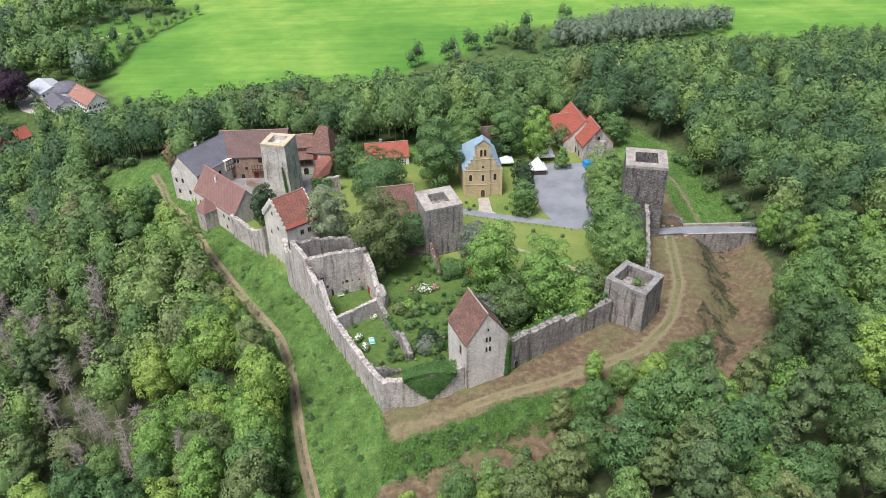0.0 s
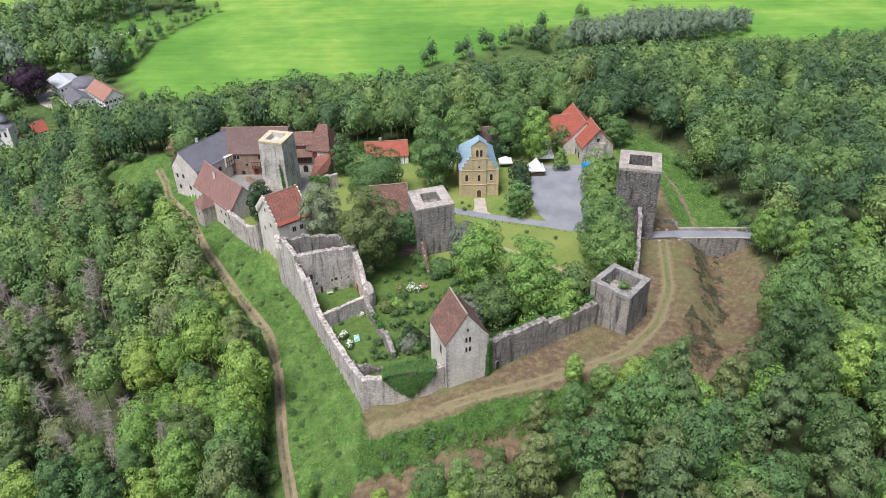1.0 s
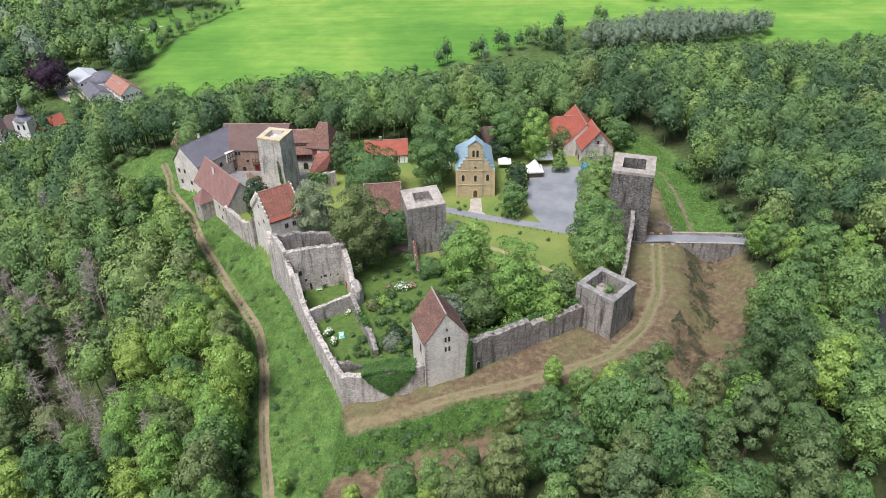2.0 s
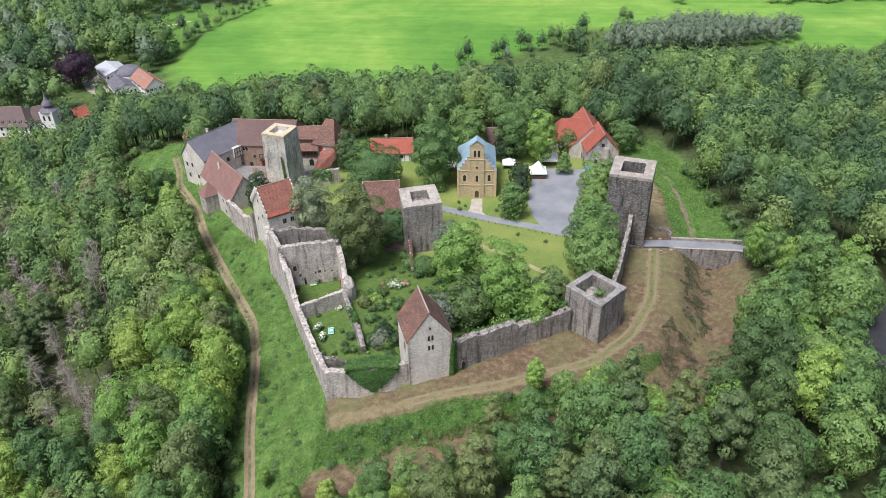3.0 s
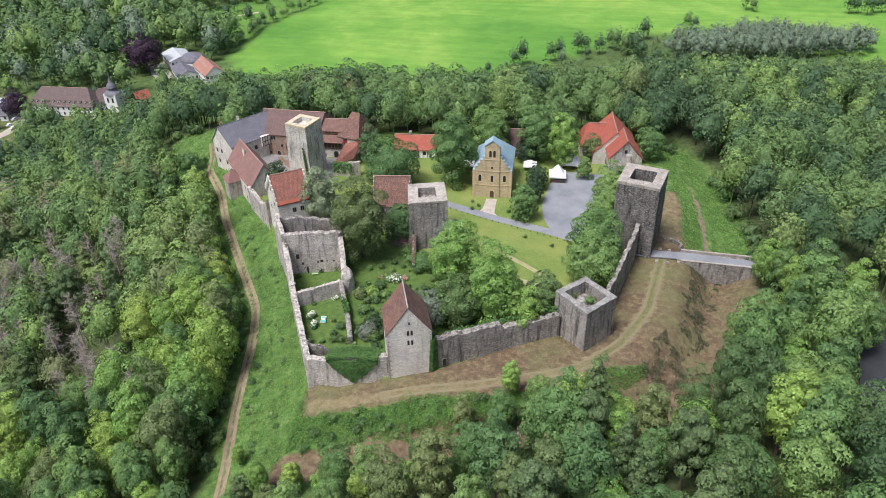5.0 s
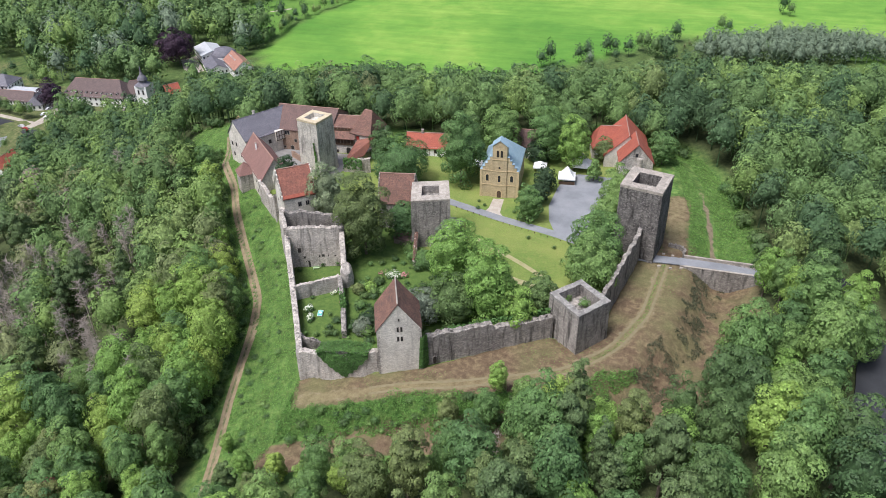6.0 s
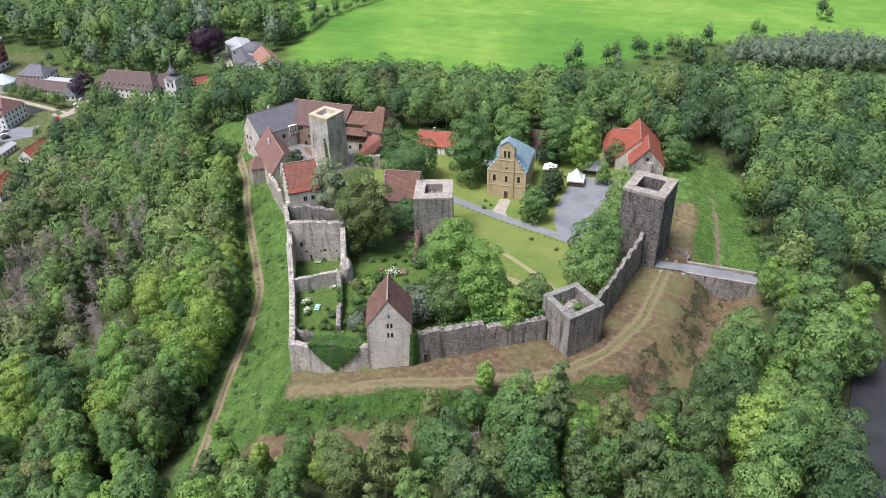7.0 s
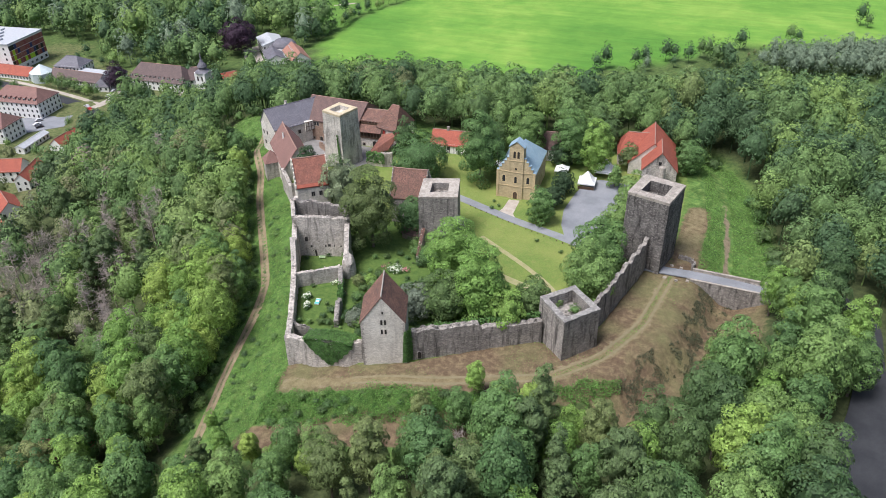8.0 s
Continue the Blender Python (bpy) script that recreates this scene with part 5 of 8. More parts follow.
# near gabled house at the corner of the garden
A, B = (4.6, 125.0), (13.95, 128.75)
u = unit(A, B)
n = (-u[1], u[0])
front = mid(A, B)
back = (front[0] + n[0] * 10.2, front[1] + n[1] * 10.2)
house, P, L = gable_house("tower_house", front, back, 5.04, -0.6, 13.8, 20.7, M["plaster"], M["tile_old"],
                          "tall pale stone gabled tower house with old red tile roof", over=0.25, side_over=0.12, ridge_mat=M["cap"])
for z, w in ((10.3, 0.42), (13.0, 0.42)):
    for dx in (-0.42, 0.42):
        o = (front[0] + u[0] * (0.15 + dx), front[1] + u[1] * (0.15 + dx))
        opening(house, o, u, z, w, 1.25, M["pale"], "void", rim=0.08)
opening(house, (front[0] + u[0] * 0.1, front[1] + u[1] * 0.1), u, 16.0, 0.3, 0.6, M["pale"], "void", rim=0.06)
opening(house, (A[0] + n[0] * 3.2, A[1] + n[1] * 3.2), (-n[0], -n[1]), 9.0, 0.75, 2.2, M["cap"], "void", arch=True, rim=0.2)
opening(house, (A[0] + n[0] * 1.1, A[1] + n[1] * 1.1), (-n[0], -n[1]), 6.2, 0.4, 1.0, M["cap"], "void", rim=0.15)
# quoins on the front corners
for c, sgn in ((A, 1), (B, -1)):
    for k in range(20):
        l = 0.75 if k % 2 else 0.45
        o = (c[0] + u[0] * sgn * l / 2 - n[0] * 0.03, c[1] + u[1] * sgn * l / 2 - n[1] * 0.03)
        bm = bmesh.new()
        box(bm, o, u, l, 0.3, -0.4 + k * 0.7, -0.4 + k * 0.7 + 0.62)
        part("quoin", bm, M["pale"], house)

# curtain walls
foot = lambda x, y: gz(x, y)
outer_foot = lambda x, y: -2.6 + 3.0 * min(1, max(0, (x + 14) / 18))
ruin_wall("curtain_wall_near", [(-14.4, 122.2, 6.6), (-10, 122.9, 6.3), (-4, 123.8, 6.2), (1, 124.9, 6.4), (4.5, 126.4, 7.6)], 1.5, outer_foot, M["pale"],
          "pale stone curtain wall with uneven crumbled top")
ruin_wall("curtain_wall_left", [(-13.8, 122.4, 6.6), (-16.8, 127.8, 5.4), (-20.6, 134.6, 5.0), (-24.4, 141.4, 5.3), (-27.2, 146.4, 5.9), (-28.6, 149, 7.5), (-29.6, 150.9, 10.2), (-30.5, 152.4, 12.4), (-31.4, 154, 9.5), (-32.6, 156.3, 9.8), (-34.6, 160, 11.5)],
          1.4, lambda x, y: -2.4, M["pale"], "long pale limestone curtain wall above a grass slope")
ruin_wall("curtain_wall_upper", [(-39.4, 167.3, 11.5), (-42.2, 171.5, 9.0), (-43.0, 174.4, 11.0)], 1.4, -2.0, M["pale"], "pale limestone curtain wall between ruin and house")
ruin_wall("curtain_wall_back", [(-50.8, 184.8, 9.0), (-53, 187.2, 6.2), (-56, 190.4, 4.6), (-60, 194.6, 4.6), (-63.6, 198.0, 5.6)], 1.3, -3.0, M["pale"], "weathered curtain wall with crumbled coping")
ruin_wall("curtain_wall_ditch", [(14.2, 131.3, 9.6), (17, 133.0, 9.7), (24, 137.5, 9.6), (27.5, 139.7, 9.8), (28.2, 140.2, 8.4), (34, 143.6, 8.2), (40.6, 147.8, 8.4)], 1.7, 2.3, M["grey"],
          "grey stone curtain wall with rubble top facing the ditch")
ruin_wall("curtain_wall_gate", [(50.6, 153.5, 9.8), (53, 162, 10.6), (55.2, 172, 11.2), (57.3, 181, 11.6), (58.4, 187.5, 12.0)], 1.1, 2.2, M["grey"],
          "grey battlemented wall between corner tower and gate tower", 0.2, step=0.75, merlon=0.75)
opening(bpy.data.objects["curtain_wall_ditch"], (16.2, 131.0), unit((14.2, 131.3), (24, 137.5)), 2.0, 0.8, 1.9, M["grey"], "void", "doorway", arch=True)

lw = bpy.data.objects["curtain_wall_left"]
for f, z in ((0.15, 2.2), (0.3, 3.0), (0.42, 1.6), (0.55, 3.2), (0.68, 2.0), (0.8, 4.6), (0.9, 6.0)):
    p = mid((-13.8, 122.4), (-34.6, 160.0), f)
    w = unit((-34.6, 160.0), (-13.8, 122.4))
    opening(lw, (p[0] + w[1] * 0.72, p[1] - w[0] * 0.72), w, z, 0.35, 0.6, M["pale"], "void", "slit", rim=0.05)

# towers
CT = [(47.3, 142.1), (53.6, 150.1), (45.9, 157.0), (39.4, 149.7)]
tower("corner_tower", CT, 2.6, 13.4, 1.5, 3.4, M["grey"], M["rubble"], 0.7, "squat open-topped square corner tower of grey stone", 0.15, 0.16)
GT = [(51.4, 188.4), (62.5, 185.7), (65.0, 197.2), (53.9, 199.9)]
tower("gate_tower", GT, 2.6, 24.2, 2.6, 3.2, M["dark"], M["cap"], 0.8, "high dark square gate tower with pale coping", 0.1, 0.06)
MT = [(-4.6, 178.2), (5.7, 182.1), (2.3, 192.7), (-7.7, 189.2)]
tower("middle_tower", MT, 1.3, 16.6, 2.9, 2.4, M["grey"], M["cap"], 0.6, "square grey stone tower with open flat top", 0.25, 0.06)
BF = [(-55.9, 214.0), (-48.1, 211.9), (-46.0, 220.5), (-54.0, 222.3)]
tower("keep", BF, 1.3, 21.2, 1.7, 1.6, M["keep"], M["coping"], 0.7, "slender grey stone keep with new buff coping", 0.45, 0.02)

# roofless ruin
RU = [(-34.6, 160.0), (-20.2, 164.8), (-25.2, 172.3), (-39.6, 167.5)]
for a, b, za, zb, nm in ((0, 1, 13.9, 13.7, "front"), (1, 2, 13.7, 12.0, "right"), (2, 3, 12.4, 14.6, "back"), (3, 0, 14.6, 13.9, "left")):
    w = ruin_wall("ruin_wall_" + nm, [(*RU[a], za), (*mid(RU[a], RU[b], 0.5), (za + zb) / 2 + 0.2), (*RU[b], zb)], 1.2, 1.2 if nm != "left" else -2.2, M["pale" if nm in ("front", "left") else "grey"],
                  "tall roofless ruin wall of pale stone with broken top", 0.45)
    if nm == "front":
        uu = unit(RU[0], RU[1])
        off = (uu[1] * 0.58, -uu[0] * 0.58)
        for f, z, ww, hh, ar in ((0.20, 6.2, 0.8, 1.3, False), (0.33, 1.3, 1.3, 2.1, True), (0.62, 4.6, 0.7, 0.7, False), (0.72, 4.6, 0.4, 0.5, False), (0.55, 4.5, 0.35, 0.5, False), (0.28, 4.2, 0.5, 0.6, False), (0.84, 4.6, 0.4, 0.4, False)):
            p = mid(RU[0], RU[1], f)
            opening(w, (p[0] + off[0], p[1] + off[1]), uu, z, ww, hh, M["grey"], "void", "window", arch=ar, rim=0.1, out=0.06)
ruin_wall("ruin_wing_wall", [(-20.2, 164.4, 12.6), (-18.6, 160.8, 11.4), (-17.6, 158.6, 8.6), (-16.9, 156.4, 6.8)], 1.4, 1.2, M["pale"], "stepped broken wing wall of the ruin", 0.5)
ruin_wall("cross_wall", [(-26.4, 146.2, 5.6), (-21, 150.2, 5.7), (-17.0, 153.2, 6.0)], 0.9, 1.2, M["pale"], "low pale stone cross wall in the ruined garden", 0.12)
ruin_wall("garden_wall", [(-16.6, 153.0, 6.0), (-14.6, 149, 4.6), (-12.6, 145, 3.4), (-11.2, 142.2, 3.2), (-10.4, 140.2, 5.2), (-8.9, 136.8, 5.0), (-8.0, 134.6, 3.4)], 1.2, 1.2, M["grey"], "broken garden wall overgrown with green", 0.5)
ruin_wall("ruin_stub", [(-17.4, 128.6, 5.4), (-14.6, 129.0, 4.4), (-12.2, 129.8, 3.0), (-10.2, 130.6, 2.0)], 0.9, 0.6, M["grey"], "dark broken wall stub inside the corner", 0.5)

# rounded broken buttress at the end of the wing wall
c = (-16.0, 156.4)
bm = bmesh.new()
rows = []
for k in range(24):
    a = 2 * math.pi * k / 24
    row = []
    for r, f in ((2.2, 0.0), (2.15, 0.45), (2.05, 0.72), (1.7, 0.92), (1.0, 1.0), (0.3, 1.02)):
        top = 7.0 - 0.55 * r * math.cos(a) + 0.3 * r * math.sin(a)
        row.append(bm.verts.new(wob((c[0] + 0.72 * r * math.cos(a), c[1] + 1.1 * r * math.sin(a), 0.5 + (top - 0.5) * f), 0.3, 0.8)))
    rows.append(row)
for a, b in zip(rows, rows[1:] + rows[:1]):
    for j in range(5):
        bm.faces.new((a[j], b[j], b[j + 1], a[j + 1]))
bm.faces.new([r[-1] for r in rows])
bmesh.ops.recalc_face_normals(bm, faces=bm.faces)
root = thing("wall_buttress", *c, 0.5, "rounded broken stone buttress of the ruin wall", "buttress", kind="structure")
part("masonry", bm, M["pale"], root)

# house with stepped gable on the curtain wall
g0, g1 = (-42.1, 174.2), (-50.4, 184.6)
ap = mid(g0, g1)
d = (0.782, 0.624)
kh, P, L = gable_house("curtain_house", ap, (ap[0] + d[0] * 9.6, ap[1] + d[1] * 9.6), 6.6, -1.0, 14.0, 20.6, M["plaster"], M["tile_orange"],
                       "pale stone house with orange tile roof and ragged gables", parapet=M["plaster"], over=0.15)
for s, z in ((-3.0, 8.5), (1.5, 11.5), (-1.0, 15.2)):
    q = P(0, s, 0)
    opening(kh, q, unit(P(0, -1, 0), P(0, 1, 0)), z, 0.6, 1.0, M["cap"], "void")
for s in (4.5, 6.8):
    opening(kh, P(s, 6.6, 0), unit(P(0, 0, 0), P(1, 0, 0)), 10.8, 0.9, 1.3, M["cap"], "glass", bars=1)

a, b = P(-0.1, 6.1, 14.62), P(9.7, 6.1, 14.62)
c_, d_ = P(9.7, 6.8, 13.92), P(-0.1, 6.8, 13.92)
part("eaves_tiles", solid([a, b, c_, d_] + [(p[0], p[1], p[2] + 0.12) for p in (a, b, c_, d_)], [(0, 1, 2, 3), (7, 6, 5, 4), (0, 4, 5, 1), (1, 5, 6, 2), (2, 6, 7, 3), (3, 7, 4, 0)]), M["tile_new"], kh, "newer bright red tiles along the eaves")

# long house with pale red roof, and its stair turret
lh, P, L = gable_house("long_house", (-75.7, 218.4), (-59.2, 201.1), 5.3, -4.0, 5.2, 12.1, M["plaster"], M["tile_pink"],
                       "long pale stone house with pale red tile roof", over=0.2)
for s, z in ((3, 1.6), (7, 1.4), (17.5, 2.2), (20.5, 2.4), (22.5, -0.5), (18.5, -1.2)):
    opening(lh, P(s, 5.3, 0), unit(P(0, 0, 0), P(1, 0, 0)), z, 0.7, 1.0, M["cap"], "void")
chimney(lh, *P(9, 1.8, 0)[:2], 9, 12.0, 0.5, "white")
c = (-73.4, 205.8)
root = thing("stair_turret", *c, -8.0, "square stone turret with hipped red tile roof", "turret")
uu = unit((-75.7, 218.4), (-59.2, 201.1))
pts = [(c[0] + uu[0] * a - uu[1] * b, c[1] + uu[1] * a + uu[0] * b) for a, b in ((-2.6, -2.6), (2.6, -2.6), (2.6, 2.6), (-2.6, 2.6))]
bm = bmesh.new()
prism(bm, pts, -10, 3.6, 0.06, 1.0)
part("wall", bm, M["pale"], root)
e = grow(pts, 0.3)
part("roof", solid([(*p, 3.4) for p in e] + [(*c, 7.2)], [(0, 1, 4), (1, 2, 4), (2, 3, 4), (3, 0, 4), (3, 2, 1, 0)]), M["tile_pink"], root)
opening(root, mid(pts[1], pts[0]), unit(pts[0], pts[1]), -7.5, 1.8, 3.6, M["cap"], "void", "archway", arch=True)
opening(root, mid(pts[0], pts[1], 0.5), unit(pts[0], pts[1]), 0.5, 0.5, 0.9, M["cap"], "void")

# palace: slate wing and brown-roofed wing
sl, P, L = gable_house("slate_wing", (-85.0, 221.2), (-73.6, 239.4), 7.4, -4.0, 9.0, 14.3, M["plaster"], M["slate"],
                       "old palace wing with grey slate roof", half2=5.0, eave2=8.4)
for s, z, w in ((2.5, 5.2, 0.9), (6, 5.6, 0.9), (9.5, 5.2, 0.9)):
    opening(sl, P(s, 7.4, 0), unit(P(0, 0, 0), P(1, 0, 0)), z, w, 1.3, M["cap"], "void")
for s, z in ((-3.0, 4.2), (0, 4.6), (2.6, 1.0), (-2.5, 0.2)):
    opening(sl, P(0, s, 0), unit(P(0, -1, 0), P(0, 1, 0)), z, 0.9, 1.3, M["cap"], "void")
chimney(sl, *P(9, -1.4, 0)[:2], 11.5, 14.9, 0.8, "plaster")
bm = bmesh.new()
q = P(8, 2.6, 0)
box(bm, q[:2], unit(P(0, 0, 0), P(1, 0, 0)), 2.0, 0.9, 10.0, 11.0)
part("roof_hatch", bm, M["zinc"], sl, "pale metal roof hatch")
bm = bmesh.new()
box(bm, P(14.0, 8.4, 0)[:2], unit(P(0, 0, 0), P(1, 0, 0)), 4.6, 2.2, 5.6, 9.2)
oriel = part("oriel", bm, M["plaster"], sl, "half-timbered oriel with plaster panels")
for k in range(5):
    bm = bmesh.new()
    box(bm, P(11.9 + k * 1.05, 8.44, 0)[:2], unit(P(0, 0, 0), P(1, 0, 0)), 0.2, 0.1, 5.6, 9.2)
    part("beam", bm, M["timber"], oriel)
for z in (5.6, 7.2, 8.9):
    bm = bmesh.new()
    box(bm, P(14.0, 8.45, 0)[:2], unit(P(0, 0, 0), P(1, 0, 0)), 4.6, 0.1, z, z + 0.2)
    part("beam", bm, M["timber"], oriel)

br, P, L = gable_house("brown_roof_wing", (-75.5, 239.4), (-52.5, 239.8), 9.8, -1.0, 9.4, 14.7, M["pink"], M["tile_brown"],
                       "reddish sandstone palace wing with brown tile roof", over=0.3)
U = unit(P(0, 0, 0), P(1, 0, 0))
for k in range(3):
    opening(br, P(5.0 + k * 1.0, 9.8, 0), U, 7.2, 0.8, 1.4, M["cap"], "glass")
opening(br, P(15, 9.8, 0), U, 7.2, 2.2, 1.4, M["timber"], "glass", bars=2)
for s, z, w, h in ((9.5, 4.6, 0.9, 1.0), (8, 1.4, 1.2, 1.6), (5, 1.9, 0.7, 0.7), (15.5, 2.0, 0.8, 0.8), (17, 2.0, 1.6, 1.0)):
    opening(br, P(s, 9.8, 0), U, z, w, h, M["cap"], "void", arch=(w > 1))
opening(br, P(12.4, 9.8, 0), U, 1.3, 1.2, 2.0, M["timber"], "red", "door")
bm = bmesh.new()
box(bm, P(14.4, 10.9, 0)[:2], U, 6.0, 1.1, 3.9, 4.1)
bal = part("balcony", bm, M["timber"], br, "dark timber balcony")
for k in range(7):
    bm = bmesh.new()
    box(bm, P(11.6 + k * 0.95, 10.9, 0)[:2], U, 0.16, 0.16, 4.1, 6.4)
    part("post", bm, M["timber"], bal)
for z in (4.9, 6.3):
    bm = bmesh.new()
    box(bm, P(14.4, 10.9, 0)[:2], U, 6.0, 0.16, z, z + 0.18)
    part("rail", bm, M["timber"], bal)

# galleried wing behind the keep and the hipped gatehouse
gal, P, L = gable_house("gallery_wing", (-54.0, 238.6), (-44.2, 239.4), 5.6, -1.0, 10.7, 12.9, M["plaster"], M["tile_old"], "galleried wing with stacked tile roofs and dark timber gallery", over=0.3)
U = unit(P(0, 0, 0), P(1, 0, 0))
bm = bmesh.new()
box(bm, P(5.0, 7.4, 0)[:2], U, 9.8, 1.7, -1.0, 7.5)
part("lower_wall", bm, M["plaster"], gal)
for z0, z1, nm, d in ((9.35, 10.65, "loggia", 5.75), (4.7, 7.3, "gallery", 7.6)):
    bm = bmesh.new()
    box(bm, P(5.0, d, 0)[:2], U, 9.4, 2.0, z0, z1)
    g = part(nm, bm, M["timber"], gal, "dark open timber gallery")
    for k in range(8):
        bm = bmesh.new()
        box(bm, P(0.7 + k * 1.24, d + 0.12, 0)[:2], U, 0.2, 0.15, z0, z1)
        part("post", bm, M["wood"], g)
    bm = bmesh.new()
    box(bm, P(5.0, d + 0.15, 0)[:2], U, 9.4, 0.12, z0, z0 + 0.5)
    part("railing", bm, M["timber"], g)
a, b = P(-0.2, 8.5, 7.4), P(10.0, 8.5, 7.4)
c_, d_ = P(10.0, 5.6, 9.4), P(-0.2, 5.6, 9.4)
part("lower_roof", solid([a, b, c_, d_] + [(p[0], p[1], p[2] - 0.25) for p in (a, b, c_, d_)], [(0, 1, 2, 3), (7, 6, 5, 4), (0, 4, 5, 1), (1, 5, 6, 2), (2, 6, 7, 3), (3, 7, 4, 0)]), M["tile_old"], gal)
opening(gal, P(7.2, 7.42, 0), U, 1.3, 1.5, 2.4, M["cap"], "void", "archway", arch=True)
opening(gal, P(3.0, 7.42, 0), U, 1.6, 0.8, 1.0, M["cap"], "void")

g2, P, L = gable_house("gatehouse", (-44.6, 238.6), (-36.4, 237.2), 5.6, -1.0, 9.6, 16.3, M["plaster"], M["tile_old"], "gatehouse with steep hipped old tile roof and plaster walls", hip=(3.4, 2.2), over=0.45)
U = unit(P(0, 0, 0), P(1, 0, 0))
opening(g2, P(3.0, 5.6, 0), U, 6.4, 1.1, 1.8, M["timber"], "red", "shutter")
for k in range(4):
    bm = bmesh.new()
    o = P(L + 0.02, -3.6 + k * 2.4, 0)
    box(bm, o[:2], unit(P(0, 1, 0), P(0, -1, 0)), 0.2, 0.1, 3.0, 8.4)
    part("beam", bm, M["timber"], g2)
# lean-to roof by the gate passage
root = thing("gate_passage", -39.0, 224.0, 1.0, "walled gate passage with red lean-to tile roof", "passage")
a, b, c_, d_ = (-42.8, 218.6, 4.4), (-37.4, 225.0, 4.8), (-35.6, 231.2, 9.2), (-41.6, 229.6, 8.2)
part("roof", solid([a, b, c_, d_] + [(p[0], p[1], p[2] - 0.3) for p in (a, b, c_, d_)], [(0, 1, 2, 3), (7, 6, 5, 4), (0, 4, 5, 1), (1, 5, 6, 2), (2, 6, 7, 3), (3, 7, 4, 0)]), M["tile_orange"], root)
bm = bmesh.new()
prism(bm, [(-42.4, 218.4), (-37.9, 227.2), (-36.8, 233.6), (-42.0, 231.2)], -0.5, 4.3, 0.05, 1.0)
part("wall", bm, M["pale"], root)
ruin_wall("gate_wall", [(-42.4, 218.6, 4.9), (-37.0, 219.0, 6.2), (-33.4, 220.2, 6.6)], 1.2, 1.2, M["pale"], "ivy-grown gate wall with arch", 0.2)
opening(bpy.data.objects["gate_wall"], (-35.4, 219.0), unit((-37.0, 219.0), (-33.4, 220.2)), 1.0, 2.0, 3.0, M["cap"], "void", "archway", arch=True)
ruin_wall("keep_yard_wall", [(-65, 224.5, 3.4), (-57, 219.5, 3.6)], 0.6, 1.2, M["pink"], "low reddish yard wall", 0.05)

# middle house with stepped gables
mh, P, L = gable_house("middle_house", (-18.4, 191.4), (-8.4, 193.2), 5.2, 1.2, 10.0, 17.2, M["grey"], M["tile_old"], "stone house with old red tile roof and stepped gables", parapet=M["cap"], over=0.2)

# church
cl, cr = (6.9, 213.2), (19.3, 214.2)
U = unit(cl, cr)
N = (-U[1], U[0])
fm = mid(cl, cr)
ch, P, L = gable_house("church", (fm[0] + N[0] * 0.5, fm[1] + N[1] * 0.5), (fm[0] + N[0] * 18.5, fm[1] + N[1] * 18.5), 6.0, 0.6, 10.6, 16.4, M["ochre"], M["zinc"], "ochre sandstone church with pale blue metal roof", over=0.3, sag=0.0, hip=(0, 6))
F = lambda s, d=0.0: (fm[0] + U[0] * s + N[0] * d, fm[1] + U[1] * s + N[1] * d)
bm = bmesh.new()
box(bm, F(0), U, 12.4, 0.9, 0.0, 10.9)
facade = part("facade", bm, M["ochre"], ch, "stepped sandstone gable front")
for k in range(5):
    w = 12.4 - (k + 1) * 1.55
    bm = bmesh.new()
    box(bm, F(0, 0.02), U, w, 0.86, 10.9 + k * 1.15 - (0 if k else 0), 10.9 + (k + 1) * 1.15)
    part("gable_step", bm, M["ochre"], facade)
    for sgn in (-1, 1):
        bm = bmesh.new()
        box(bm, F(sgn * (w / 2 + 0.39), -0.08), U, 0.86, 1.04, 10.9 + k * 1.15, 10.9 + k * 1.15 + 0.14)
        part("step_coping", bm, M["zinc"], facade)
bm = bmesh.new()
box(bm, F(0, -0.35), U, 4.6, 3.4, 0.0, 19.3)
bell = part("bell_tower", bm, M["ochre"], ch, "slim bell tower over the front")
part("pediment", solid([(*F(-2.3, -0.34), 19.25), (*F(2.3, -0.34), 19.25), (*F(0, -0.34), 20.9), (*F(-2.3, 0.2), 19.25), (*F(2.3, 0.2), 19.25), (*F(0, 0.2), 20.9)], [(0, 1, 2), (5, 4, 3), (0, 3, 4, 1), (1, 4, 5, 2), (2, 5, 3, 0)]), M["ochre"], bell)
for sgn in (-1, 1):
    a, b, c_, d_ = (*F(sgn * 2.6, -0.55), 19.2), (*F(sgn * 2.6, 3.3), 19.2), (*F(0, 3.3), 21.25), (*F(0, -0.55), 21.25)
    part("bell_roof", solid([a, b, c_, d_] + [(p[0], p[1], p[2] + 0.14) for p in (a, b, c_, d_)], [(0, 1, 2, 3), (7, 6, 5, 4), (0, 4, 5, 1), (1, 5, 6, 2), (2, 6, 7, 3), (3, 7, 4, 0)]), M["zinc"], bell)
    opening(bell, F(sgn * 0.62, -0.35), U, 15.6, 0.75, 2.3, M["ochre_trim"], "void", arch=True)
    opening(facade, F(sgn * 3.9), U, 7.0, 0.9, 2.2, M["ochre_trim"], "glass", arch=True, rim=0.3)
    bm = bmesh.new()
    box(bm, F(sgn * 5.9, -0.18), U, 0.7, 0.25, 0.0, 10.9)
    part("pilaster", bm, M["ochre_trim"], facade)
opening(bell, F(0, -0.35), U, 7.0, 0.8, 2.2, M["ochre_trim"], "glass", arch=True, rim=0.3)
opening(bell, F(0, -0.35), U, 11.6, 0.7, 0.7, M["ochre_trim"], "void", arch=True, rim=0.15)
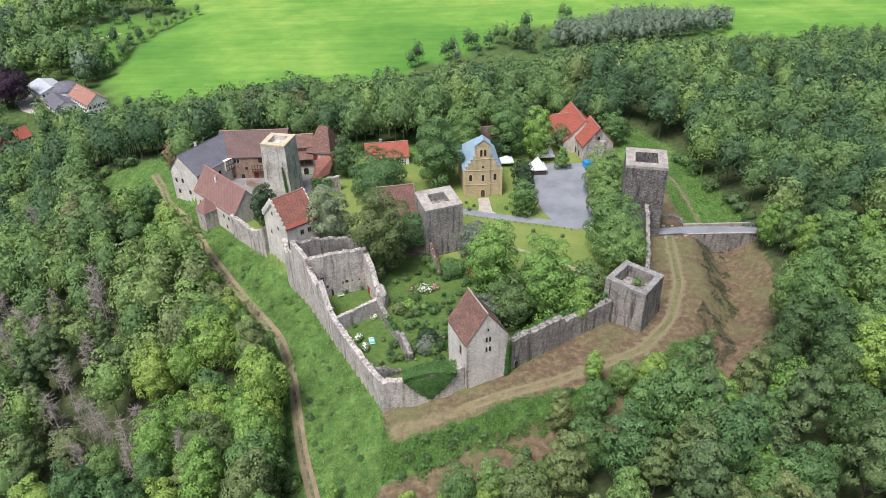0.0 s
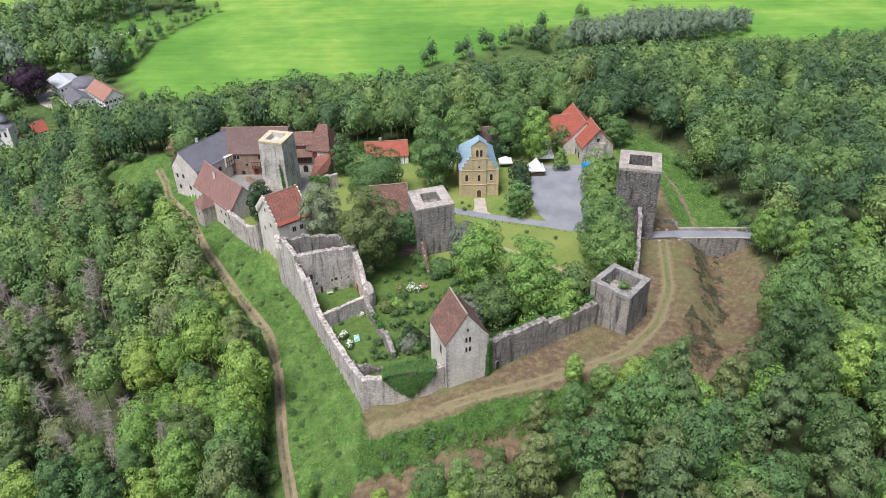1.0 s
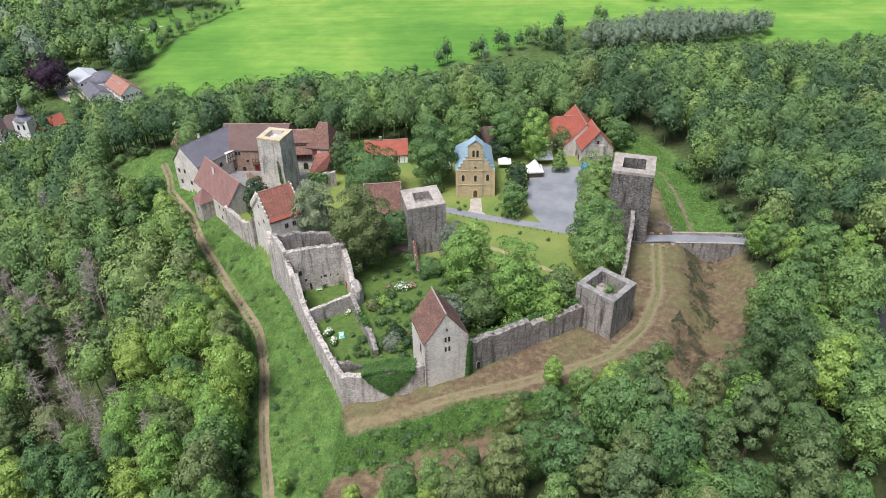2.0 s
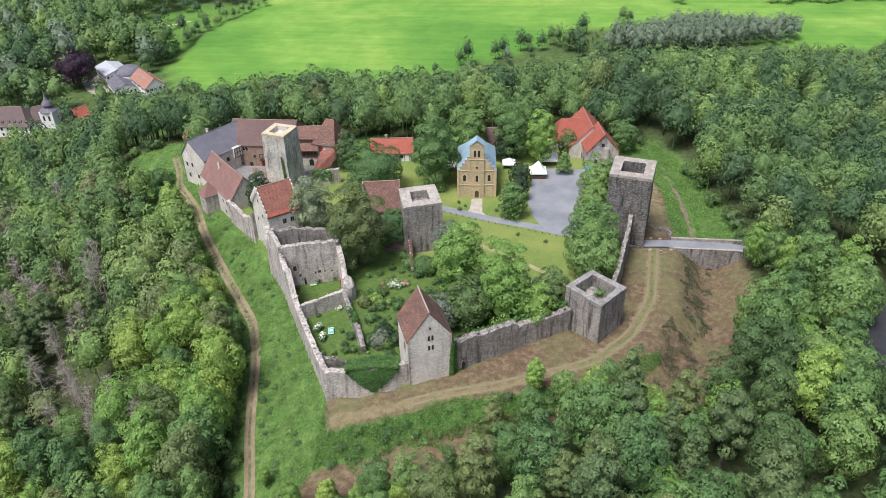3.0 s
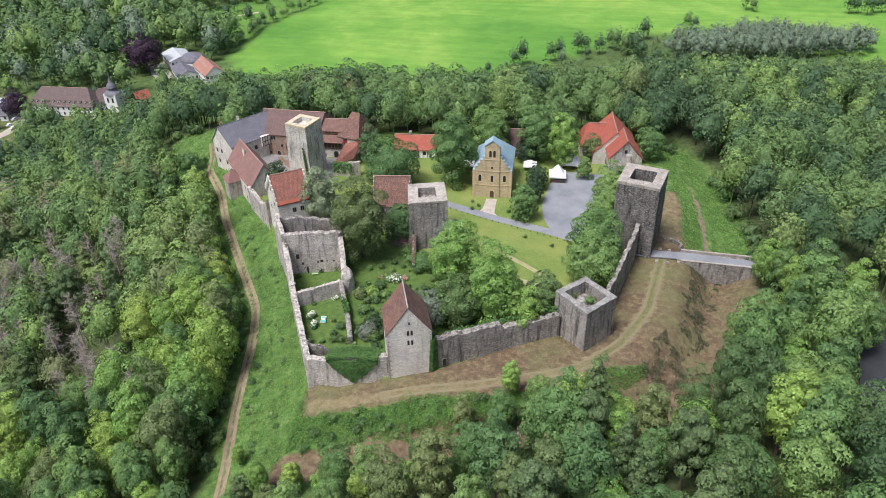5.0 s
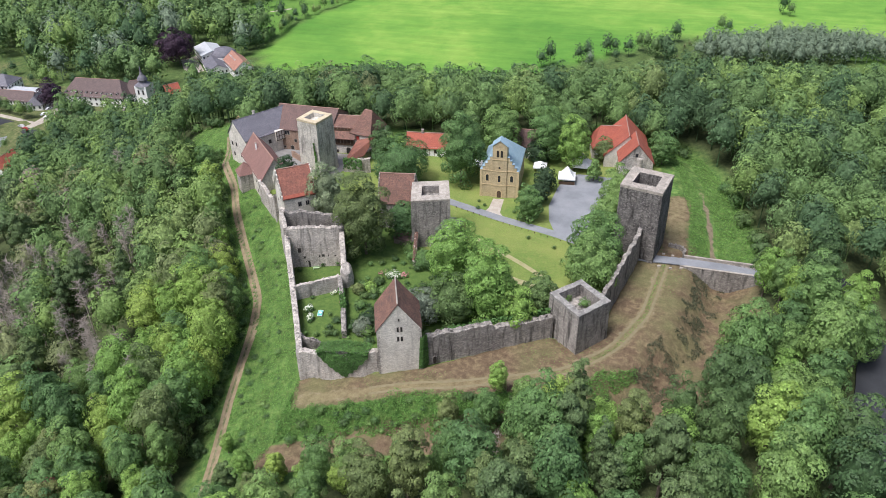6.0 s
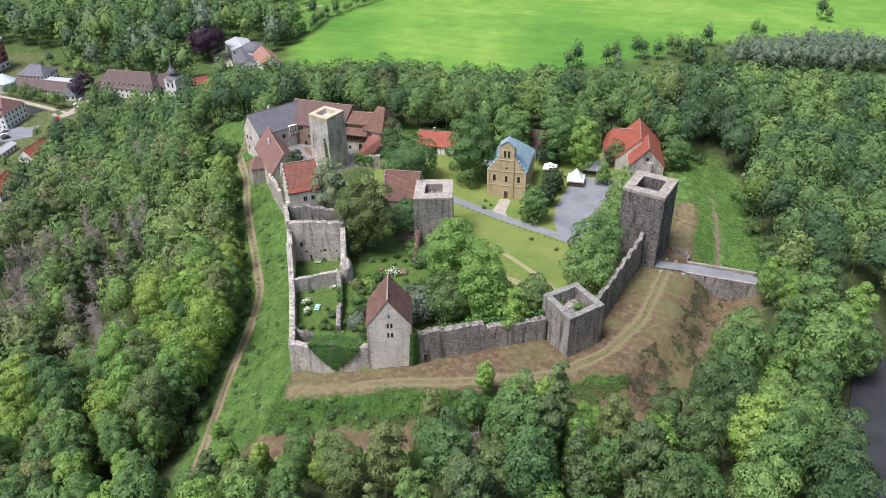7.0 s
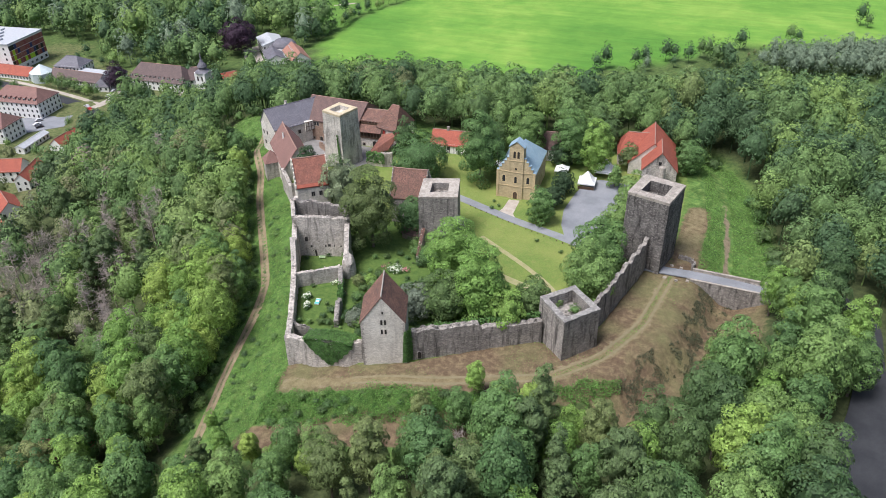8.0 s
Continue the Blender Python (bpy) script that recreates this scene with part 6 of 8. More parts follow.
dr = opening(bell, F(0, -0.35), U, 1.2, 1.3, 2.6, M["ochre_trim"], "timber", "door", arch=True, rim=0.4)
for z in (5.6, 10.6, 14.6):
    bm = bmesh.new()
    box(bm, F(0, -0.47), U, 4.9, 0.3, z, z + 0.22)
    part("string_course", bm, M["ochre_trim"], bell)
    if z < 11:
        for sgn in (-1, 1):
            bm = bmesh.new()
            box(bm, F(sgn * 4.3, -0.12), U, 3.8, 0.25, z, z + 0.22)
            part("string_course", bm, M["ochre_trim"], facade)
for sgn in (-1, 1):
    for k in range(4):
        o = F(sgn * 5.92, 3.6 + 4.2 * k)
        uu = N if sgn > 0 else (-N[0], -N[1])
        opening(ch, o, uu, 4.0, 0.9, 3.6, M["ochre_trim"], "glass", arch=True, rim=0.2)
bm = bmesh.new()
box(bm, F(0, -1.5), U, 3.2, 1.2, 0.6, 1.2)
part("doorstep", bm, M["paving"], ch)

# inn with red roof
rh, P, L = gable_house("inn", (52.6, 247.5), (54.3, 237.2), 5.4, 0.4, 7.8, 13.9, M["pale"], M["tile_new"], "stone inn with steep bright red tile roof", over=0.4)
hall, P2, L2 = gable_house("inn_hall", (48.2, 262.5), (50.8, 245.0), 7.6, 0.4, 5.8, 13.2, M["plaster"], M["tile_new"], "inn hall with long red tile roof", over=0.4)
wing, P3, L3 = gable_house("inn_wing", (37.5, 255.0), (47.5, 257.0), 5.6, 0.4, 5.6, 11.4, M["plaster"], M["tile_new"], "low inn wing with red tile roof", over=0.4, hip=(3.0, 0))
for d_, z in ((-2.6, 3.2), (2.2, 3.4), (0.2, 9.4)):
    opening(rh, P(L, d_, 0), unit(P(0, 1, 0), P(0, -1, 0)), z, 0.9, 1.2, M["cap"], "glass")
for q in (3.0, 6.5):
    opening(rh, P(q, 5.4, 0), unit(P(0, 0, 0), P(1, 0, 0)), 2.0, 1.1, 1.8, M["timber"], "glass")
for q in (6.0, 9.5, 13.0):
    opening(hall, P2(q, 7.6, 0), unit(P2(0, 0, 0), P2(1, 0, 0)), 1.6, 1.4, 2.2, M["timber"], "glass")
bm = bmesh.new()
box(bm, P2(9.5, 10.6, 0)[:2], unit(P2(0, 0, 0), P2(1, 0, 0)), 9.0, 2.9, 3.9, 4.1)
canopy = part("canopy", bm, M["canvas"], hall, "flat white terrace awning")
for q in (5.3, 13.7):
    bm = bmesh.new()
    box(bm, P2(q, 10.4, 0)[:2], (1, 0), 0.14, 0.14, 1.3, 3.9)
    part("post", bm, M["timber"], canopy)
# red-roofed cottage and barn among the trees
co, P, L = gable_house("cottage", (-26.4, 240.2), (-11.8, 242.2), 4.4, 0.6, 4.8, 8.4, M["white"], M["tile_new"], "half-timbered cottage with red tile roof", over=0.4)
U = unit(P(0, 0, 0), P(1, 0, 0))
for k in range(9):
    bm = bmesh.new()
    box(bm, P(0.6 + k * 1.6, 4.46, 0)[:2], U, 0.18, 0.1, 1.2, 4.7)
    part("beam", bm, M["timber"], co)
for k in range(3):
    opening(co, P(2.4 + k * 4.2, 4.4, 0), U, 2.6, 0.8, 1.1, M["timber"], "glass")
chimney(co, *P(5.4, 0.3, 0)[:2], 7.4, 9.5, 0.8, "grey")
bn, P, L = gable_house("barn", (10.8, 247.2), (20.0, 248.4), 4.2, 0.4, 6.2, 10.6, M["white"], M["tile_brown"], "half-timbered barn with brown tile roof", over=0.4)
U = unit(P(0, 0, 0), P(1, 0, 0))
for k in range(8):
    bm = bmesh.new()
    box(bm, P(0.5 + k * 1.15, 4.26, 0)[:2], U, 0.18, 0.1, 1.0, 6.1)
    part("beam", bm, M["timber"], bn)


# ---- yard, garden and bridge ----
def slab(name, pts, z, material, label, cat, thick=0.3):
    bm = bmesh.new()
    prism(bm, pts, z - thick, z)
    return tagged(part(name, bm, material, None), label, cat, kind="structure")


slab("car_park", [(30.4, 224), (29.6, 212), (31.2, 203), (33.6, 197.4), (41.5, 192.2), (47, 193), (50, 210), (50.5, 226), (48.5, 236), (36, 236), (32, 233)], 1.36, M["asphalt"],
     "grey compacted gravel yard in front of the inn", "yard")
slab("palace_yard", [(-72, 222), (-61, 209), (-56, 213), (-47, 211.5), (-42, 220), (-43, 231), (-66, 231), (-74, 229)], 1.36, M["yard_stone"], "grey paved yard between the palace wings", "yard")
strip("yard_road", [(-6, 208.5), (1, 206), (17, 200.3), (33, 196.2), (41, 193.2)], 3.2, M["asphalt"], "narrow grey road crossing the castle lawn", 0.05, z=lambda x, y: 1.3)
slab("church_path", [(10.4, 202.3), (18.0, 200.3), (15.6, 204), (15.0, 212.6), (11.6, 212.2), (11.6, 206)], 1.345, M["paving"], "buff paved path to the church door", "path")
strip("gate_road", [(57, 187.5), (63, 187.6), (72, 188.2), (82, 188.0), (92, 186.8)], 3.4, M["asphalt"], "narrow grey road over the castle bridge", 0.0, z=lambda x, y: 2.75)
strip("woodland_road", ROAD_EAST, 4.4, M["asphalt_dark"], "dark asphalt road under trees", 0.08)
slab("woodland_car_park", LOT_EAST, max(gz(*p) for p in LOT_EAST) + 0.1, M["asphalt_dark"], "dark asphalt car park below the trees", "yard", 3.0)
strip("mown_track", [(11, 188), (20, 182.5), (28, 177.5), (36, 171.5), (44, 163)], 1.5, plain("dry_grass_track", (0.36, 0.32, 0.18), (0.26, 0.255, 0.11), 0.5), "dry worn track over the lawn", 0.03, "track", z=lambda x, y: 1.3)
strip("lawn_track", [(22, 171), (32, 168), (44, 166)], 2.2, bpy.data.materials["dry_grass_track"], "dry worn track over the lawn", 0.035, "track", z=lambda x, y: 1.3)

# bridge over the ditch
root = thing("bridge", 82, 187, -4, "stone road bridge with low parapets over the dry ditch", "bridge", kind="structure")
for y0, nm in ((185.6, "near"), (190.0, "far")):
    bm = bmesh.new()
    for k in range(12):
        x0, x1 = 71 + k * 1.75, 71 + (k + 1) * 1.75
        sheet(bm, (x0, y0, -6), (x1, y0, -6), (x1, y0, 2.7), (x0, y0, 2.7), 2, 6, 0.08)
    sheet(bm, (71, y0 + 0.55, 2.7), (92, y0 + 0.55, 2.7), (92, y0 + 0.55, -6), (71, y0 + 0.55, -6))
    part("side_wall", bm, M["grey"], root)
    bm = bmesh.new()
    h = 0.12 if nm == "near" else 0.75
    prism(bm, [(71, y0 - 0.08), (92.2, y0 - 0.08), (92.2, y0 + 0.55), (71, y0 + 0.55)], 2.7, 2.72 + h, 0.04, 1.0)
    part("parapet", bm, M["cap"], root)
bm = bmesh.new()
prism(bm, [(70, 186.0), (92, 186.0), (92, 190.2), (70, 190.2)], -6, 2.65)
part("fill", bm, M["grey"], root)
ruin_wall("forecourt_wall", [(70.8, 190.6, 3.5), (71.2, 193.5, 3.5), (69.6, 195.2, 3.4), (66.6, 195.8, 3.3)], 0.5, 2.0, M["grey"], "low curved rubble wall beside the bridge", 0.08)
for x, y in ((64.5, 184.6), (67.5, 184.4), (70.4, 185.2), (68, 190.8), (65.5, 191.2)):
    root = thing("kerb_stone", x, y, gz(x, y), "rough limestone boulder beside the gate road", "stone", "stones by the gate road")
    bm = bmesh.new()
    z0 = gz(x, y)
    prism(bm, [(x - 0.45, y - 0.25), (x + 0.4, y - 0.3), (x + 0.45, y + 0.2), (x - 0.35, y + 0.3)], z0 - 0.1, z0 + 0.4, 0.12, 0.4)
    part("stone", bm, M["cap"], root)

# low post row along the road
for k in range(19):
    f = k / 18
    x, y = 1.6 + (38.4 - 1.6) * f, 203.6 + (191.6 - 203.6) * f + 1.2 * math.sin(f * math.pi) * -0.4
    root = thing("guard_post", x, y, 1.3, "short dark wooden post along the road", "post", "posts along the yard road")
    bm = bmesh.new()
    box(bm, (x, y), (1, 0), 0.2, 0.2, 1.2, 1.75)
    part("post", bm, M["timber"], root)


def pagoda(name, c, w, eave, apex, turn, label, sides=False):
    """A peaked marquee: canopy, valance and posts."""
    root = thing(name, *c, 1.3, label, "tent")
    ca, sa = math.cos(radians(turn)), math.sin(radians(turn))
    R = lambda a, b: (c[0] + a * ca - b * sa, c[1] + a * sa + b * ca)
    bm = bmesh.new()
    n, rings = 24, []
    for t in np.linspace(0, 1, 7):
        row = []
        for k in range(n):
            s = (k % 6) / 6 * 2 - 1
            a, b = [(s, -1), (1, s), (-s, 1), (-1, -s)][k // 6]
            f = t ** 0.75
            row.append(bm.verts.new((*R(a * w / 2 * f, b * w / 2 * f), eave + (apex - eave) * (1 - t) ** 2.0 + 0.35 * (1 - t))))
        rings.append(row)
    for a, b in zip(rings[1:], rings[2:]):
        for k in range(n):
            bm.faces.new((a[k], b[k], b[(k + 1) % n], a[(k + 1) % n]))
    top = bm.verts.new((*c, apex + 0.35))
    for k in range(n):
        bm.faces.new((top, rings[1][k], rings[1][(k + 1) % n]))
    for v in rings[0]:
        bm.verts.remove(v)
    low = [bm.verts.new((v.co.x, v.co.y, eave - 0.45)) for v in rings[-1]]
    for k in range(n):
        bm.faces.new((rings[-1][k], low[k], low[(k + 1) % n], rings[-1][(k + 1) % n]))
    bmesh.ops.recalc_face_normals(bm, faces=bm.faces)
    part("canopy", bm, M["canvas"], root)
    for a in (-1, 1):
        for b in (-1, 1):
            bm = bmesh.new()
            p = R(a * (w / 2 - 0.1), b * (w / 2 - 0.1))
            box(bm, p, (1, 0), 0.1, 0.1, 1.3, eave)
            part("post", bm, M["wood"], root)
    if sides:
        bm = bmesh.new()
        p, q = R(-w / 2 + 0.3, -w / 2 + 0.2), R(w / 2 - 0.3, -w / 2 + 0.2)
        box(bm, mid(p, q), unit(p, q), w - 0.6, 0.15, 1.3, 2.4)
        part("counter", bm, M["timber"], root)
    return root


pagoda("pagoda_tent", (32.6, 230.0), 5.6, 3.5, 6.6, 6, "white peaked pagoda tent at the yard's edge", True)
pagoda("marquee", (36.2, 240.5), 6.4, 3.4, 7.0, 4, "larger white peaked marquee under trees")
pagoda("side_tent", (22.6, 236.0), 4.5, 3.2, 4.4, 4, "low white tent beside the church")
pagoda("terrace_tent", (2.2, 232.5), 4.2, 3.2, 3.9, 4, "low white tent behind the church")
root = thing("party_shelter", 50.6, 232.8, 1.3, "small bright blue pop-up shelter", "shelter")
bm = bmesh.new()
box(bm, (50.6, 231.6), (0.95, 0.3), 2.6, 2.4, 1.4, 3.6)
part("cover", bm, M["blue"], root)

# kitchen chimney behind the gate tower
root = thing("round_chimney", 55.2, 234.2, 1.3, "stout pale stone chimney against the inn's gable", "chimney")
v, f = [], []
limb(v, f, (55.2, 234.2, 0.5), (55.2, 235.3, 9.8), 1.35, 1.05, 12)
bm = solid(v, f)
part("shaft", bm, M["cap"], root)


# courtyard and garden trees
def special(seed, form, R, H, count, size, foliage, x, y, name, label):
    t = tree_kind(seed, form, R, H, count, size, M[foliage], name, label)
    t.location = (x, y, 1.3 if signed(CASTLE, np.array([x]), np.array([y]))[0] < 0 else gz(x, y))
    return t


for args in (
    (501, "full", 7.7, 27.0, 10616, 0.31, "leaf_linden", -16.4, 171.4, "linden_tree", "great linden with olive green dense crown by the ruin"),
    (502, "full", 6.2, 22, 6187, 0.31, "leaf_birch", -32.0, 182.5, "willow_tree", "grey-green birch with soft drooping crown"),
    (503, "full", 4.2, 14.5, 2786, 0.31, "leaf_yew", -53.8, 198.5, "yew_tree", "dark dense yew beside the long house"),
    (504, "full", 9.4, 15.5, 8953, 0.31, "leaf_mid", -19.5, 214.5, "walnut_tree", "bright green spreading tree below the cottage"),
    (505, "full", 7.4, 25, 10414, 0.31, "leaf_mid", -1.5, 220.8, "chestnut_tree", "large green tree beside the church"),
    (506, "full", 4.2, 12, 2456, 0.31, "leaf_mid", 25.3, 202.0, "maple_tree", "round green maple on the church lawn"),
    (507, "full", 3.4, 8.5, 1480, 0.31, "leaf_yew", 26.5, 212.5, "yew_tree", "dark dense yew beside the church wall"),
    (508, "full", 3.6, 9, 1659, 0.31, "leaf_yew", 26.5, 221.5, "yew_tree", "dark broad yew beside the church"),
    (509, "full", 7.2, 17, 6411, 0.31, "leaf_mid", 47.3, 169.2, "chestnut_tree", "mid-green chestnut beside the gate wall"),
    (510, "full", 7.4, 20, 7360, 0.31, "leaf_mid", 46.6, 179, "chestnut_tree", "green chestnut beside the gate tower"),
    (511, "full", 5.7, 15, 4294, 0.31, "leaf_mid", 48.5, 196.0, "chestnut_tree", "green chestnut behind the gate tower"),
    (512, "full", 5.9, 16, 4688, 0.31, "leaf_mid", 50.5, 212.0, "chestnut_tree", "mid-green tree edging the yard"),
    (513, "full", 6.6, 22.5, 6820, 0.31, "leaf_light", 12.8, 161.4, "ash_tree", "tall bright green ash in the castle garden"),
    (514, "full", 7.2, 25, 8219, 0.31, "leaf_light", 24.3, 148.6, "ash_tree", "tall feathery bright green ash by the curtain wall"),
    (515, "full", 5.9, 14, 4318, 0.31, "leaf_dark", 16.5, 147.0, "garden_tree", "dark green dense garden tree"),
    (516, "full", 5.0, 10, 2808, 0.31, "leaf_silver", 9.5, 146.0, "olive_willow", "grey-green willow shrub beside the tower house"),
    (517, "full", 4.7, 15, 3307, 0.31, "leaf_light", 32.6, 146.8, "garden_tree", "bright green young tree behind the wall"),
    (518, "full", 5.2, 13, 3462, 0.31, "leaf_dark", 22.0, 153.0, "garden_tree", "dark green garden tree with dense crown"),
    (519, "full", 5.0, 13, 3279, 0.31, "leaf_dark", 36.5, 155.0, "garden_tree", "dark green tree near the corner tower"),
    (520, "tall", 4.2, 15, 2851, 0.31, "leaf_silver", 8.5, 172.5, "poplar_tree", "grey-green slender tree below the middle tower"),
    (521, "full", 5.7, 12, 3757, 0.31, "leaf_mid", -8.5, 186.0 - 3.0, "garden_tree", "green tree against the middle tower"),
    (522, "full", 4.4, 14, 2893, 0.31, "leaf_dark", -32.4, 229.6, "lime_tree", "dark green round tree by the gatehouse"),
    (523, "full", 7.1, 21, 7179, 0.31, "leaf_mid", 24.0, 244.0, "lime_tree", "tall green lime behind the tents"),
    (524, "full", 5.6, 21.5, 5333, 0.31, "leaf_light", 33.6, 239.0, "lime_tree", "tall bright green lime behind the tents"),
    (525, "cone", 2.7, 9, 1124, 0.31, "leaf_mid", 41.2, 232.5, "spruce_tree", "slim green spruce by the inn"),
    (526, "full", 3.6, 9.5, 1715, 0.31, "leaf_olive", 42.5, 247.5, "lime_tree", "olive green tree beside the inn"),
    (527, "full", 7.1, 21, 7179, 0.31, "leaf_mid", 8.0, 241.0, "lime_tree", "tall green lime behind the church"),
    (530, "full", 5.6, 15, 4191, 0.31, "leaf_dark", -2.0, 240.5, "lime_tree", "dark green lime behind the cottage"),
    (531, "full", 5.6, 16, 4367, 0.31, "leaf_mid", 25.0, 253.5, "lime_tree", "green lime at the wood's edge"),
    (532, "full", 5.0, 15, 3593, 0.31, "leaf_dark", 33.0, 258.0, "lime_tree", "dark green lime at the wood's edge"),
    (533, "full", 4.0, 9, 1923, 0.31, "leaf_yew", 20.5, 225.5 + 16, "yew_tree", "dark yew behind the church"),
    (534, "full", 4.6, 12, 2781, 0.31, "leaf_mid", 55.5, 219.0, "chestnut_tree", "green chestnut between yard and outer wall"),
    (535, "full", 4.6, 11, 2637, 0.31, "leaf_dark", 58.5, 208.0, "chestnut_tree", "dark green tree behind the gate tower"),
    (540, "full", 2.3, 4.4, 1500, 0.2, "leaf_silver", -4.7, 137.3, "garden_shrub", "grey-green rounded shrub by the tower house"),
    (541, "full", 2.3, 3.8, 1500, 0.2, "leaf_yew", -4.0, 141.2, "garden_shrub", "dark rounded shrub in the garden bed"),
    (542, "full", 3.3, 4.8, 2200, 0.22, "leaf_mid", 2.4, 169.8, "garden_shrub", "broad green laurel below the middle tower"),
    (543, "full", 1.8, 2.8, 1000, 0.2, "leaf_olive", -11.6, 153.2, "garden_shrub", "olive rounded shrub in the garden bed"),
    (544, "full", 1.6, 2.6, 1000, 0.2, "leaf_light", -8.6, 155.0, "garden_shrub", "bright green rounded shrub in the garden bed"),
    (536, "full", 5.0, 13, 3279, 0.31, "leaf_mid", 62.5, 250.5, "lime_tree", "green tree behind the inn"),
):
    special(*args)


# clipped and wild shrubs
def bush(x, y, r, kind=0, z=1.3, tall=1.0):
    src = KINDS["shrub"][kind]
    ob = copy_thing(src, pose(x, y, z, 0, 0, (x * 57 + y * 31) % 360))
    s = r / 2.4
    ob.scale = (s, s, s * tall)
    if z == 1.3 and r < 1.5:
        ob.name = "clipped_bush"
        tagged(ob, "small clipped dark green garden bush" if kind else "small clipped mid-green garden bush", "bush")
    return ob


rng = random.Random(21)
for x, y, r in ((27.0, 191.2, 0.8), (35.2, 187.8, 0.8), (8.4, 204.6, 0.8), (10.0, 206.8, 0.7), (7.6, 209.0, 0.7), (20.0, 205.0, 0.8), (24, 205, 0.7), (22, 202.5, 0.6)):
    bush(x, y, r, 1)
for _ in range(230):
    x, y = rng.uniform(-13, 16), rng.uniform(134, 170)
    if signed(GARDEN, np.array([x]), np.array([y]))[0] < -1 and not (2 < x < 15 and y < 138):
        if y < 158 and x > -4 or noise.noise((x * 0.25, y * 0.25, 2)) > -0.1:
            bush(x, y, rng.choice((0.4, 0.5, 0.7, 0.9, 1.2, 1.45)), rng.choice((0, 1, 1)), 1.3, rng.uniform(0.8, 1.2))
for x, y, r in ((-6.2, 138.5, 2.4), (-3.0, 137.0, 1.8), (-1.0, 139.0, 2.0), (-9.5, 147.5, 1.4), (-9.0, 151.0, 1.6), (-4.8, 175.5, 2.0), (-2.5, 171.5, 2.2), (1.0, 172.0, 2.4), (4.5, 170.5, 2.6), (9.0, 166.0, 2.0),
                (-20, 134, 0.9), (-18, 133, 1.0), (-15, 133.5, 0.9), (-13, 137, 1.1), (-12.2, 134.6, 1.4), (-22.5, 147.5, 0.8), (-15, 142, 0.8), (-26, 162.5, 1.0), (-22, 164, 1.0), (-31, 158.5, 0.9), (39, 150, 2.0), (43, 152.5, 1.6), (47.5, 151.0, 1.5)):
    bush(x, y, r, rng.randrange(2), 9.8 if (x, y) in ((43, 152.5), (47.5, 151.0)) else 1.3)


def flowers(name, c, r, h, n, material, label, seed):
    """A flowering bush: leaf mound with petal clusters on it."""
    g = np.random.default_rng(seed)
    root = thing(name, *c, 1.3, label, "flowers")
    lobes = [(c[0] + g.uniform(-r, r) * 0.6, c[1] + g.uniform(-r, r) * 0.6, 1.3 + h * 0.45, r * 0.6, h * 0.5) for _ in range(5)]
    v, f = leaf_cloud(g, lobes, n * 2, 0.22)
    o = new("foliage", mesh_of("foliage", v - np.array(root.location), f, M["leaf_mid"]))
    o.parent = root
    v, f = leaf_cloud(g, [(l[0], l[1], l[2] + 0.08, l[3], l[4]) for l in lobes], n, 0.20, 1.0)
    o = tagged(new("bloom", mesh_of("bloom", v - np.array(root.location), f, material)), kind="stuff")
    o.parent = root


for i, (x, y, r, h, n, m, l) in enumerate(((-5.2, 162.8, 2.2, 1.5, 160, "petal", "mass of white hydrangeas in the garden bed"), (-8.2, 163.0, 1.2, 0.9, 50, "rose", "pink and orange garden flowers"), (-2.2, 163.6, 1.4, 0.9, 60, "rose", "red and orange garden flowers"),
                                       (-19.2, 138.8, 1.2, 1.8, 130, "petal", "white climbing roses beside the wall"), (-20.9, 142.2, 1.2, 1.8, 130, "petal", "white climbing roses beside the wall"), (-17.8, 151.0, 0.9, 0.8, 40, "petal", "white flowers by the cross wall"),
                                       (-0.6, 142.2, 0.8, 1.0, 40, "rose", "pink roses near the tower house"), (-3.6, 176.6, 1.6, 1.4, 60, "petal", "pale flowers below the tower"), (-9.5, 181.0, 1.5, 1.0, 40, "rose", "red flower bed by the middle tower"), (-13.5, 147.5, 1.2, 0.9, 40, "rose", "reddish flower bed along the garden wall"))):
    flowers("flower_bush", (x, y), r, h, n, M[m], l, 700 + i)


def bench(x, y, turn, w, material, label):
    root = thing("garden_bench", x, y, 1.3, label, "bench")
    ca, sa = math.cos(radians(turn)), math.sin(radians(turn))
    u = (ca, sa)
    for nm, off, d, z0, z1 in (("seat", 0.0, 0.5, 1.72, 1.8), ("backrest", 0.45, 0.08, 1.8, 2.25)):
        bm = bmesh.new()
        box(bm, (x - sa * off, y + ca * off), u, w, d, z0, z1)
        part(nm, bm, material, root)
    for s in (-1, 1):
        for d in (0.05, 0.42):
            bm = bmesh.new()
            box(bm, (x + ca * s * (w / 2 - 0.1) - sa * d, y + sa * s * (w / 2 - 0.1) + ca * d), u, 0.08, 0.08, 1.25, 1.72)
            part("leg", bm, material, root)


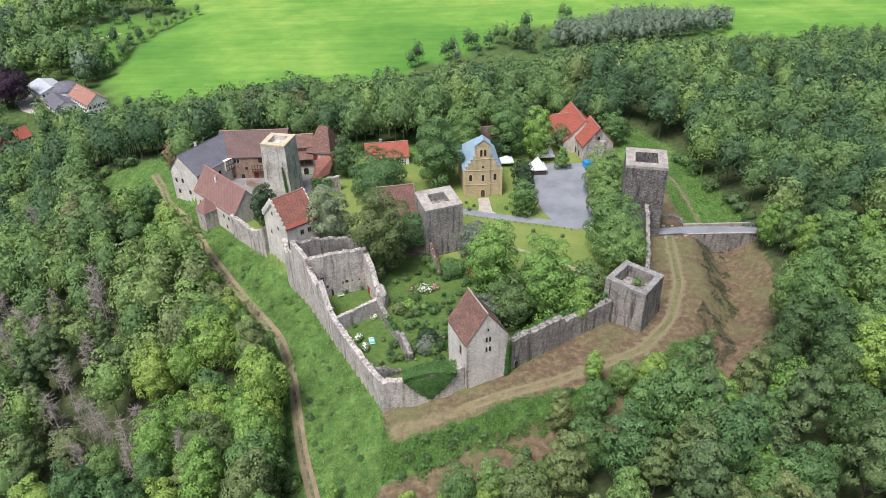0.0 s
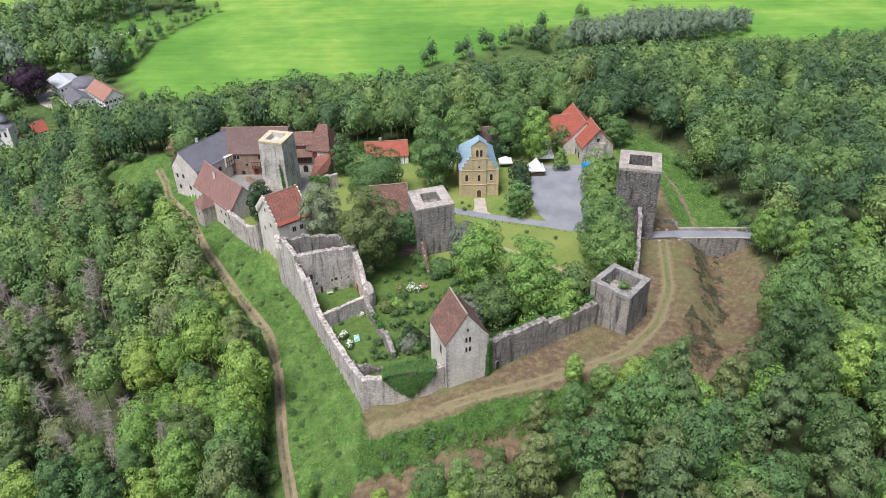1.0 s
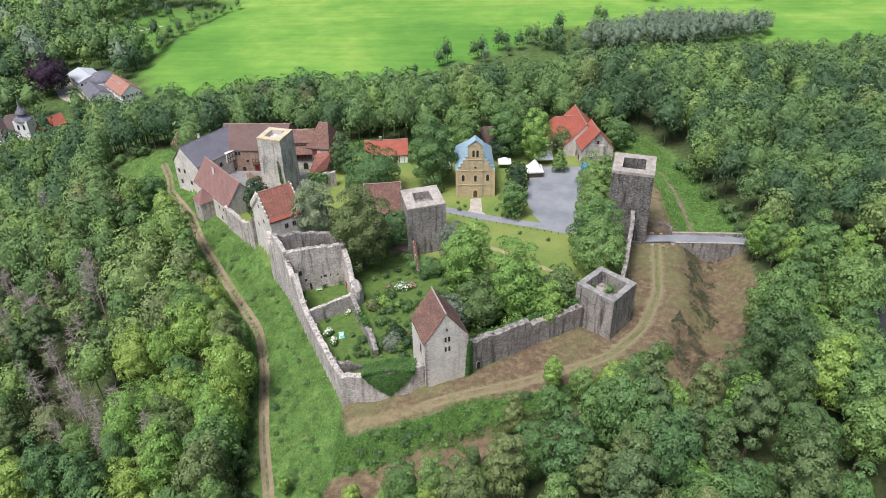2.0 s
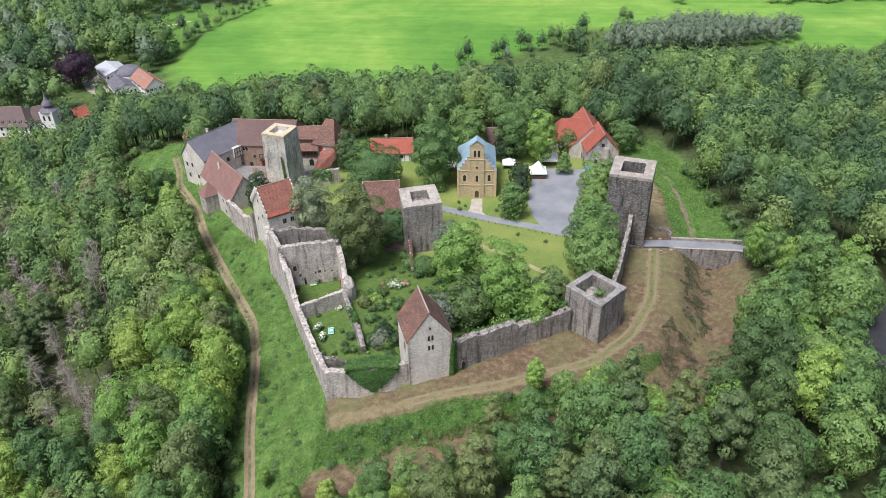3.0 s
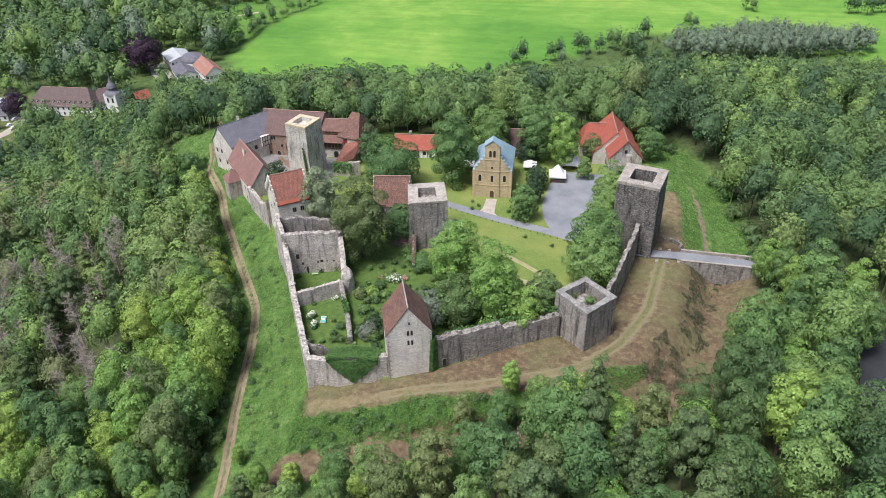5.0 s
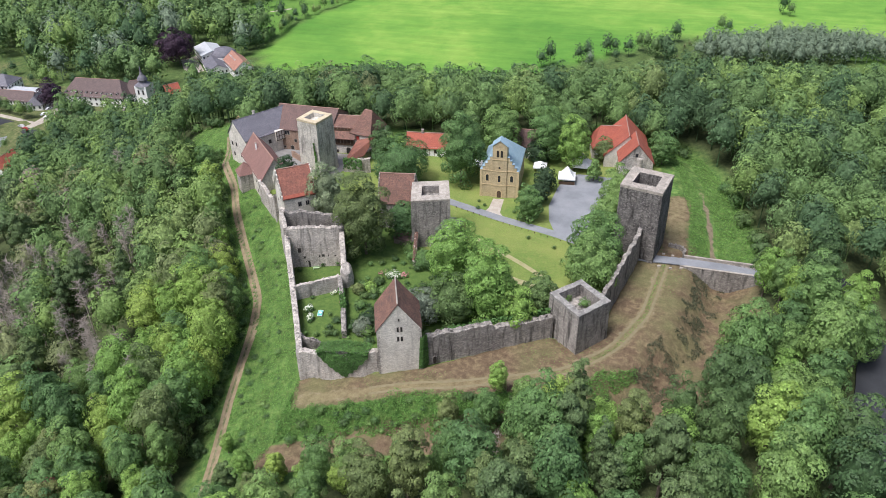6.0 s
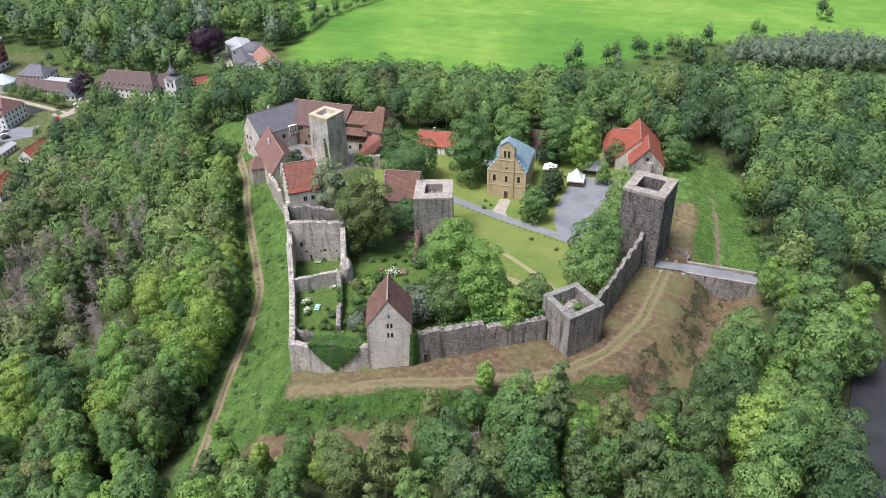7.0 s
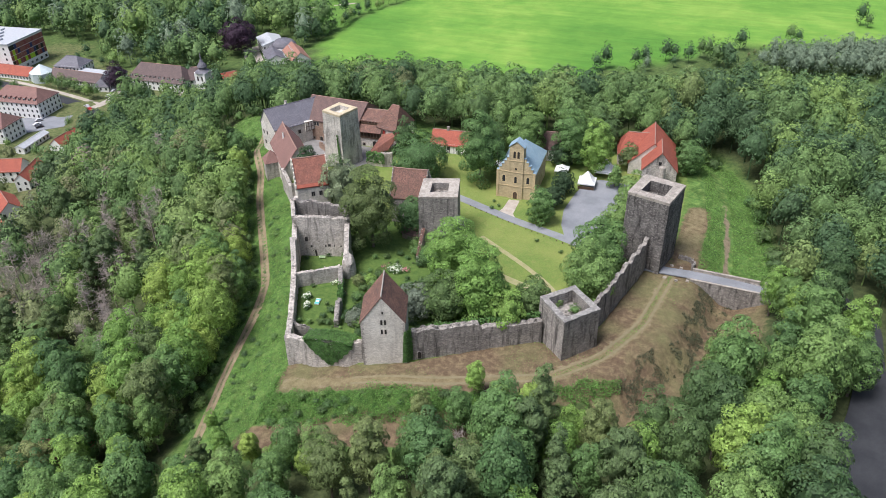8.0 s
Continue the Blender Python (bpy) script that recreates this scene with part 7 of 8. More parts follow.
bench(13.6, 166.6, -8, 3.0, M["bench"], "long pale green garden bench under the ash")
bench(-27.0, 160.2, 20, 1.8, M["bench"], "pale green bench against the ruin wall")
bench(10.8, 166.2, 5, 1.0, M["wood"], "small weathered wooden stool on the lawn")
root = thing("sun_lounger", -17.4, 141.9, 1.3, "turquoise sun lounger with white towel on the lawn", "lounger")
for nm, o, w, d, z0, z1, m in (("frame", (-17.4, 140.7), 1.3, 2.4, 1.55, 1.7, "canvas"), ("cushion", (-17.4, 140.8), 1.15, 2.0, 1.7, 1.82, "turquoise"), ("towel", (-17.55, 141.5), 0.75, 0.7, 1.82, 1.88, "canvas")):
    bm = bmesh.new()
    box(bm, o, unit((0, 0), (1, 0.25)), w, d, z0, z1)
    part(nm, bm, M[m], root)
for a, b in ((-17.9, 140.9), (-16.9, 141.1), (-18.3, 142.9), (-17.4, 143.1)):
    bm = bmesh.new()
    box(bm, (a, b), (1, 0), 0.08, 0.08, 1.25, 1.56)
    part("leg", bm, M["canvas"], root)

# garden gate wall with tiled coping beside the middle tower
ruin_wall("tiled_wall", [(-3.2, 177.9, 6.6), (-2.2, 173.5, 5.0), (-1.2, 169.0, 3.2)], 0.8, 1.2, M["pale"], "stone garden wall below the middle tower", 0.08)
root = thing("tiled_coping", -2.2, 173.5, 3.0, "orange clay tile coping on the garden wall", "coping")
part("tiles", solid([(-3.7, 177.7, 6.65), (-1.7, 168.9, 3.2), (-1.2, 169.0, 3.5), (-3.2, 177.9, 6.95), (-0.7, 169.2, 3.2), (-2.7, 178.1, 6.65)], [(0, 1, 2, 3), (3, 2, 4, 5), (0, 3, 5), (1, 4, 2), (0, 5, 4, 1)]), M["tile_old"], root)
sh, P, L = gable_house("garden_shed", (-10.4, 180.6), (-4.8, 180.0), 1.8, 1.2, 3.4, 4.6, M["wood"], M["tile_brown"], "low garden shed with brown tile roof", over=0.2)
ruin_wall("garden_rubble", [(17.4, 165.6, 2.6), (19.5, 163.6, 2.3), (21.0, 161.6, 1.8)], 0.8, 1.2, M["grey"], "broken rubble wall at the garden's edge", 0.3)
root = thing("red_gate", 7.4, 168.4, 1.3, "dark red wooden garden door", "door")
bm = bmesh.new()
box(bm, (7.4, 168.4), (0.98, -0.1), 1.6, 0.15, 1.2, 3.2)
part("leaf", bm, M["red"], root)
root = thing("ruin_door", -19.6, 161.8, 1.3, "red wooden door in the ruin", "door")
bm = bmesh.new()
box(bm, (-19.9, 161.6), unit((-20.2, 164.4), (-18.6, 160.8)), 1.3, 0.12, 1.2, 3.6)
part("leaf", bm, M["red"], root)


# ivy
def ivy(name, spots, normals, size, label, seed):
    g = np.random.default_rng(seed)
    p, d = np.array(spots), np.array(normals)
    nrm = d + g.normal(size=p.shape) * 0.45
    nrm /= np.linalg.norm(nrm, axis=1)[:, None]
    a = np.cross(nrm, g.normal(size=p.shape))
    a /= np.linalg.norm(a, axis=1)[:, None]
    b = np.cross(nrm, a)
    s = size * g.uniform(0.6, 1.3, (len(p), 1))
    q = np.stack([p - a * s, p + b * s * 0.8 + nrm * s * 0.3, p + a * s, p - b * s * 0.8], 1).reshape(-1, 3)
    me = mesh_of(name, q, np.arange(4 * len(p)).reshape(-1, 4), M["ivy"])
    tagged(new(name, me), label, "ivy", kind="stuff")


g = random.Random(33)
pts, nor = [], []
while len(pts) < 9500:
    x, z = g.uniform(-9.4, 2.4), g.uniform(-0.6, 9.8)
    q = abs(x + 3.4) / 5.9
    if q >= 1 or z < 6.4 - 6.6 * (1 - q) ** 0.85 + 0.25 * math.sin(x * 5):
        continue
    y = 122.2 + 3.4 * (x + 14.4) / 19
    swell = (1 - q) * (0.9 + 0.3 * math.sin(x * 1.7 + z)) * min(1, max(0.15, (z + 0.5) / 5))
    if z > 7.4:
        pts.append((x, y + g.uniform(-1.6, 2.4), 7.3 + (1 - q) * 0.8 + g.uniform(-0.3, 0.3)))
        nor.append((0, -0.2, 1))
    else:
        pts.append((x, y - 0.8 - swell - g.uniform(0, 0.25), z))
        nor.append((0.4 * (1 if x > -3.4 else -1) * q, -1, 0.45))
ivy("ivy_curtain", pts, nor, 0.16, "thick green ivy hanging over the curtain wall", 1)
pts, nor = [], []
while len(pts) < 2200:
    z, w = g.uniform(2.0, 11), g.uniform(-1.0, 0.8)
    if abs(w) < 0.9 - 0.06 * (z - 2) * (1 if w < 0 else 0.4):
        pts.append((14.1 + w, 128.9 + w * 0.4 - 0.25 + g.uniform(-0.2, 0.1) + max(0, w) * 1.6, z))
        nor.append((0.3, -1, 0.2))
ivy("ivy_house", pts, nor, 0.16, "green ivy climbing the tower house corner", 2)
pts, nor = [], []
while len(pts) < 420:
    z = g.uniform(1.5, 14)
    w = g.uniform(-0.55, 0.55) * (1.1 - z / 16)
    pts.append((-49.6 + w + (14 - z) * 0.06, 212.0 - 0.45 + (14 - z) * -0.02, z))
    nor.append((0, -1, 0.1))
ivy("ivy_keep", pts, nor, 0.26, "narrow ivy strand climbing the keep", 3)
pts, nor = [], []
for _ in range(900):
    f = g.random()
    pts.append((-42.4 + 6.5 * f, 218.6 + 0.5 * f + g.uniform(-1.0, 0.6), g.uniform(2.6, 6.4)))
    nor.append((0, -0.8, 0.6))
for _ in range(500):
    f = g.random()
    pts.append((16 + 24 * f, 133.4 + 14.6 * f + g.uniform(0.3, 1.6), 8.6 + g.uniform(-0.6, 0.8)))
    nor.append((0, -0.5, 0.9))
for _ in range(700):
    f = g.random()
    pts.append((-15.4 + 3.6 * f + g.uniform(-0.6, 0.9), 150.4 - 7.2 * f, g.uniform(2.0, 4.6)))
    nor.append((0.6, -0.3, 0.6))
ivy("ivy_walls", pts, nor, 0.3, "patches of green creeper over wall tops", 4)


# weeds on the slopes
def weeds(name, x0, x1, y0, y1, n, size, cond, material, label, seed, tall=0.5):
    g = np.random.default_rng(seed)
    x, y = g.uniform(x0, x1, n * 4), g.uniform(y0, y1, n * 4)
    k = cond(x, y)
    x, y = x[k][:n], y[k][:n]
    z = ground(x, y)
    clump = np.array([noise.noise((a * 0.35, b * 0.35, 3.0)) for a, b in zip(x, y)])
    p = np.stack([x, y, z + tall * g.uniform(0.0, 1.0, len(x)) * np.clip(0.6 + 1.5 * clump, 0.05, 2)], 1)
    nrm = g.normal(size=p.shape) * 0.6 + np.array([0, -0.3, 0.9])
    nrm /= np.linalg.norm(nrm, axis=1)[:, None]
    a = np.cross(nrm, g.normal(size=p.shape))
    a /= np.linalg.norm(a, axis=1)[:, None]
    b = np.cross(nrm, a)
    s = size * g.uniform(0.5, 1.3, (len(p), 1))
    q = np.stack([p - a * s, p + a * s * 0.7 + b * s * 0.6, p + a * s * 0.7 - b * s * 0.6], 1).reshape(-1, 3)
    me = mesh_of(name, q, np.arange(3 * len(p)).reshape(-1, 3), material)
    tagged(new(name, me), label, "weeds", kind="stuff")


def patchy(x, y):
    """Smooth unevenness between about -1 and 1."""
    return np.array([1.3 * noise.noise((a * 0.22, b * 0.22, 1.5)) + 0.9 * noise.noise((a * 0.7, b * 0.7, 4.5)) for a, b in zip(x, y)])


weed_mat = leaf("weed_leaves", (0.118, 0.218, 0.052), (0.118, 0.218, 0.052), (0.118, 0.218, 0.052), 0.25)
bank_mat = leaf("bank_leaves", (0.095, 0.190, 0.042), (0.095, 0.190, 0.042), (0.095, 0.190, 0.042), 0.2)
scrub_mat = leaf("scrub_leaves", (0.066, 0.072, 0.040), (0.066, 0.072, 0.040), (0.066, 0.072, 0.040), 0.15)
weeds("slope_weeds", -112, -8, 88, 225, 60000, 0.17, lambda x, y: (signed(BANK, x, y) > -0.9) & (signed(BANK, x, y) < 17) & (line_off(PATH_LEFT, x, y) > 1.35) & (np.degrees(np.arctan2(y - 170, x)) % 360 > 140) & (np.degrees(np.arctan2(y - 170, x)) % 360 < 258),
      weed_mat, "rough green weeds on the slope below the wall", 51)
weeds("bank_scrub", -14, 62, 98, 145, 44000, 0.19, lambda x, y: (signed(BANK, x, y) > 0.6 + patchy(x, y)) & (signed(BANK, x, y) < 7.5 - 3.0 * ease(x, 20, 50) + 2 * patchy(x, y)) & (y < 140), bank_mat, "dense green scrub on the ditch bank", 52, 1.8)
weeds("ditch_scrub", 60, 86, 134, 186, 14000, 0.17, lambda x, y: (signed(BANK, x, y) > 2.5 + 2 * patchy(x, y)) & (signed(BANK, x, y) < 9.5 + 2 * patchy(y, x)) & (patchy(x * 1.7 + 40, y * 1.7) > -0.15), scrub_mat, "dark low patchy scrub down the ditch side", 53, 0.7)
weeds("track_grass", 34, 68, 130, 186, 9000, 0.13, lambda x, y: (line_off(TRACK, x, y) < 0.55) & (x > 44 + 3 * patchy(x, y)), weed_mat, "green grass strip between the terrace wheel ruts", 57, 0.22)
weeds("terrace_tufts", -14, 72, 112, 190, 5200, 0.12, lambda x, y: (signed(BANK, x, y) < 0.5) & (signed(CASTLE, x, y) > 0.5) & (patchy(x * 0.35 + 9, y * 0.35) > 0.25) & (line_off(TRACK, x, y) > 1.2), weed_mat, "thin grass tufts over the dry terrace", 58, 0.08)
for _ in range(70):
    f = rng.random()
    k = rng.randrange(1, len(PATH_LEFT) - 4)
    x, y = mid(PATH_LEFT[k], PATH_LEFT[k + 1], f)
    x, y = x + rng.uniform(3, 13), y - rng.uniform(-1, 5)
    if 0.8 < signed(BANK, np.array([x]), np.array([y]))[0] < 14 and line_off(PATH_LEFT, np.array([x]), np.array([y]))[0] > 2.5:
        bush(x, y, rng.uniform(0.5, 1.2), rng.randrange(2), gz(x, y) - 0.2, 0.7)
weeds("hollow_weeds", 66, 98, 190, 264, 16000, 0.24, lambda x, y: (signed(HOLLOW, x, y) < 3) & (line_off([(80, 197.5), (78.4, 216), (75.8, 237), (71, 257)], x, y) > 1.6) & (signed(BANK, x, y) > 0.5), weed_mat, "rough green growth in the grassy hollow", 54)
weeds("meadow_weeds", -130, -88, 205, 265, 5000, 0.3, lambda x, y: signed(MEADOW, x, y) < 3, weed_mat, "rough grass of the hillside meadow", 55, 0.3)
weeds("path_grass", -100, -24, 90, 240, 2600, 0.14, lambda x, y: (line_off(PATH_LEFT, x, y) < 0.35) & (patchy(x * 0.6, y * 0.6) > -0.5), weed_mat, "grass strip between the wheel ruts of the path", 56, 0.15)
rut_grass = plain("worn_straw_rut", (0.235, 0.195, 0.115), (0.185, 0.16, 0.085), 0.8)
for side in (-1, 1):
    rut = [(p[0] + side * 1.0 * n[1], p[1] - side * 1.0 * n[0]) for p, n in zip(TRACK[1:], [unit(a, b) for a, b in zip(TRACK[1:], TRACK[2:])] + [unit(TRACK[-2], TRACK[-1])])]
    strip("wheel_rut", rut, 0.7, rut_grass, "dry worn wheel rut on the terrace", 0.04, "track")
rut_earth = plain("rutted_earth", (0.30, 0.24, 0.155), (0.22, 0.17, 0.105), 0.6, 0.95, 5.0, 0.1)
for side in (-1, 1):
    rut = [(p[0] + side * 0.8 * n[1], p[1] - side * 0.8 * n[0]) for p, n in zip(PATH_LEFT, [unit(a, b) for a, b in zip(PATH_LEFT, PATH_LEFT[1:])] + [unit(PATH_LEFT[-2], PATH_LEFT[-1])])]
    strip("path_rut", rut, 0.95, rut_earth, "bare earth wheel rut of the hillside path", 0.05, "path")


# ---- the spa village in the valley ----
VZ = VALLEY


def block(name, A, B, half, floors, roof_h, wall, roof, label, hip=(0, 0), win=2.6, storey=3.1, ends=True, base=VZ):
    """A village house: walls, roof, rows of windows on both long sides and the ends."""
    eave = base + floors * storey + 0.4
    h, P, L = gable_house(name, A, B, half, base, eave, eave + roof_h, M[wall], M[roof], label, over=0.5, hip=hip)
    U = unit(A, B)
    for fl in range(floors):
        z = base + 0.9 + fl * storey
        n = int(L / win)
        for k in range(n):
            s = (k + 0.5) * L / n
            opening(h, P(s, half, 0), U, z, 1.1, 1.6, M["white"], "glass")
        if ends:
            m = max(1, int(half * 2 / win))
            for k in range(m):
                d = -half + (k + 0.5) * 2 * half / m
                opening(h, P(0, d, 0), unit(P(0, -1, 0), P(0, 1, 0)), z, 1.1, 1.6, M["white"], "glass")
                opening(h, P(L, d, 0), unit(P(0, 1, 0), P(0, -1, 0)), z, 1.1, 1.6, M["white"], "glass")
    return h, P, L


for name, A, B, half, floors, rise, wall, roof, label, hips, gap in VILLAGE:
    h, P, L = block(name, A, B, half, floors, rise, wall, roof, label, hip=hips, win=gap, base=max(VZ, gz(*mid(A, B)) - 0.3))
    U = unit(A, B)
    if name in ("manor", "villa"):
        # dormers along the eaves
        top = VZ + floors * 3.1 + 0.4
        for k in range(int(L / 3.4)):
            o = P(2.4 + k * 3.4, half - 1.4, 0)
            bm = bmesh.new()
            box(bm, o[:2], U, 1.6, 2.4, top + 0.3, top + 2.3)
            d = part("dormer", bm, M[roof], h)
            opening(d, o, U, top + 0.6, 1.0, 1.3, M["white"], "glass")
    if name == "park_house":
        for k in range(5):
            o = P(3.0 + k * 3.2, 3.0, 0)
            bm = bmesh.new()
            box(bm, o[:2], U, 0.9, 1.2, VZ + 9.0, VZ + 9.9)
            part("roof_light", bm, M["zinc_pale"], h)
        for k in range(6):
            bm = bmesh.new()
            box(bm, P(L + 0.04, -6.0 + k * 2.4, 0)[:2], unit(P(0, 1, 0), P(0, -1, 0)), 0.35, 0.15, VZ + 3.4, VZ + 6.4)
            part("beam", bm, M["timber"], h)
# chapel with curved gables and a dark onion spire
C = (-244.0, 377.0)
root = thing("chapel", *C, VZ, "white chapel tower with dark onion spire", "church")
bm = bmesh.new()
prism(bm, [(C[0] - 4, C[1] - 4), (C[0] + 4, C[1] - 4), (C[0] + 4, C[1] + 4), (C[0] - 4, C[1] + 4)], VZ, VZ + 11.5)
part("tower", bm, M["white"], root)
prof = [(5.2, 11.5), (3.8, 12.4), (2.8, 13.0), (2.6, 13.8), (3.1, 14.8), (2.5, 16.2), (1.2, 17.8), (0.6, 19.4), (0.15, 23.5)]
bm = bmesh.new()
rings = [[bm.verts.new((C[0] + r * math.cos(a), C[1] + r * math.sin(a), VZ + z)) for a in np.linspace(0, 2 * math.pi, 13)[:-1]] for r, z in prof]
for a, b in zip(rings, rings[1:]):
    for k in range(12):
        bm.faces.new((a[k], a[(k + 1) % 12], b[(k + 1) % 12], b[k]))
bm.faces.new(rings[-1])
part("spire", bm, M["slate"], root)
for k in range(2):
    opening(root, (C[0] - 1.6 + k * 3.2, C[1] - 4), (1, 0), VZ + 6.5, 1.0, 2.8, M["cap"], "glass", arch=True)
# flat-roofed link between pavilion and slate wing
root = thing("spa_link", -324, 367, VZ, "low white flat-roofed link building", "building")
bm = bmesh.new()
box(bm, (-325, 363.5), unit((-338, 364), (-312, 366)), 26, 8, VZ, VZ + 4.0)
part("wall", bm, M["white"], root)
bm = bmesh.new()
box(bm, (-325, 363.2), unit((-338, 364), (-312, 366)), 26.6, 8.6, VZ + 4.0, VZ + 4.4)
part("flat_roof", bm, M["zinc_pale"], root)
# glass entrance hall
root = thing("glass_hall", -356, 352, VZ, "pale glass entrance hall with faceted roof", "building")
glass_roof = plain("pale_glass_roof", (0.50, 0.58, 0.58), (0.60, 0.66, 0.65), 0.8, 0.15, 4.0, 0.6)
ring = [(-356 + 7.5 * math.cos(a), 352 + 7.5 * math.sin(a)) for a in np.linspace(0, 2 * math.pi, 9)[:-1]]
bm = bmesh.new()
prism(bm, ring, VZ, VZ + 6)
part("wall", bm, glass_roof, root)
big = grow(ring, 0.3)
part("roof", solid([(*p, VZ + 5.9) for p in big] + [(-356, 352, VZ + 11)], [(k, (k + 1) % 8, 8) for k in range(8)] + [tuple(range(7, -1, -1))]), glass_roof, root)

# modern clinic with coloured panels
root = thing("clinic", -400, 372, VZ, "modern white clinic with coloured facade panels", "building")
A, B = (-384, 355), (-390, 389)
U = unit(A, B)
N = (-U[1], U[0])
bm = bmesh.new()
box(bm, mid(A, B), U, math.dist(A, B), 52, VZ, VZ + 19.2)
part("body", bm, M["white"], root)
bm = bmesh.new()
box(bm, (mid(A, B)[0] - N[0] * 0.4, mid(A, B)[1] - N[1] * 0.4), U, math.dist(A, B) + 0.8, 53, VZ + 19.2, VZ + 20.0)
part("flat_roof", bm, M["zinc_pale"], root)
g = random.Random(5)
brick_red = plain("brick_red_panel", (0.23, 0.09, 0.07), (0.28, 0.12, 0.09))
hues = [brick_red, brick_red, brick_red, plain("navy_panel", (0.02, 0.03, 0.10), (0.03, 0.04, 0.13)), M["glass"], plain("lime_panel", (0.35, 0.55, 0.03), (0.40, 0.60, 0.04)), plain("maroon_panel", (0.20, 0.05, 0.05), (0.25, 0.07, 0.06))]
for fl in range(4):
    for k in range(14):
        p = mid(A, B, (k + 0.5) / 14)
        bm = bmesh.new()
        box(bm, (p[0] - N[0] * 0.12, p[1] - N[1] * 0.12), U, math.dist(A, B) / 14 - 0.15, 0.25, VZ + 4.6 + fl * 3.5, VZ + 4.6 + fl * 3.5 + 3.2)
        part("panel", bm, hues[g.randrange(len(hues))], root)
for k in range(7):
    opening(root, mid(A, B, (k + 0.5) / 7), (-U[0], -U[1]), VZ + 1.2, 2.2, 1.8, M["white"], "glass")
for fl in range(5):
    for k in range(6):
        p = (A[0] + N[0] * (4 + 8 * k), A[1] + N[1] * (4 + 8 * k))
        opening(root, p, (-N[0], -N[1]), VZ + 1.6 + fl * 3.5, 1.4, 1.5, M["white"], "glass")
for k in range(4):
    bm = bmesh.new()
    q = mid(A, B, 0.2 + 0.2 * k)
    box(bm, (q[0] + N[0] * (10 + 5 * k), q[1] + N[1] * (10 + 5 * k)), U, 4.0, 2.0, VZ + 20.0, VZ + 21.0)
    part("roof_unit", bm, M["zinc_pale"], root)

# domed hall beside the assembly hall
C = (-236.0, 457.0)
root = thing("domed_hall", *C, VZ, "dark grey domed hall beside the assembly hall", "building")
bm = bmesh.new()
for j in range(6):
    a0, a1 = math.pi / 2 * j / 6, math.pi / 2 * (j + 1) / 6
    for k in range(16):
        b0, b1 = 2 * math.pi * k / 16, 2 * math.pi * (k + 1) / 16
        q = [(C[0] + 9 * math.cos(a) * math.cos(b), C[1] + 9 * math.cos(a) * math.sin(b), VZ + 5 + 5.0 * math.sin(a)) for a, b in ((a0, b0), (a0, b1), (a1, b1), (a1, b0))]
        bm.faces.new([bm.verts.new(v) for v in (q if j < 5 else q[:3])])
part("dome", bm, M["slate"], root)
bm = bmesh.new()
prism(bm, [(C[0] + 9 * math.cos(a), C[1] + 9 * math.sin(a)) for a in np.linspace(0, 2 * math.pi, 17)[:-1]], VZ, VZ + 5.1)
part("drum", bm, M["white"], root)

# streets, yards and paths
flat = lambda x, y: VZ
strip("village_street", STREET, 7.5, M["asphalt_dark"], "dark grey village street", 0.08, z=flat, step=4)
strip("street_footway", [(p[0] + 1.0, p[1] + 6.6) for p in STREET[:4]], 3.2, M["paving"], "pale footway along the village street", 0.10, z=flat, step=4)
strip("manor_drive", DRIVE, 6, M["paving"], "pale paved drive to the manor", 0.12, z=flat, step=4)
strip("manor_front", [(-300, 360), (-270, 359), (-244, 364)], 4, M["paving"], "pale gravel walk before the manor", 0.10, z=flat, step=4)
strip("park_path", [(-300, 540), (-288, 550), (-273, 572), (-258, 582), (-240, 600)], 3, M["paving"], "pale path through the park", 0.10, "path", z=flat, step=4)
slab("villa_car_park", [(-342, 290), (-300, 281), (-284, 298), (-292, 313), (-318, 298), (-344, 300)], VZ + 0.12, M["asphalt"], "grey parking yard between the villas", "yard")
slab("hall_yard", [(-268, 452), (-256, 436), (-244, 428), (-240, 436), (-252, 450), (-262, 462)], VZ + 0.12, M["paving"], "pale paved yard beside the hall", "yard")


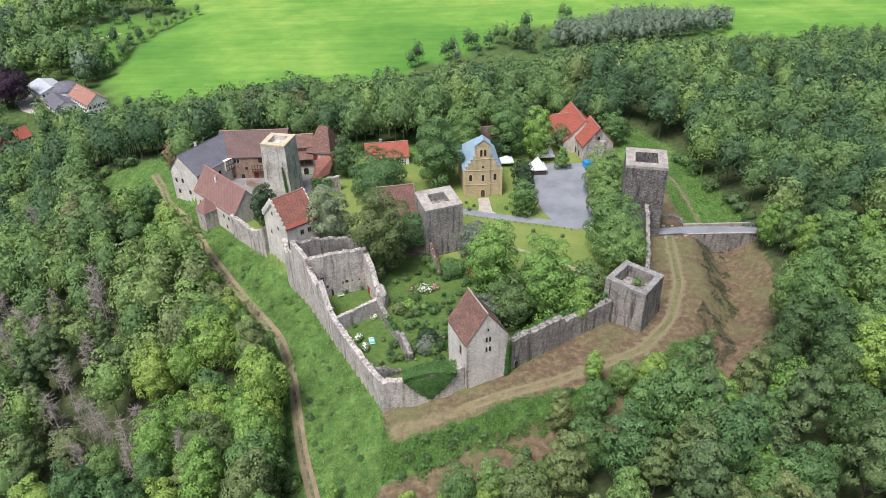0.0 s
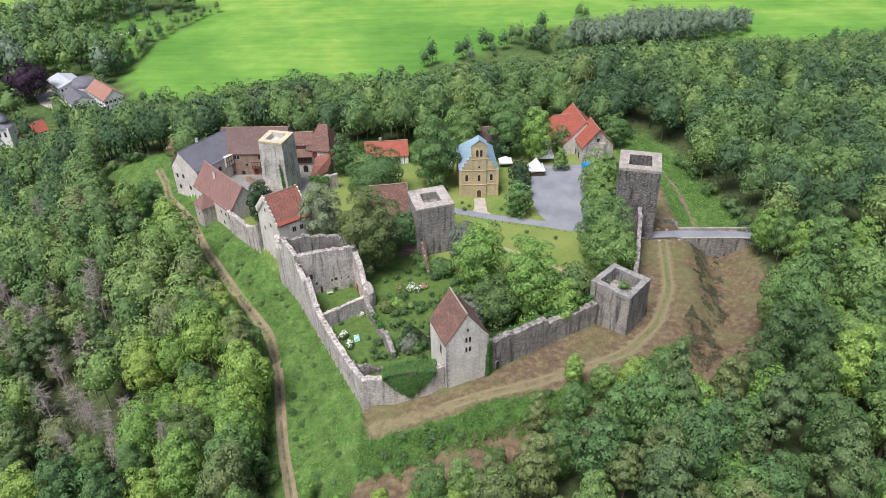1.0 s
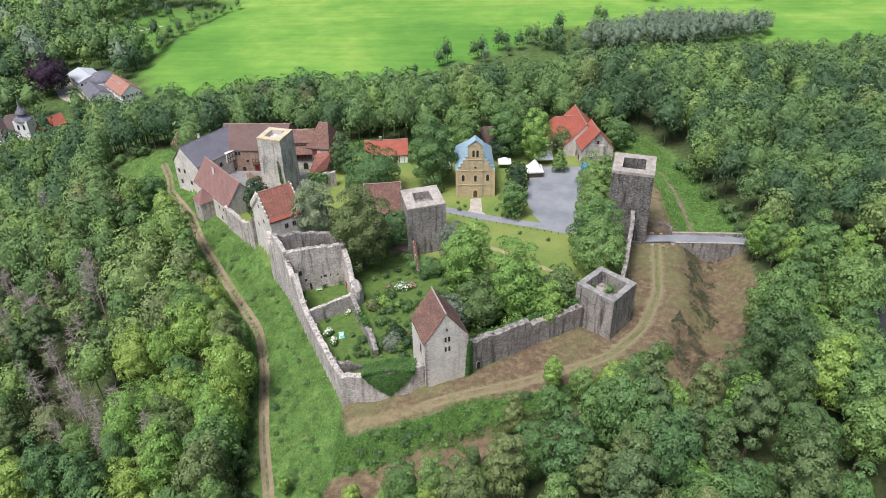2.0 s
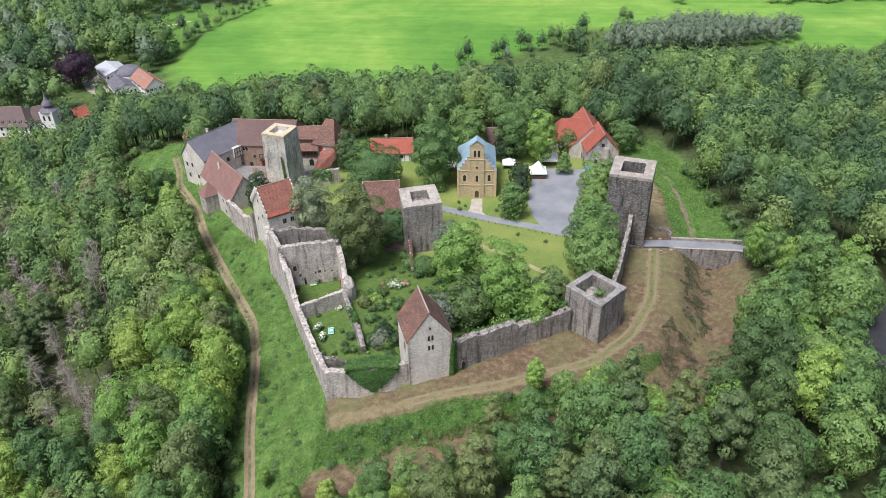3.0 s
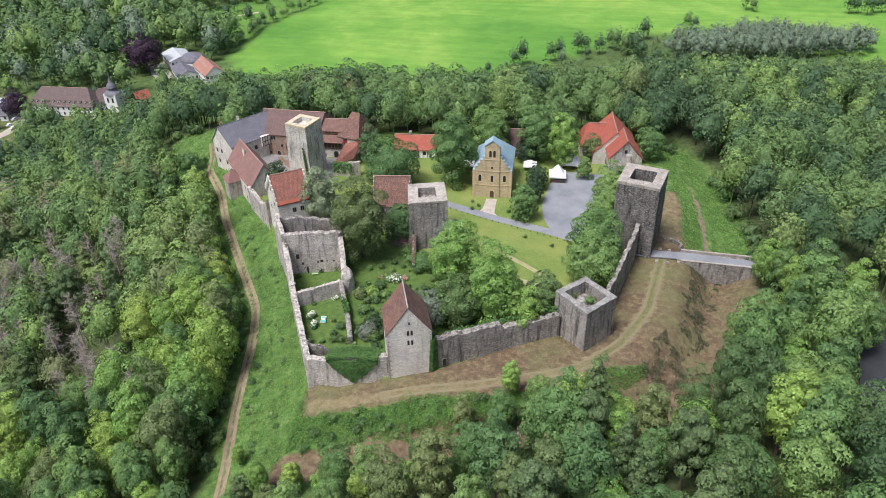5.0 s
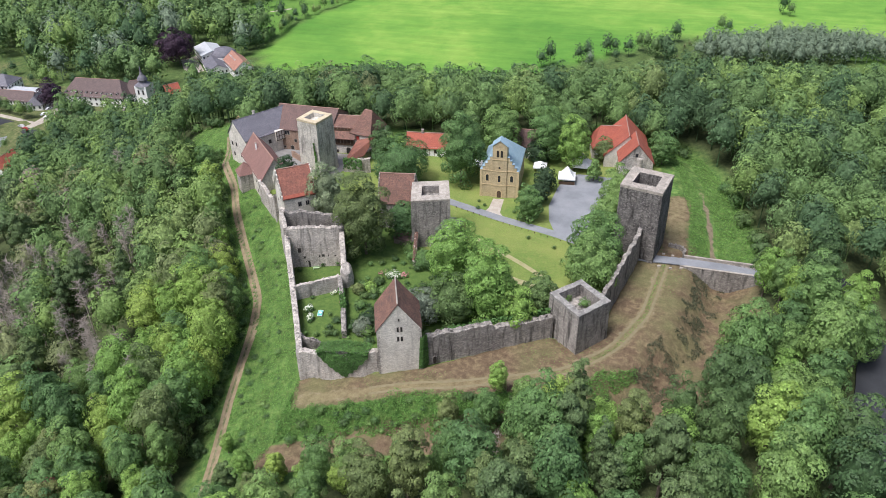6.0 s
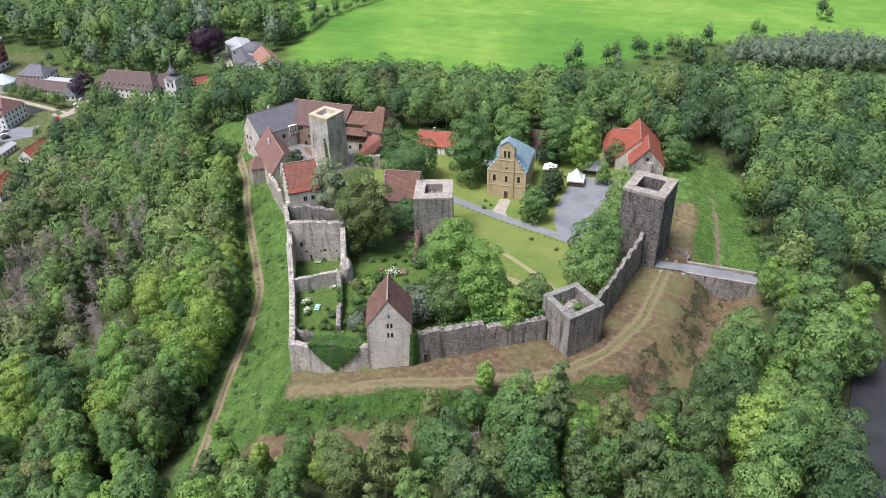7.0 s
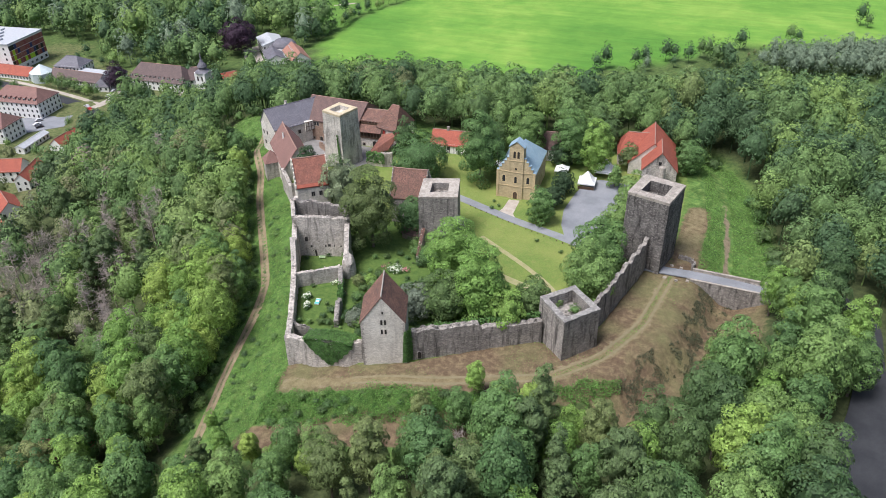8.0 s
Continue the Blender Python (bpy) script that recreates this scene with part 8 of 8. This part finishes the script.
def car(x, y, turn, paint, label):
    root = thing("parked_car", x, y, VZ + 0.1, label, "car", "cars in the village")
    ca, sa = math.cos(radians(turn)), math.sin(radians(turn))
    W = lambda a, b, z: (x + a * ca - b * sa, y + a * sa + b * ca, VZ + 0.12 + z)
    side = [(-2.2, 0.35), (-2.2, 0.95), (-1.5, 1.05), (-0.9, 1.5), (0.7, 1.5), (1.3, 1.0), (2.1, 0.85), (2.2, 0.35)]
    n = len(side)
    part("body", solid([W(a, b, z) for b in (-0.88, 0.88) for a, z in side], [tuple(range(n)), tuple(range(n, 2 * n))] + [(i, (i + 1) % n, n + (i + 1) % n, n + i) for i in range(n)]), paint, root)
    for b in (-0.9, 0.9):
        part("side_window", solid([W(a, b + e, z) for e in (-0.02, 0.02) for a, z in ((-1.3, 1.08), (-0.8, 1.42), (0.6, 1.42), (1.1, 1.05))], [(0, 1, 2, 3), (4, 5, 6, 7), (0, 1, 5, 4), (1, 2, 6, 5), (2, 3, 7, 6), (3, 0, 4, 7)]), M["glass"], root)
        for a in (-1.35, 1.35):
            v, f = [], []
            limb(v, f, W(a, b - 0.1, 0.33), W(a, b + 0.1, 0.33), 0.33, 0.33, 10)
            f.append(tuple(range(9, -1, -1)))
            part("wheel", solid(v, f), M["timber"], root)


paints = [plain("silver_paint", (0.5, 0.5, 0.52), (0.45, 0.45, 0.47), 1, 0.3), plain("white_paint", (0.75, 0.75, 0.75), (0.7, 0.7, 0.7), 1, 0.3), plain("dark_paint", (0.04, 0.04, 0.05), (0.05, 0.05, 0.06), 1, 0.3), plain("red_paint", (0.4, 0.03, 0.03), (0.36, 0.03, 0.03), 1, 0.3)]
for x, y, t, k in ((-293, 325.5, -12, 0), (-288, 322.6, -20, 3), (-300, 294, 60, 1), (-296, 292, 60, 2), (-304, 299, 60, 0), (-312, 291, 20, 2), (-288, 341, 75, 1), (-296, 352, 75, 0), (-293, 344, 75, 1)):
    car(x, y, t, paints[k], ("silver", "white", "dark grey", "red")[k] + " car parked in the village street")
t = tree_kind(601, "broad", 13.0, 24, 6500, 0.55, M["leaf_purple"], "copper_beech", "dark purple copper beech in the park")
t.location = (-262, 442, VZ)
t = tree_kind(602, "broad", 7.0, 17, 2600, 0.45, M["leaf_purple"], "copper_beech", "dark purple copper beech by the manor")
t.location = (-296, 357, VZ)
